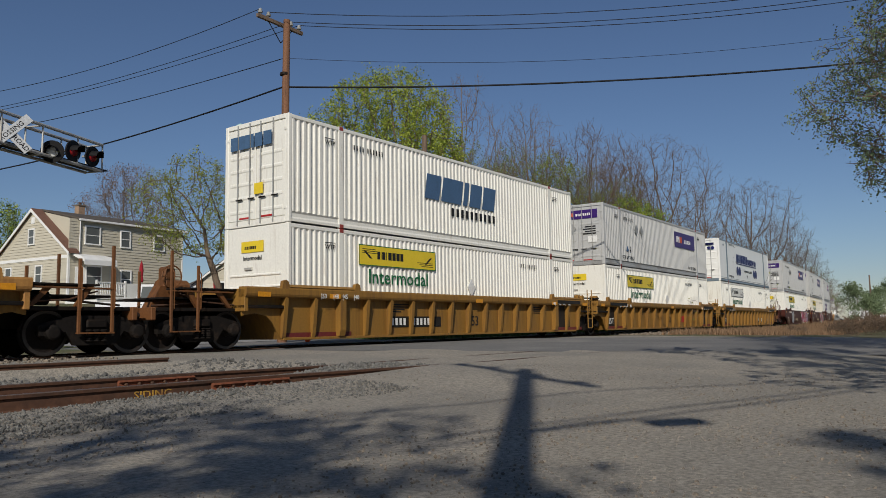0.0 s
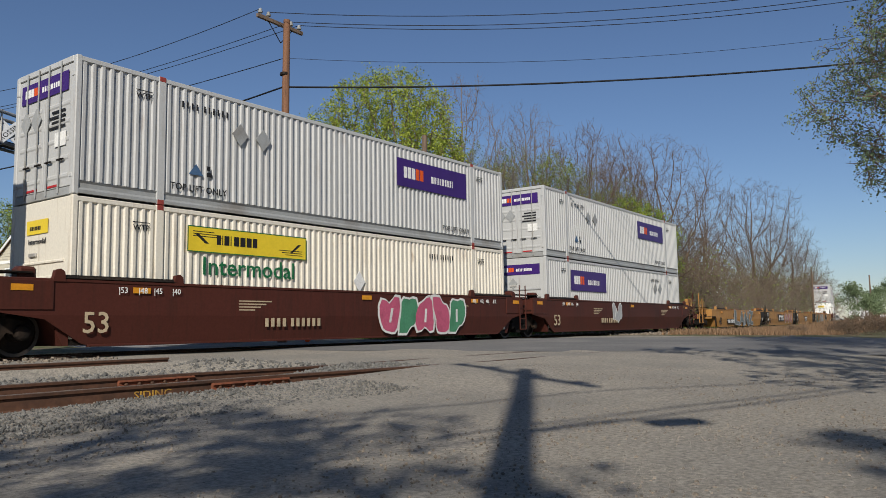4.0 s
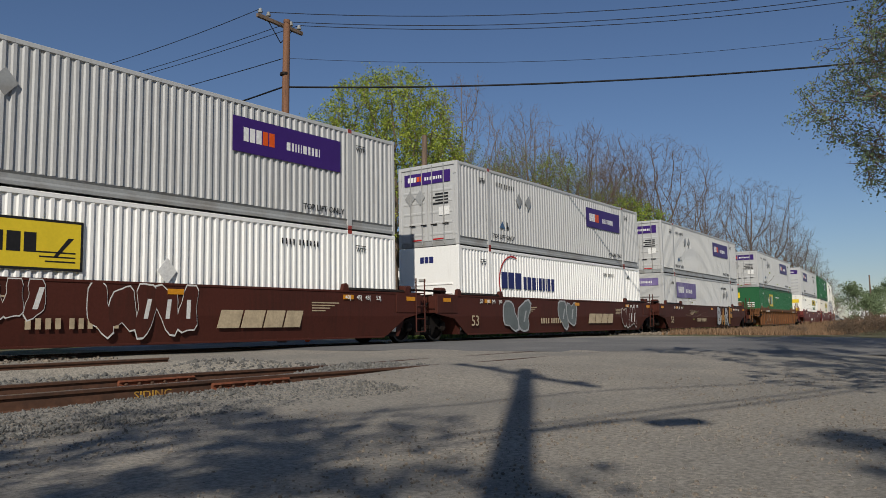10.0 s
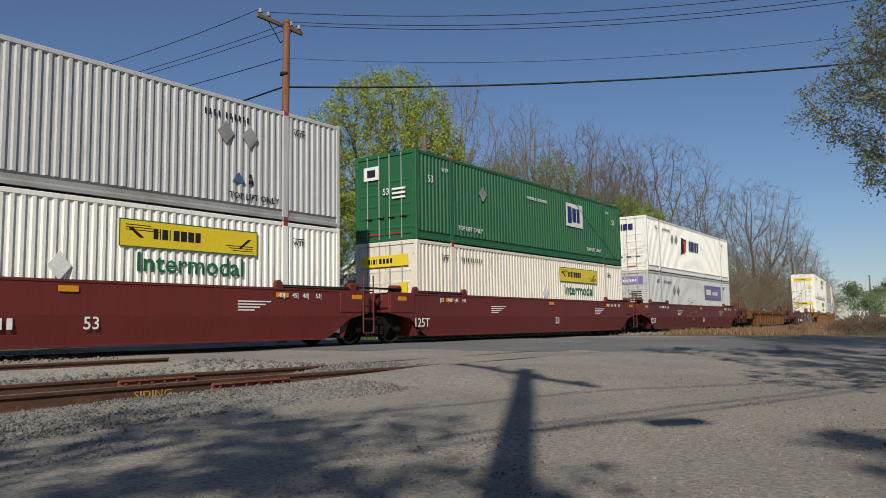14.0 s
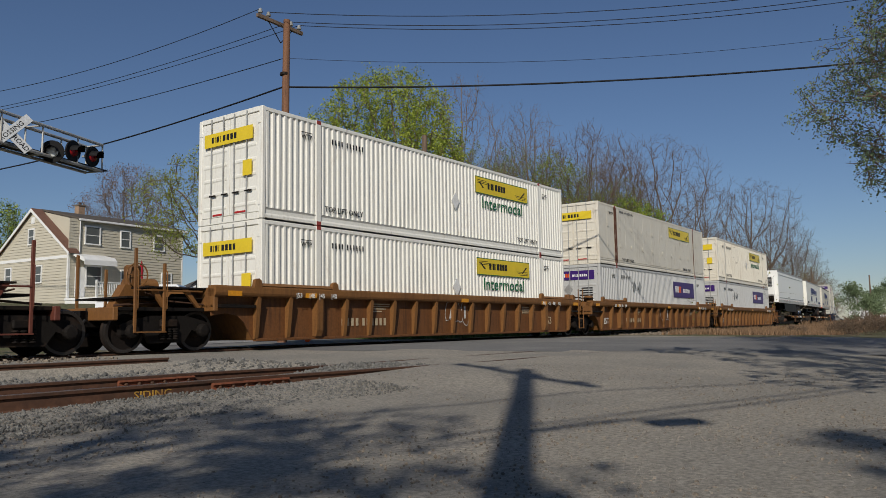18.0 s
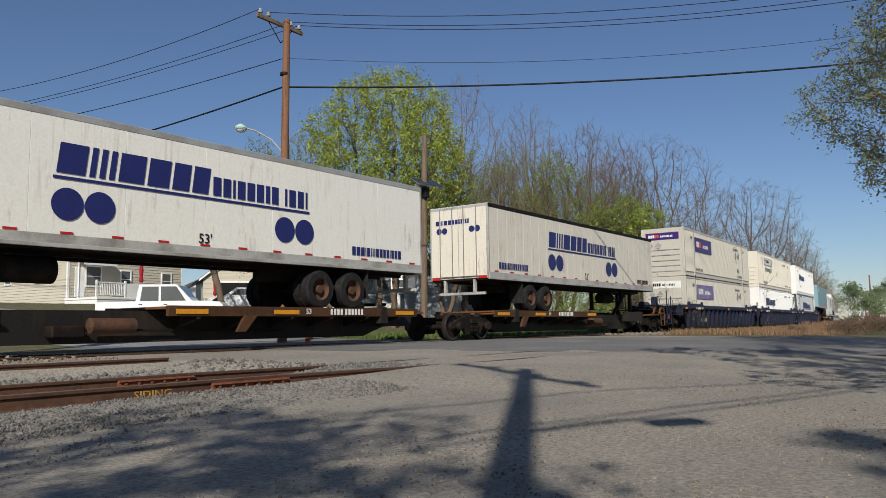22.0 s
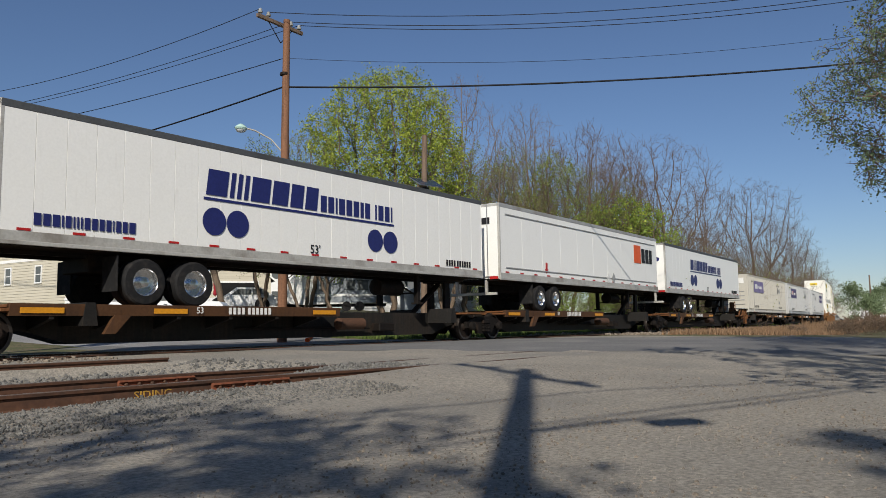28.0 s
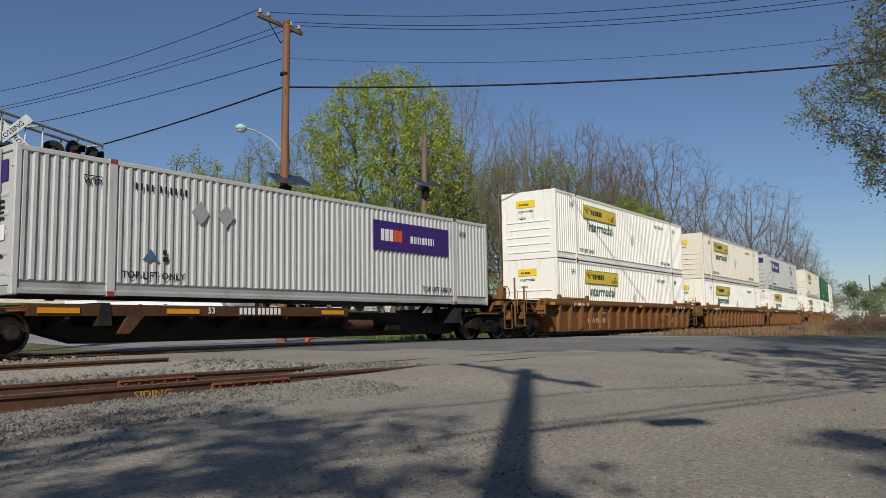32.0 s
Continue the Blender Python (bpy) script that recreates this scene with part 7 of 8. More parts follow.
def car_marks(big="53", ink="white_ink", size=0.5, big_x=0.5, plate_x=None, plate_mat="black_car", tons="", art=(), logo=None, num_w=2.35):
    """The writing on a well car's near side, in metres from its middle; numbers that name the car are plain bars."""
    def put(ob, h, w, top, low):
        y = -w - 0.026
        mid = (top + low) / 2 - 0.22
        word(big, size, ink, ob, big_x, y, mid)
        if tons:
            word(tons, 0.38, "white_ink", ob, -h + (0.26 if w < 1.4 else -0.02), y - 0.004, mid - 0.04)
        if plate_x is not None:
            if plate_mat:
                part("number_plate", Geo().box(plate_x, plate_x + num_w, y - 0.004, y, mid - 0.16, mid + 0.16), plate_mat, ob)
            blocks((0.5,) * 4 + (0.0,) + (0.48,) * 6, plate_x + 0.12, mid - 0.10, 0.21, "white_ink" if plate_mat else ink, ob, 0.40, y=y - 0.006)
        for x0 in (-h + 4.0, h - 3.6):
            g = Geo()
            for k in range(4):
                g.box(x0, x0 + 1.0 - 0.17 * k, y - 0.003, y, mid + 0.50 - 0.07 * k, mid + 0.53 - 0.07 * k)
            part("notice", g, ink, ob)
        for f in art:
            f(ob, h, y - 0.008, top, low)
        if logo:
            x0, mat, widths, hh = logo
            blocks(widths, x0, mid - 0.12, hh, mat, ob, 0.12, 0.3, y=y - 0.004)
    return put


def graffiti(x0, x1, z0, z1, fill, edge, seed, count=4, fat=0.5):
    """Sprayed bulging shapes in outline and fill, with no letters in them."""
    def put(ob, h, y, top, low):
        r = random.Random(seed)
        za, zb = low + (top - low) * z0, low + (top - low) * z1
        xa, xb = x0, x1
        step = (xb - xa) / count
        for k in range(count):
            cx, cz = xa + (k + 0.5) * step, (za + zb) / 2
            n = 18
            out = []
            p1, p2 = r.uniform(0, 6), r.uniform(0, 6)
            for i in range(n):
                w = 2 * math.pi * i / n
                q = 1 + 0.22 * math.sin(2 * w + p1) + 0.16 * math.sin(3 * w + p2)
                c, s = math.cos(w), math.sin(w)
                sq = min(1 / max(abs(c), 0.01), 1 / max(abs(s), 0.01), 1.22)
                out.append((cx + c * sq * q * step * fat, min(max(cz + s * sq * q * (zb - za) * 0.5, low + 0.02), top - 0.01)))
            part("spray_outline", Geo().prism(out, y - 0.001 - 0.0006 * k, y), edge, ob)
            inner = [(cx + (p - cx) * (0.86 if fill[0][:5] == "spray" else 0.94), cz + (q - cz) * (0.88 if fill[0][:5] == "spray" else 0.93)) for p, q in out]
            part("spray_fill", Geo().prism(inner, y - 0.0052 - 0.0004 * k, y - 0.0046), fill[k % len(fill)], ob)
            if r.random() < 0.8:
                a = r.uniform(-0.3, 0.3)
                part("spray_stroke", Geo().prism([(cx - 0.06, cz - 0.22), (cx + 0.04, cz - 0.22), (cx + 0.1 + a * 0.4, cz + 0.2), (cx + a * 0.4, cz + 0.2)], y - 0.0075, y - 0.007), edge, ob)
    return put


def plate_logo(x0, w, z0, z1):
    """A black panel with three broad slanted white shapes, cut by thin dark stripes."""
    def put(ob, h, y, top, low):
        za, zb = low + (top - low) * z0, low + (top - low) * z1
        hh = zb - za
        panel = part("logo_plate", Geo().box(x0, x0 + w, y - 0.004, y, za, zb), "black_car", ob)
        g, k = Geo(), w * 0.29
        for i in range(3):
            xa, s = x0 + 0.10 * w + i * w * 0.28, 0.12 * w
            if i < 2:
                g.prism([(xa, za + 0.60 * hh), (xa + k, za + 0.60 * hh), (xa + k + 0.03 * w, za + 0.84 * hh), (xa + 0.03 * w, za + 0.84 * hh)], y - 0.008, y - 0.004)
                g.prism([(xa + 0.02 * w, za + 0.14 * hh), (xa + 0.02 * w + k * 0.45, za + 0.14 * hh), (xa + 0.08 * w + k * 0.45, za + 0.62 * hh), (xa + 0.08 * w, za + 0.62 * hh)], y - 0.008, y - 0.004)
            else:
                g.prism([(xa - 0.03 * w, za + 0.14 * hh), (xa + 0.09 * w, za + 0.14 * hh), (xa + k, za + 0.84 * hh), (xa + k - 0.12 * w, za + 0.84 * hh)], y - 0.008, y - 0.004)
                g.prism([(xa + 0.15 * w, za + 0.14 * hh), (xa + 0.27 * w, za + 0.14 * hh), (xa + 0.12 * w, za + 0.84 * hh), (xa, za + 0.84 * hh)], y - 0.0085, y - 0.0045)
        tagged(part("logo_shape", g, "white_ink", panel), kind="stuff")
        g = Geo()
        for i in range(4):
            g.box(x0 + 0.03 * w, x0 + 0.95 * w, y - 0.011, y - 0.0086, za + hh * (0.20 + 0.09 * i), za + hh * (0.225 + 0.09 * i))
        tagged(part("logo_stripe", g, "black_car", panel), kind="stuff")
    return put


def sprayed_word(string, x0, x1, z0, z1, fill, edge, tilt=0.0):
    """Large sprayed letters with an outline; fill is one colour, or one for each letter."""
    fills = (fill,) * len(string) if isinstance(fill, str) else fill

    def put(ob, h, y, top, low):
        za, zb = low + (top - low) * z0, low + (top - low) * z1
        step = (x1 - x0) / len(string)
        for i, ch in enumerate(string):
            for mat, bold, dy in ((edge, 0.066, -0.0008 * i), (fills[i], 0.035, -0.006)):
                me = lettering(ch, 1.0, mat, bold)
                xs, zs = [v.co.x for v in me.vertices], [v.co.z for v in me.vertices]
                o = new("spray_letter", me)
                o.parent = ob
                k = 1.06 if mat == edge else 0.90
                wave = 0.03 * math.sin(2.3 * i + 1)
                o.matrix_basis = (pose(x0 + (i + 0.5) * step, y + dy, (za + zb) / 2 + wave, 0, tilt + 4 * math.sin(3.1 * i), 0)
                                  @ Matrix.Diagonal((step * k / (max(xs) - min(xs)), 1, (zb - za) * (k if mat != edge else 1.0) / (max(zs) - min(zs)), 1)) @ pose(-(max(xs) + min(xs)) / 2, 0, -(max(zs) + min(zs)) / 2))
    return put


for key, rgb in (("spray_silver", (0.36, 0.37, 0.38)), ("spray_white", (0.62, 0.62, 0.6)), ("spray_teal", (0.12, 0.225, 0.215)), ("spray_pink", (0.45, 0.09, 0.16)), ("spray_red", (0.35, 0.02, 0.05)),
                 ("spray_rose", (0.38, 0.13, 0.15)), ("spray_black", (0.015, 0.015, 0.018)), ("spray_gold", (0.42, 0.20, 0.05)), ("spray_green", (0.06, 0.22, 0.12)), ("spray_grey", (0.13, 0.15, 0.15)), ("spray_mauve", (0.20, 0.10, 0.19))):
    M[key] = surface(key, rgb, 0.6, scale=2, amount=0.4, spread=0.12)


# ---------------------------------------------------------------- trailers and spine cars
def tyre_and_rim(parent, x, z, y0, s, chrome=True):
    t = part("tyre", Geo().lathe([(0.30, y0), (0.47, y0 + s * 0.01), (0.51, y0 + s * 0.05), (0.51, y0 + s * 0.24), (0.47, y0 + s * 0.28), (0.30, y0 + s * 0.29)], "y", 28, (x, 0, z), caps=False), "rubber", parent, smooth=True)
    part("rim", Geo().lathe([(0.30, y0 + s * 0.005), (0.285, y0 + s * 0.02), (0.27, y0 + s * 0.13), (0.12, y0 + s * 0.15), (0.11, y0 + s * 0.04), (0.05, y0 + s * 0.03), (0.005, y0 + s * 0.03)], "y", 24, (x, 0, z), caps=False), "chrome" if chrome else "rust_steel", t, smooth=True)
    return t


def trailer_base(name, paint, nose_first, reefer=False, seams=1.22, chrome=True, roof_mat="dark_steel", rails=False, z1=3.88, skirt=False):
    """A 53-foot road trailer; nose_first: its nose leads. z = 0 is the spine car's deck."""
    ob = thing("semi_trailer", "", "")
    h, w, z0 = LEN / 2, WID / 2, 1.14
    part("body", Geo().box(-h + 0.05, h - 0.05, -w + 0.03, w - 0.03, z0 + 0.05, z1 - 0.03), paint, ob)
    for s in (-1, 1):
        n = round(LEN / seams) if s < 0 else 1
        for k in range(n):
            x0, x1 = -h + 0.06 + (LEN - 0.12) * k / n, -h + 0.06 + (LEN - 0.12) * (k + 1) / n
            part("side_panel", Geo().box(x0 + 0.003, x1 - 0.003, *sorted((s * (w - 0.028), s * (w - 0.004))), z0 + 0.24, z1 - 0.15, 0.003), paint, ob)
        part("bottom_rail", Geo().box(-h, h, *sorted((s * (w - 0.03), s * (w + 0.006))), z0, z0 + 0.25, 0.012), "aluminium", ob)
        part("bottom_lip", Geo().box(-h, h, *sorted((s * (w - 0.03), s * (w + 0.02))), z0 - 0.02, z0 + 0.06, 0.008), "aluminium", ob)
        part("top_rail", Geo().box(-h, h, *sorted((s * (w - 0.04), s * (w + 0.004))), z1 - 0.16, z1, 0.015), roof_mat, ob)
        if rails:
            for z in (z0 + 0.42, z1 - 0.42):
                part("rub_rail", Geo().box(-h + 0.4, h - 0.3, *sorted((s * (w - 0.006), s * (w + 0.025))), z, z + 0.05, 0.01), "rail_grey", ob)
        for k in range(15 if s < 0 else 0):
            x = -h + 0.5 + k * (LEN - 1) / 14
            part("reflector", Geo().box(x - 0.13, x + 0.13, *sorted((s * (w + 0.005), s * (w + 0.010))), z0 + 0.255, z0 + 0.305), "red_mark", ob)
    part("roof", Geo().box(-h, h, -w + 0.02, w - 0.02, z1 - 0.03, z1 - 0.004), "trim_white", ob)
    f = -1 if nose_first else 1            # the nose's end
    xn, xd = f * h, -f * h
    part("nose", Geo().box(*sorted((xn, xn - f * 0.06)), -w, w, z0, z1, 0.04), paint, ob)
    if reefer:
        unit = part("cooling_unit", Geo().box(*sorted((xn, xn + f * 0.48)), -0.98, 0.98, 1.75, 3.55, 0.10), "clean_white", ob)
        part("grille", Geo().box(*sorted((xn + f * 0.485, xn + f * 0.50)), -0.85, -0.28, 2.55, 3.40, 0.01), "signal_black", unit)
        for k in range(7):
            part("louvre", Geo().box(*sorted((xn + f * 0.50, xn + f * 0.515)), -0.85, -0.28, 2.60 + 0.115 * k, 2.64 + 0.115 * k), "rail_grey", unit)
        part("centre_panel", Geo().box(*sorted((xn + f * 0.485, xn + f * 0.495)), 0.0, 0.8, 2.45, 3.45, 0.01), "trim_white", unit)
        part("badge", Geo().box(*sorted((xn + f * 0.496, xn + f * 0.502)), 0.15, 0.6, 2.15, 2.27), "ink", unit)
        part("bracket", Geo().prism([(xn, 1.2), (xn + f * 0.4, 1.7), (xn, 1.75)], -0.9, 0.9), "dark_steel", ob)
    # doors
    for s in (-1, 1):
        ya, yb = sorted((s * 0.01, s * (w - 0.08)))
        door = part("door", Geo().box(*sorted((xd, xd - f * 0.0 - (0.03 if f > 0 else -0.03))), ya, yb, z0 + 0.12, z1 - 0.12, 0.01), paint, ob)
        for yy in (s * 0.25, s * 0.8):
            part("lock_rod", Geo().tube([(xd - f * 0.055, yy, z0 + 0.05), (xd - f * 0.055, yy, z1 - 0.06)], 0.018, 6), "steel", door)
    part("door_frame", Geo().box(*sorted((xd, xd + f * 0.08)), -w, -w + 0.08, z0, z1, 0.01).box(*sorted((xd, xd + f * 0.08)), w - 0.08, w, z0, z1, 0.01).box(*sorted((xd, xd + f * 0.08)), -w, w, z1 - 0.12, z1, 0.01), "aluminium", ob)
    part("rear_bumper", Geo().box(*sorted((xd, xd + f * 0.1)), -1.1, 1.1, z0 - 0.56, z0 - 0.46, 0.01).box(*sorted((xd, xd + f * 0.1)), -0.7, -0.6, z0 - 0.5, z0).box(*sorted((xd, xd + f * 0.1)), 0.6, 0.7, z0 - 0.5, z0), "aluminium", ob)
    part("tail_lights", Geo().box(*sorted((xd, xd - f * 0.02)), -1.2, -0.85, z0 + 0.02, z0 + 0.12).box(*sorted((xd, xd - f * 0.02)), 0.85, 1.2, z0 + 0.02, z0 + 0.12), "red_mark", ob)
    # running gear
    for k in (0, 1):
        x = xd + f * (3.1 + 1.25 * k)
        for s in (-1, 1):
            tyre_and_rim(ob, x, 0.51, s * (w - 0.02), -s, chrome)
            part("inner_tyre", Geo().lathe([(0.25, s * (w - 0.34)), (0.51, s * (w - 0.36)), (0.51, s * (w - 0.60)), (0.25, s * (w - 0.62))], "y", 20, (x, 0, 0.51)), "rubber", ob)
        part("trailer_axle", Geo().tube([(x, -1.0, 0.51), (x, 1.0, 0.51)], 0.07, 8), "dark_steel", ob)
    part("slider_frame", Geo().box(*sorted((xd + f * 2.2, xd + f * 5.2)), -0.55, 0.55, 0.72, z0 - 0.02, 0.02), "dark_steel", ob)
    for s in (-1, 1):
        part("mud_flap", Geo().box(*sorted((xd + f * 2.45, xd + f * 2.47)), *sorted((s * 0.65, s * 1.25)), 0.30, 1.05), "rubber", ob)
    if skirt:
        for s in (-1, 1):
            part("side_skirt", Geo().prism([(xn - f * 3.6, z0 - 0.02), (xn - f * 3.6, 0.62), (xn - f * 4.0, 0.40), (xd + f * 5.6, 0.34), (xd + f * 5.3, 0.46), (xd + f * 5.3, z0 - 0.02)], *sorted((s * (w - 0.06), s * (w - 0.09)))), "black_car", ob)
    for yb in (-0.45, 0.45):
        part("long_beam", Geo().box(-h + 0.1, h - 0.1, yb - 0.05, yb + 0.05, z0 - 0.12, z0 - 0.035), "dark_steel", ob)
    part("floor", Geo().box(-h + 0.02, h - 0.02, -w + 0.05, w - 0.05, z0 - 0.03, z0 + 0.03), "dark_steel", ob)
    xl = xn - f * 3.1
    for s in (-1, 1):
        leg = part("landing_leg", Geo().box(xl - 0.08, xl + 0.08, *sorted((s * 0.72, s * 0.88)), 0.22, z0, 0.01), "dark_steel", ob)
        part("foot", Geo().box(xl - 0.14, xl + 0.14, *sorted((s * 0.66, s * 0.94)), 0.18, 0.24, 0.01), "dark_steel", leg)
    part("leg_brace", Geo().tube([(xl, -0.8, 0.55), (xl, 0.8, 0.55)], 0.03, 6).tube([(xl, -0.7, 0.5), (xl - f * 1.0, -0.3, z0 - 0.05)], 0.03, 6), "dark_steel", ob)
    if reefer:
        part("fuel_tank", Geo().lathe([(0.1, -0.55), (0.28, -0.5), (0.28, 0.5), (0.1, 0.55)], "x", 16, (xl - f * 1.3, -0.6, 0.72)), "dark_steel", ob, smooth=True)
    else:
        part("spare_tank", Geo().lathe([(0.1, -0.6), (0.26, -0.55), (0.26, 0.55), (0.1, 0.6)], "x", 16, (xl - f * 0.9, -0.3, 0.72)), "dark_steel", ob, smooth=True)
    return ob


def trailer(base, label, s16, lengthwise=0.0):
    ob = copy_thing(base, Matrix())
    tagged(ob, label, "semi-trailer", "trailers on the train")
    MOVERS.append((ob, s16 + LEN / 2, DECK))
    return ob


DECK = 1.30


def spine_car(s_front, pitch, front_end, rear_end, label, front_truck=None, rear_truck=None, hitch=1, yellow=True, mid_marks=True):
    """A spine car: a deep centre sill, side platforms for wheels, a hitch; s_front: where its load begins."""
    ob = thing("spine_car", label, "spine car", "cars of the train")
    h = LEN / 2
    a, b = -h - (1.0 if front_end else 0.35), h + (1.2 if rear_end else 0.55)
    t = DECK - RAIL
    part("centre_sill", Geo().prism([(a, t - 0.50), (a + 1.3, t - 0.50), (a + 2.3, 0.22), (b - 2.3, 0.22), (b - 1.3, t - 0.50), (b, t - 0.50), (b, t - 0.08), (a, t - 0.08)], -0.36, 0.36), "black_car", ob)
    d = hitch      # the wheels' end: -1 leading, 1 trailing
    x0, x1 = (-h + 0.3, -h + 9.0) if d < 0 else (h - 9.0, h - 0.3)
    part("deck", Geo().box(x0, x1, -1.28, 1.28, t - 0.06, t, 0.008), "brown_car", ob)
    for s in (-1, 1):
        part("side_sill", Geo().prism([(s * 1.20, t - 0.22), (s * 1.30, t - 0.22), (s * 1.32, t - 0.02), (s * 1.32, t + 0.015), (s * 1.20, t + 0.015)], x0, x1, "x"), "spine_brown" if yellow else "black_car", ob)
        for x in (x0 + 0.6, x0 + 3.4, x1 - 0.6):
            part("amber_panel", Geo().box(x - 0.42, x + 0.42, *sorted((s * 1.322, s * 1.332)), t - 0.17, t - 0.06), "orange_mark", ob)
        for k in range(6 if s < 0 else 0):
            x = x0 + 0.8 + k * (x1 - x0 - 1.6) / 5
            part("outrigger", Geo().prism([(s * 0.36, t - 0.5), (s * 0.36, t - 0.06), (s * 1.28, t - 0.20), (s * 1.28, t - 0.28)], x - 0.05, x + 0.05, "x"), "black_car", ob)
        for x in (x0 + 2.2, ):
            part("lift_pedestal", Geo().prism([(x - 0.35, 0.42), (x - 0.1, 0.42), (x + 0.25, t - 0.2), (x - 0.12, t - 0.2)], *sorted((s * 1.24, s * 1.34))), "spine_brown", ob)
        part("end_step", Geo().box(a + 0.5, a + 1.6, *sorted((s * 0.36, s * 1.3)), t - 0.14, t - 0.08, 0.008).box(b - 1.6, b - 0.5, *sorted((s * 0.36, s * 1.3)), t - 0.14, t - 0.08, 0.008), "brown_car", ob)
        for x in (-h + 1.85, h - 1.85):
            part("pedestal", Geo().prism([(x - 0.16, t - 0.42), (x + 0.16, t - 0.42), (x + 0.10, t + 0.05), (x - 0.10, t + 0.05)], *sorted((s * 0.36, s * 1.34))), "black_car", ob)
    y = -1.334
    blocks((0.5,) * 4 + (0.0,) + (0.5,) * 6, (x0 + x1) / 2 + 0.6, t - 0.18, 0.16, "white_ink", ob, 0.3, y=y)
    word("53", 0.2, "white_ink", ob, (x0 + x1) / 2 - 0.2, y - 0.004, t - 0.10)
    part("air_tank", Geo().lathe([(0.05, -0.55), (0.17, -0.5), (0.17, 0.5), (0.05, 0.55)], "x", 14, ((x1 + 1.0) if d < 0 else (x0 - 1.0), -0.75, t - 0.42)), "rust_steel", ob, smooth=True)
    part("brake_gear", Geo().tube([(-2, -0.5, 0.5), (3.0, -0.5, 0.45)], 0.03, 6).box(-d * 3.2, -d * 3.2 + 0.7, -0.75, -0.4, 0.35, 0.6, 0.03), "dark_steel", ob)
    hx = -d * (h - 0.9)
    part("hitch", Geo().box(hx - 0.35, hx + 0.35, -0.45, 0.45, 1.98, 2.06, 0.02).prism([(hx - 0.15, t - 0.1), (hx + 0.15, t - 0.1), (hx + 0.12, 2.0), (hx - 0.12, 2.0)], -0.4, -0.28).prism([(hx - 0.15, t - 0.1), (hx + 0.15, t - 0.1), (hx + 0.12, 2.0), (hx - 0.12, 2.0)], 0.28, 0.4).tube([(hx, 0, 1.95), (hx + d * 1.5, 0, t - 0.1)], 0.09, 8), "dark_steel", ob)
    truck(ob, -h - 0.75 if not front_end else -h - 0.1)
    if rear_end:
        truck(ob, h + 0.35)
        end_gear(ob, b - 1.0, 1, "brown_car", posts=False)
        ladder(ob, b + 0.2, -1.24, 0.35, 1.25, "brown_car", w=0.5, rungs=3)
    if front_end:
        end_gear(ob, a + 1.0, -1, "brown_car", brake=True, posts=False)
        ladder(ob, a - 0.2, -1.24, 0.35, 1.25, "brown_car", w=0.5, rungs=3)
    MOVERS.append((ob, s_front + h, RAIL))
    return ob

# ---------------------------------------------------------------- the consist, from the head to the tail
LOW = RAIL + 0.33          # the lower box's floor
UP = LOW + TALL + 0.012

GOLD = "yellow-gold ribbed well car, black-panelled ends"
BNS = "dark maroon smooth-sided well car with sprayed graffiti"
YEL = "faded orange-yellow smooth well car, empty, with graffiti"
BRN = "rusty brown ribbed well car with amber reflectors"
RED = "oxide-red smooth-sided well car with white stencils"
BLU = "dark blue and black ribbed well car with amber reflectors"


def gold_marks(tons, plate_x):
    def extra(ob, h, y, top, low):
        for x0 in (-h - 0.4, h - 2.2):
            if x0 > 0 or tons:
                part("black_panel", Geo().box(x0 + 0.3, x0 + 1.6, y + 0.004, y + 0.009, low + 0.08, top - 0.26), "black_car", ob)
                part("black_panel", Geo().box(x0 + 0.2, x0 + 2.2, y - 0.227, y - 0.222, top - 0.19, top - 0.05), "black_car", ob)
            part("maroon_stripe", Geo().box(x0 + 0.3, x0 + 2.7, y + 0.002, y + 0.009, low + 0.05, low + 0.17), "red_car", ob)
    return car_marks("53", "ink", 0.46, 0.42, plate_x, "black_car", tons, art=(extra,), logo=(2.2, "red_ink", (0.6, 0.6, 0.62), 0.34) if plate_x is None else None, num_w=2.6)


# an empty car that leaves the view at the start
well_car("ribbed", "gold_car", LEN, -339.5 - 23.6, False, True, GOLD, chord="tan_car", marks=gold_marks("", None))
for k, (s, plate_x) in enumerate(((-339.5, -4.16), (-320.02, None), (-300.52, 2.02))):
    well_car("ribbed", "gold_car", LEN, s, k == 0, k == 2, GOLD, sheet="gold_car", dark_ends=False, marks=gold_marks("125T" if k else "", plate_x))
ob = plain_box(-339.5, UP, "white", "white ribbed container with slate-blue bar logo, doors leading", True)
blocks((0.95, 1.4, 0.32, 0.85, 0.95), -2.28, 1.36, 0.82, "slate", ob, 0.14, 0.2)
blocks((0.55,) * 10, -0.8, 0.92, 0.27, "ink", ob, 0.5)
end_blocks((0.8, 1.2, 0.3, 0.8, 0.85), 1.0, 2.15, 0.38, "slate", ob, 0.12, -LEN / 2 - 0.045)
part("notice_panel", Geo().box(-LEN / 2 - 0.05, -LEN / 2 - 0.045, -0.35, 0.0, 0.85, 1.15), "yellow_sign", ob)
box_marks(ob, "ink", True, None, False, False)
freight_box(-339.5, LOW)
parcel_box(-320.02, UP)
freight_box(-320.02, LOW)


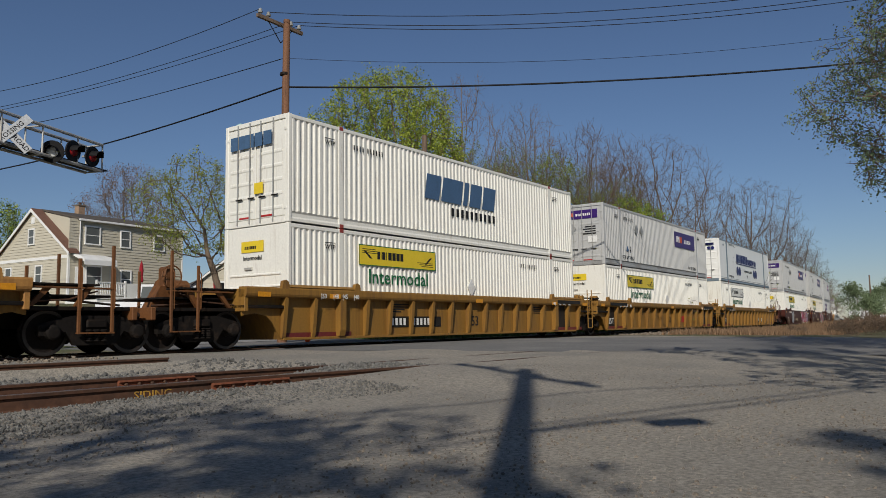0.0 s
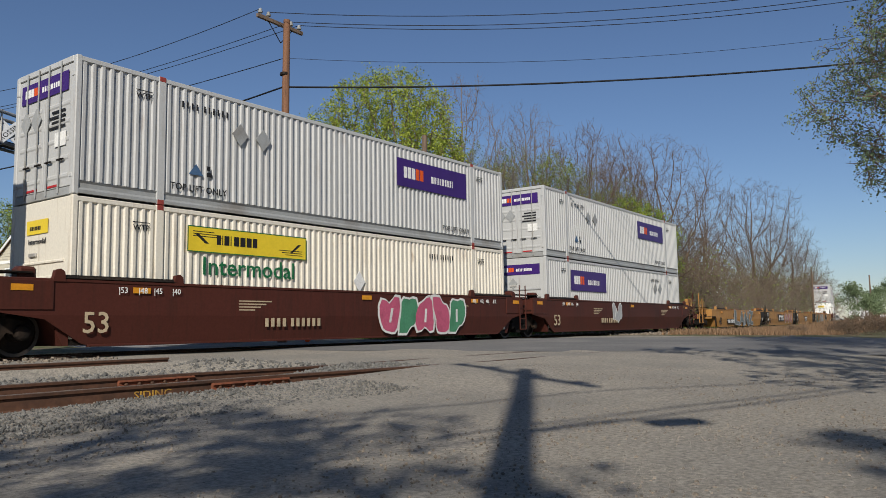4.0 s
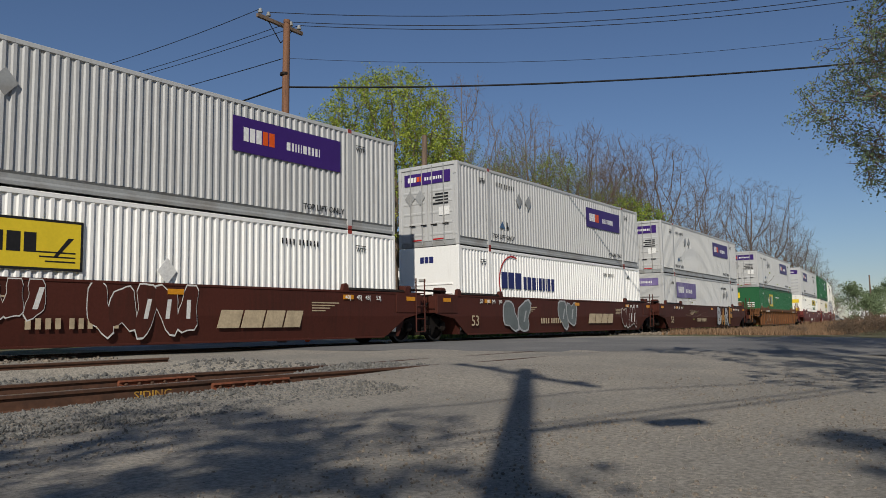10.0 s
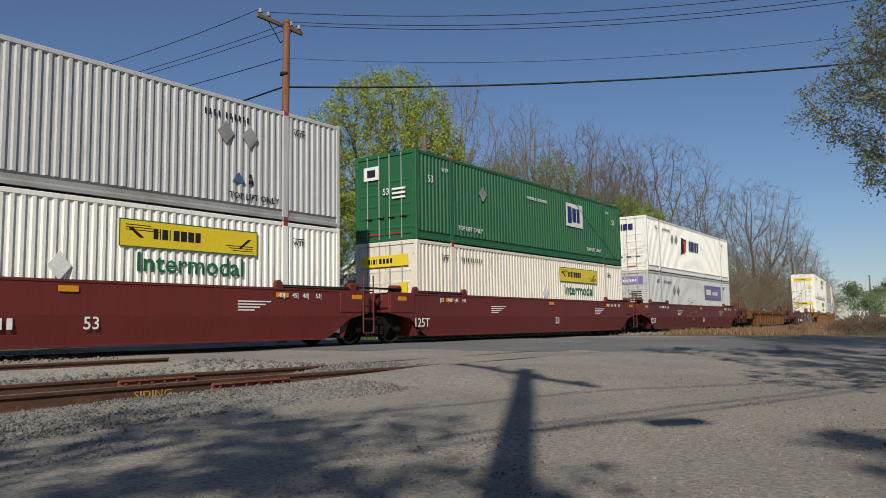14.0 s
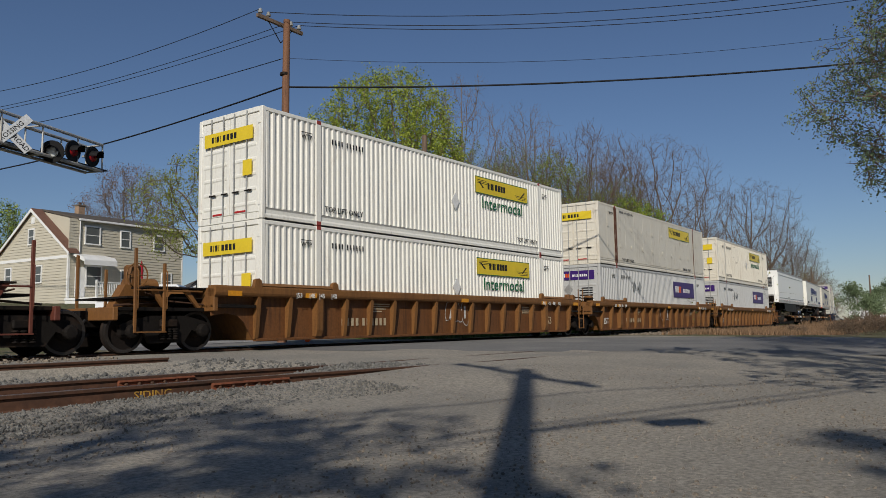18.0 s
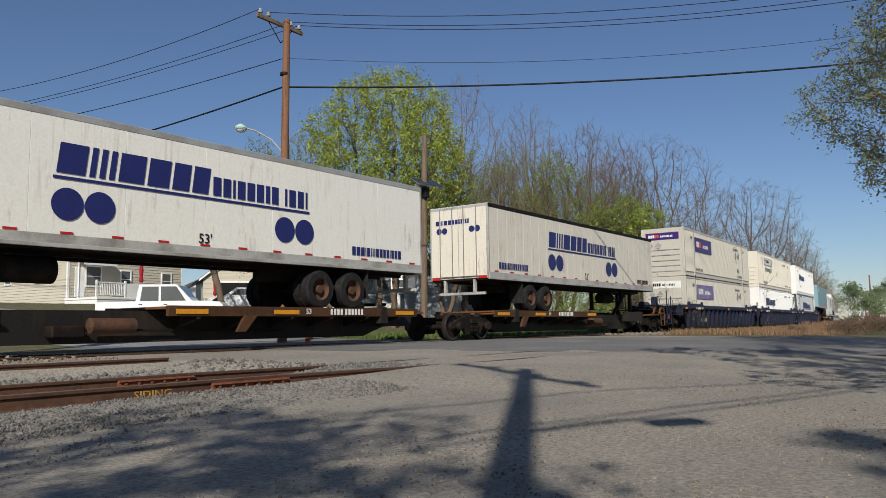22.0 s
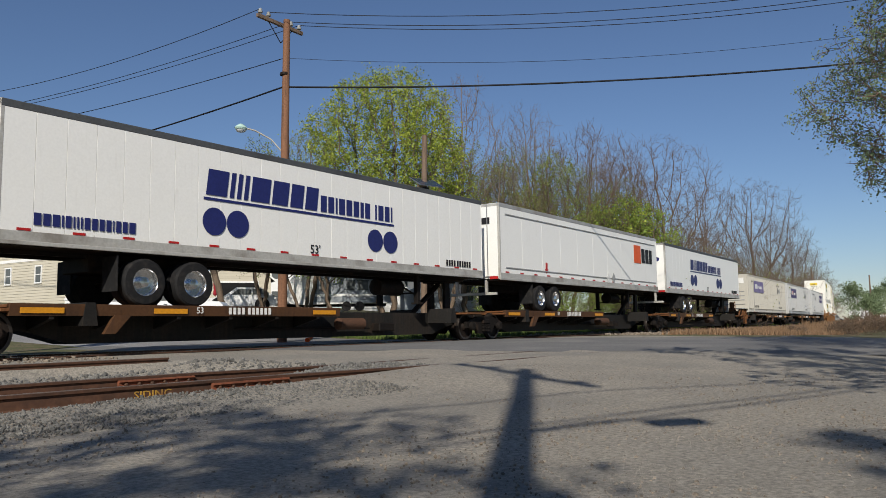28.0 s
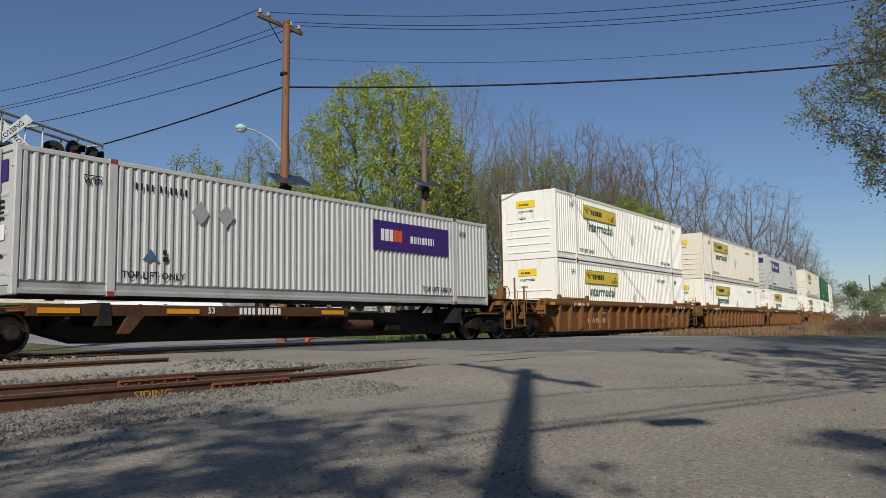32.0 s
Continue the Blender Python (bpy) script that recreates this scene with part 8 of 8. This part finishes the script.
def pup_container(s16, z, low=False):
    ob = plain_box(s16, z, "clean_white", "smooth white refrigerated container with blue-grey posts and navy lettering", True, "grey_band", "plate")
    pup_logo(ob, -3.41, 1.52, 0.60)
    if not low:
        word("Temperature Control", 0.30, "ink", ob, 0.2, SIDE_Y - 0.003, 1.0)
        word("53'", 0.3, "ink", ob, -0.1, SIDE_Y - 0.003, 0.6)
    word("TOP LIFT ONLY", 0.2, "ink", ob, -5.0, SIDE_Y, 0.42)
    word("STACK LIMIT 3 HIGH", 0.17, "ink", ob, -4.7, SIDE_Y, 2.66)
    word("WTP", 0.18, "ink", ob, -7.0, SIDE_Y, 2.5)
    if low:
        word("TARE WEIGHT", 0.15, "ink", ob, -7.15, SIDE_Y, 1.9)
    for k in range(2):
        x = -LEN / 2 - 0.05
        part("disc", Geo().lathe([(0.11, x), (0.11, x - 0.004)], "x", 20, (0, -0.62 - 0.24 * k, 2.25)), "navy", ob)
        part("lettering_bar", Geo().box(x - 0.004, x, -0.95, 0.9, 2.45, 2.6), "navy", ob)
    return ob


pup_container(-300.52, UP)
freight_box(-300.52, LOW, style="white")

art1 = graffiti(-5.5, -4.2, 0.02, 0.98, ("spray_silver",), "spray_black", 4, 2)
art2 = sprayed_word("MUGS", 1.2, 6.1, 0.03, 0.97, ("spray_pink", "spray_red", "spray_pink", "spray_mauve"), "spray_white")
art3 = graffiti(1.0, 5.2, 0.02, 0.95, ("spray_pink", "spray_green", "spray_pink"), "spray_white", 8, 5)
art4 = graffiti(-2.0, -0.9, 0.3, 0.9, ("spray_silver",), "spray_white", 9, 2)
for k, (s, art) in enumerate(((-277.02, (art1, art2)), (-257.57, (art3,)), (-238.17, (art4,)))):
    well_car("smooth", "maroon_car", LEN, s, k == 0, k == 2, BNS, marks=car_marks("53", "pale_ink", 0.6, -7.6, -3.4, None, "", art=art))
parcel_box(-277.02, UP)
freight_box(-277.02, LOW)
parcel_box(-257.57, UP)
freight_box(-257.57, LOW, paint="old_white")
parcel_box(-238.17, UP)
parcel_box(-238.17, LOW, doors_first=False)

U12 = -131.65
big_art = sprayed_word("LANZ", -2.4, 3.4, 0.03, 0.97, "spray_grey", "spray_silver", 4)
tag_a = graffiti(1.7, 5.9, 0.22, 0.86, ("spray_rose",), "spray_white", 22, 5, 0.27)
tag_b = sprayed_word("AROS", -4.6, -0.9, 0.03, 0.97, ("spray_teal", "spray_teal", "spray_gold", "spray_teal"), "spray_black", 3)
tag_c = sprayed_word("WHOER", 0.4, 5.0, 0.1, 0.96, "spray_silver", "spray_grey", 2)
tag_d = graffiti(-2.6, 1.1, 0.05, 0.95, ("tan_car",), "spray_white", 25, 4)
for k, (st, sl, art, plate_x) in enumerate(((-83.2, 13.6, (big_art,), -4.4), (-67.2, 12.2, (tag_a, plate_logo(-1.6, 2.9, 0.26, 0.80)), None), (-51.4, 12.2, (plate_logo(-0.9, 2.3, 0.22, 0.72),), None), (-35.8, 12.2, (tag_b, tag_c), None), (-19.2, 12.2, (tag_d,), 1.4))):
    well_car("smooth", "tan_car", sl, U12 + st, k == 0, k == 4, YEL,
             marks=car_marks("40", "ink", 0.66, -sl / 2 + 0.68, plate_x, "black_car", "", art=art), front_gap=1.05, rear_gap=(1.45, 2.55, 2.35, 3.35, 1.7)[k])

blob = ("spray_grey", "spray_grey")
for k, (s, art) in enumerate(((U12, (graffiti(-6.9, -5.4, 0.3, 0.75, ("spray_silver",), "spray_white", 31, 3), graffiti(-4.0, -2.4, 0.45, 0.98, ("maroon_car",), "spray_white", 32, 4), graffiti(-1.6, 1.0, 0.2, 0.95, ("maroon_car",), "spray_white", 33, 5))),
                              (-112.19, (graffiti(-5.6, -3.6, 0.1, 0.85, blob, "spray_silver", 34, 2), graffiti(-1.3, 0.3, 0.15, 0.95, blob, "spray_silver", 35, 2), graffiti(5.2, 6.9, 0.1, 0.8, ("maroon_car",), "spray_white", 36, 4))),
                              (-92.46, (sprayed_word("BARF", 1.6, 5.4, 0.02, 0.98, ("spray_silver", "spray_gold", "spray_silver", "spray_gold"), "spray_black", 6),)))):
    well_car("smooth", "maroon_car", LEN, s, k == 0, k == 2, BNS, marks=car_marks("53", "pale_ink", 0.5, -7.4, -2.9, None, "", art=art, logo=(1.5, "pale_ink", (1.5, 1.5, 1.4, 1.3), 0.42)))
parcel_box(U12, UP)
ob = freight_box(U12, LOW, logo_x=-5.37, logo_z=1.34, logo_h=1.0, logo_w=3.75, word_below=False, paint="clean_white", frame=True)


def arc_box(s16, z):
    ob = plain_box(s16, z, "clean_white", "bright white ribbed container with navy lettering and a red arc", False)
    ring(ob, -4.55, 1.75, 0.95, "red_ink", 70, 290)
    blocks((0.7, 0.7, 0.75), -5.35, 1.5, 0.60, "navy", ob, 0.12)
    blocks((0.5, 0.6, 0.6, 0.18, 0.5, 0.36, 0.18, 0.5, 0.5), -3.75, 1.5, 0.48, "navy", ob, 0.16)
    x = -LEN / 2 + 0.01
    end_blocks((0.75, 0.75, 0.8), 0.35, 2.33, 0.22, "navy", ob, 0.15, x)
    box_marks(ob, "ink", False, None, False, False)
    return ob


parcel_box(-112.19, UP)
arc_box(-112.19, LOW)
parcel_box(-92.46, UP)
parcel_box(-92.46, LOW, doors_first=False, logo="faded")

well_car("ribbed", "brown_car", LEN, -68.95, True, True, BRN, chord="brown_car", marks=car_marks("53", "pale_ink", 0.4, 5.55, -5.6, None, logo=(2.8, "pale_ink", (0.9, 0.9, 0.9), 0.32), art=(graffiti(-1.2, 1.8, 0.3, 0.7, ("brown_car",), "spray_teal", 41, 4),)))
parcel_box(-68.95, UP)


def green_box(s16, z, doors_first, logo_x, yellow):
    ob = plain_box(s16, z, "green", "dark green ribbed container with a square logo panel", doors_first)
    plate("logo_panel", logo_x, logo_x + 1.58, 1.42, 2.42, "yellow_sign" if yellow else "white_ink", ob)
    y = SIDE_Y - 0.004
    x = blocks((0.52,), logo_x + 0.14, 1.56, 0.72, "navy" if not yellow else "ink", ob, 0.10, y=y)
    blocks((0.56, 0.46), x, 1.62, 0.62, "navy" if not yellow else "sky_blue", ob, 0.10, y=y)
    for x in (-7.3, 7.2):
        word("53", 0.34, "white_ink", ob, x, SIDE_Y, 1.47 if not doors_first else 2.0)
    for x in (-6.5, 6.5):
        word("WTP", 0.18, "white_ink", ob, x, SIDE_Y, 2.4)
    word("WARNING HIGH CUBE", 0.16, "white_ink", ob, -0.2, SIDE_Y, 2.2)
    if doors_first:
        word("TOP LIFT ONLY", 0.22, "white_ink", ob, -5.0, SIDE_Y, 0.55)
        word("TOP LIFT ONLY", 0.22, "white_ink", ob, 5.0, SIDE_Y, 0.55)
    x = -LEN / 2 - (0.045 if doors_first else 0.0)
    part("logo_panel", Geo().box(x - 0.004, x, 0.2, 0.85, 2.05, 2.5), "yellow_sign" if yellow else "white_ink", ob)
    part("lettering_bar", Geo().box(x - 0.008, x - 0.004, 0.35, 0.7, 2.15, 2.4), "ink", ob)
    word("53", 0.3, "white_ink", ob, x - 0.004, -0.1 if doors_first else 0.3, 1.6 if doors_first else 0.75, end=True)
    g = Geo()
    for k in range(3):
        g.box(x - 0.004, x, -0.9, -0.35, 1.35 + 0.14 * k, 1.42 + 0.14 * k)
    part("notice", g, "white_ink", ob)
    cx = -4.2
    part("placard", Geo().prism([(cx - 0.26, 1.9), (cx, 1.62), (cx + 0.26, 1.9), (cx, 2.18)], SIDE_Y - 0.015, SIDE_Y - 0.002), "white_ink" if not doors_first else "rail_grey", ob)
    return ob


green_box(-68.95, LOW, False, -3.9, True)

for k, s in enumerate((-45.48, -25.92, -6.24)):
    well_car("smooth", "red_car", LEN, s, k == 0, k == 2, RED, marks=car_marks("53", "white_ink", 0.36, 0.9, -2.6 if not k else None, None, "125T" if k else ""))
parcel_box(-45.48, UP, doors_first=False)
freight_box(-45.48, LOW, doors_first=True, logo_x=1.53)
green_box(-25.92, UP, True, 2.32, False)
freight_box(-25.92, LOW, doors_first=True, logo_x=1.53, paint="old_white")
ob = plain_box(-6.24, UP, "white", "white ribbed container with a dark winged logo", True)
part("emblem", Geo().prism([(-2.4, 1.2), (-1.5, 1.4), (-1.3, 2.1), (-2.3, 2.2)], SIDE_Y - 0.004, SIDE_Y), "ink", ob)
part("emblem", Geo().prism([(-1.8, 1.25), (-1.55, 1.4), (-1.35, 2.0), (-1.9, 2.05)], SIDE_Y - 0.008, SIDE_Y - 0.004), "orange_ink", ob)
blocks((0.6, 0.9, 0.2, 0.5, 0.5), -0.9, 1.5, 0.6, "navy", ob, 0.12, 0.15)
end_blocks((0.8, 1.2, 0.3, 0.8, 0.85), 0.75, 2.2, 0.3, "navy", ob, 0.12, -LEN / 2 - 0.045)
box_marks(ob, "ink", True, "rail_grey", False, False)
parcel_box(-6.24, LOW, logo="faded")

U21 = 56.83
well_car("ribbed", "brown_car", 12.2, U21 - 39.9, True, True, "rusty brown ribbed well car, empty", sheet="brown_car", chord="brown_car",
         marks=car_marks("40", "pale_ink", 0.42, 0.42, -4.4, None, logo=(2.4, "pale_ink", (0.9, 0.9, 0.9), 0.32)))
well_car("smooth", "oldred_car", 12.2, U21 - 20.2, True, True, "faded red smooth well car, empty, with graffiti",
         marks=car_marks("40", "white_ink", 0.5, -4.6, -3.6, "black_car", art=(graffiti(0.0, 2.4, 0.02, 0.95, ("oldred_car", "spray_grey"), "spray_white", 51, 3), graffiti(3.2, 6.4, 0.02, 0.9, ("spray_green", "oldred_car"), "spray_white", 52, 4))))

for k, s in enumerate((U21, 76.62, 96.13)):
    well_car("ribbed", "brown_car", LEN, s, k == 0, k == 2, BRN, chord="ochre_car", marks=car_marks("53", "pale_ink", 0.4, 6.58, -5.4, None, "125T" if k else "", art=(graffiti(-0.4, 0.9, 0.3, 0.85, ("brown_car",), "spray_white", 60 + k, 3),) if k < 2 else ()))
freight_box(U21, UP, doors_first=True, logo_x=1.53)
freight_box(U21, LOW, doors_first=True, logo_x=1.53)
ob = plain_box(76.62, UP, "old_white", "dingy smooth-sided white container with rusted lifting posts", True, "old_white", "plate")
for x in (-6.1, 6.1):
    part("rust_band", Geo().box(x - 0.17, x + 0.17 if x < 0 else x - 0.05, SIDE_Y - 0.004, SIDE_Y, 0.12, TALL - 0.1), "rust_patch", ob)
freight_logo(ob, 1.62, 2.0, 3.62, 0.6, "yellow", False)
freight_end(ob, 2.1)
word("TOP LIFT ONLY", 0.22, "ink", ob, -4.6, SIDE_Y, 0.32)
word("TOP LIFT ONLY", 0.2, "ink", ob, 4.6, SIDE_Y, 0.32)
word("STACK TWO HIGH ONLY", 0.16, "ink", ob, -4.6, SIDE_Y, 2.65)
word("WTP", 0.22, "ink", ob, -6.6, SIDE_Y, 2.45)
g = Geo()
for k in range(10):
    for z in (1.0, 1.9):
        g.lathe([(0.11, SIDE_Y), (0.11, SIDE_Y - 0.01)], "y", 12, (-7.0 + k * 1.5, 0, z))
part("patch_discs", g, "old_white", ob)
parcel_box(76.62, LOW)
freight_box(96.13, UP, doors_first=True, logo_x=1.53, paint="old_white")
parcel_box(96.13, LOW)


def pup_trailer(base, s16, label, nose=False):
    ob = trailer(base, label, s16)
    y = SIDE_Y - 0.006
    pup_logo(ob, -3.5, 2.62, 0.62)
    site = (0.6, 0.6, 0.6, 0.14, 0.5, 0.16, 0.16, 0.16, 0.5, 0.5, 0.46, 0.46, 0.12, 0.46, 0.46, 0.6)
    blocks(site, 4.9 if nose else -7.4, 1.52, 0.24, "navy", ob, 0.16, y=y)
    word("53'", 0.32, "ink", ob, 0.0, y, 1.56)
    blocks((0.5,) * 4 + (0.0,) + (0.5,) * 6, -7.4 if nose else 5.9, 1.45, 0.2, "ink", ob, 0.2, y=y)
    if not nose:
        x = -LEN / 2 - 0.035
        end_blocks((0.9, 0.2, 0.2, 0.2, 0.9, 0.8, 0.7, 0.7, 0.4, 0.4, 0.4, 0.4, 0.4), 1.0, 3.2, 0.17, "navy", ob, 0.18, x)
        for yy in (0.85, 0.6, -0.6, -0.85):
            part("disc", Geo().lathe([(0.12, x), (0.12, x - 0.004)], "x", 20, (0, yy, 2.98)), "navy", ob)
    return ob


SPN = "dark grimy spine car with brown deck and amber panels"
reefer_plain = trailer_base("reefer", "clean_white", True, True, 16.0, True, "rail_grey", True, 4.02, True)
reefer_pup = trailer_base("reefer_b", "white", True, True, 1.9, False, "rail_grey")
van_old = trailer_base("van", "old_white", False, False, 0.62, False, "dark_steel")
van = trailer_base("van_b", "clean_white", False, False, 0.62, True, "rail_dark")
van_ribbed = trailer_base("van_c", "clean_white", False, False, 1.62, True, "rail_grey", True, 3.97)
van_blue = trailer_base("van_d", "sky_blue", True, False, 1.22, False, "sky_blue")

for k, (s, hitch) in enumerate(((117.16, 1), (136.45, 1), (156.5, -1))):
    spine_car(s, 19.5, k == 0, k == 2, SPN, hitch=hitch)
trailer(reefer_plain, "plain white refrigerated trailer with grey rub rails", 117.16)
pup_trailer(reefer_pup, 136.45, "scuffed white refrigerated trailer with navy lettering", True)
pup_trailer(van_old, 156.5, "grimy cream dry-van trailer with navy lettering, doors leading")

for k, s in enumerate((178.23, 197.91, 217.59)):
    well_car("ribbed", "blue_car", LEN, s, k == 0, k == 2, BLU, sheet="blue_sheet", chord="blue_car", marks=car_marks("53", "pale_ink", 0.4, 2.47, -5.9 if k != 1 else None, None))
parcel_box(178.23, UP, doors_first=False, old=True)
parcel_box(178.23, LOW, doors_first=False, old=True, logo="faded")
freight_box(197.91, UP, doors_first=False, style="white", paint="old_white")
arc_box(197.91, LOW)
arc_box(217.59, UP)
ob = pup_container(217.59, LOW, True)
NOSE = -LEN / 2
unit = part("cooling_unit", Geo().prism([(NOSE + 0.02, 0.5), (NOSE - 0.62, 0.62), (NOSE - 0.70, 1.2), (NOSE - 0.62, 2.35), (NOSE - 0.35, 2.62), (NOSE + 0.02, 2.62)], -1.0, 1.0), "clean_white", ob)
part("grille", Geo().box(NOSE - 0.76, NOSE - 0.60, -0.92, 0.92, 1.15, 2.45, 0.04), "signal_black", unit)
for k in range(7):
    part("louvre", Geo().box(NOSE - 0.79, NOSE - 0.755, -0.85, 0.85, 1.24 + k * 0.165, 1.34 + k * 0.165, 0.01), "dark_steel", unit)
part("side_louvre", Geo().box(NOSE - 0.58, NOSE - 0.10, -1.012, -0.998, 1.2, 2.4, 0.004), "signal_black", unit)
for sy in (-1.2, 1.2):
    for dx in (0.10, 0.95):
        part("frame_post", Geo().box(NOSE - dx - 0.05, NOSE - dx + 0.05, sy - 0.05, sy + 0.05, 0.0, 2.88, 0.01), "rail_dark", ob)
    for z in (0.1, 2.80):
        part("frame_rail", Geo().box(NOSE - 0.90, NOSE - 0.15, sy - 0.04, sy + 0.04, z - 0.04, z + 0.04, 0.008), "rail_dark", ob)
    for k in range(3):
        za, zb = (0.15, 1.0, 1.9, 2.75)[k:k + 2]
        part("frame_brace", Geo().tube([(NOSE - (0.15 if k % 2 else 0.90), sy, za), (NOSE - (0.90 if k % 2 else 0.15), sy, zb)], 0.025, 6), "rail_dark", ob)
part("frame_tie", Geo().box(NOSE - 1.0, NOSE - 0.90, -1.15, 1.15, 2.76, 2.86, 0.01), "rail_dark", ob)

for k, (s, hitch) in enumerate(((238.67, 1), (256.9, -1), (274.64, -1), (291.95, -1), (309.48, -1))):
    spine_car(s, 17.5, k == 0, k == 4, SPN, hitch=hitch)
ob = trailer(van_blue, "pale blue dry-van trailer with a bare front corner patch", 238.67)
plate("patch", -7.0, -5.6, 3.1, 3.5, "white_ink", ob)
part("front_panel", Geo().box(-LEN / 2 - 0.01, -LEN / 2, -0.9, 0.2, 1.2, 1.75, 0.003), "white_ink", ob)
BOX_Z = 1.475
parcel_box(256.9, BOX_Z)
pup_trailer(van, 274.64, "white dry-van trailer with navy lettering, doors leading")
ob = trailer(van_ribbed, "white dump-style trailer with grey rails and an orange and black logo", 291.95)
y = SIDE_Y - 0.006
plate("logo_panel", 4.85, 5.75, 2.5, 3.4, "orange_ink", ob, y)
blocks((0.62, 0.62, 0.55), 5.85, 2.55, 0.72, "ink", ob, 0.12, y=y)
x = -LEN / 2 - 0.035
part("lettering_bar", Geo().box(x - 0.004, x, -0.9, -0.1, 3.2, 3.45), "ink", ob)
for cx in (1.6, 2.2):
    part("placard", Geo().prism([(cx - 0.22, 1.6), (cx, 1.34), (cx + 0.22, 1.6), (cx, 1.86)], y - 0.01, y), "rail_grey" if cx > 2 else "white_ink", ob)
part("arrow", Geo().prism([(-4.5, 1.5), (-4.35, 1.68), (-4.42, 1.68), (-4.42, 1.95), (-4.58, 1.95), (-4.58, 1.68), (-4.65, 1.68)], y - 0.004, y), "red_ink", ob)
pup_trailer(van, 309.48, "smeared white dry-van trailer with navy lettering, doors leading")

for k, (s, hitch) in enumerate(((328.56, 1), (346.33, 1), (365.23, -1))):
    spine_car(s, 18.3, k == 0, k == 2, "dark spine car with yellow-brown deck edge under a container", hitch=hitch)
parcel_box(328.56, BOX_Z, doors_first=False, old=True, logo="faded")
parcel_box(346.33, BOX_Z, doors_first=False)
parcel_box(365.23, BOX_Z)

for k, s in enumerate((386.67, 407.0, 426.8)):
    well_car("ribbed", "brown_car", LEN, s, k == 0, k == 2, BRN, chord="ochre_car", marks=car_marks("53", "pale_ink", 0.4, 5.55, -5.5, None))
freight_box(386.67, UP)
freight_box(386.67, LOW)
freight_box(407.0, UP, paint="old_white")
freight_box(407.0, LOW)
parcel_box(426.8, UP, doors_first=False)
freight_box(426.8, LOW)
for k, s in enumerate((450.4, 470.0, 489.6)):
    well_car("ribbed", "brown_car", LEN, s, k == 0, k == 2, BRN, chord="ochre_car", marks=car_marks("53", "pale_ink", 0.4, 5.55, -5.5, None))
freight_box(450.4, UP, paint="old_white")
freight_box(450.4, LOW)
green_box(470.0, UP, True, 2.32, False)
freight_box(470.0, LOW)
freight_box(489.6, UP)
freight_box(489.6, LOW)

# the patterns that the loads were copied from are not part of the train
for base in list(CONTAINERS.values()) + [reefer_plain, reefer_pup, van_old, van, van_ribbed, van_blue]:
    for o in [*base.children_recursive, base]:
        bpy.data.objects.remove(o)


def motions():
    """Every car and load runs down the track at the train's pace."""
    for ob, s16, z in MOVERS:
        walk(ob, rows_for(s16, z))


motions()
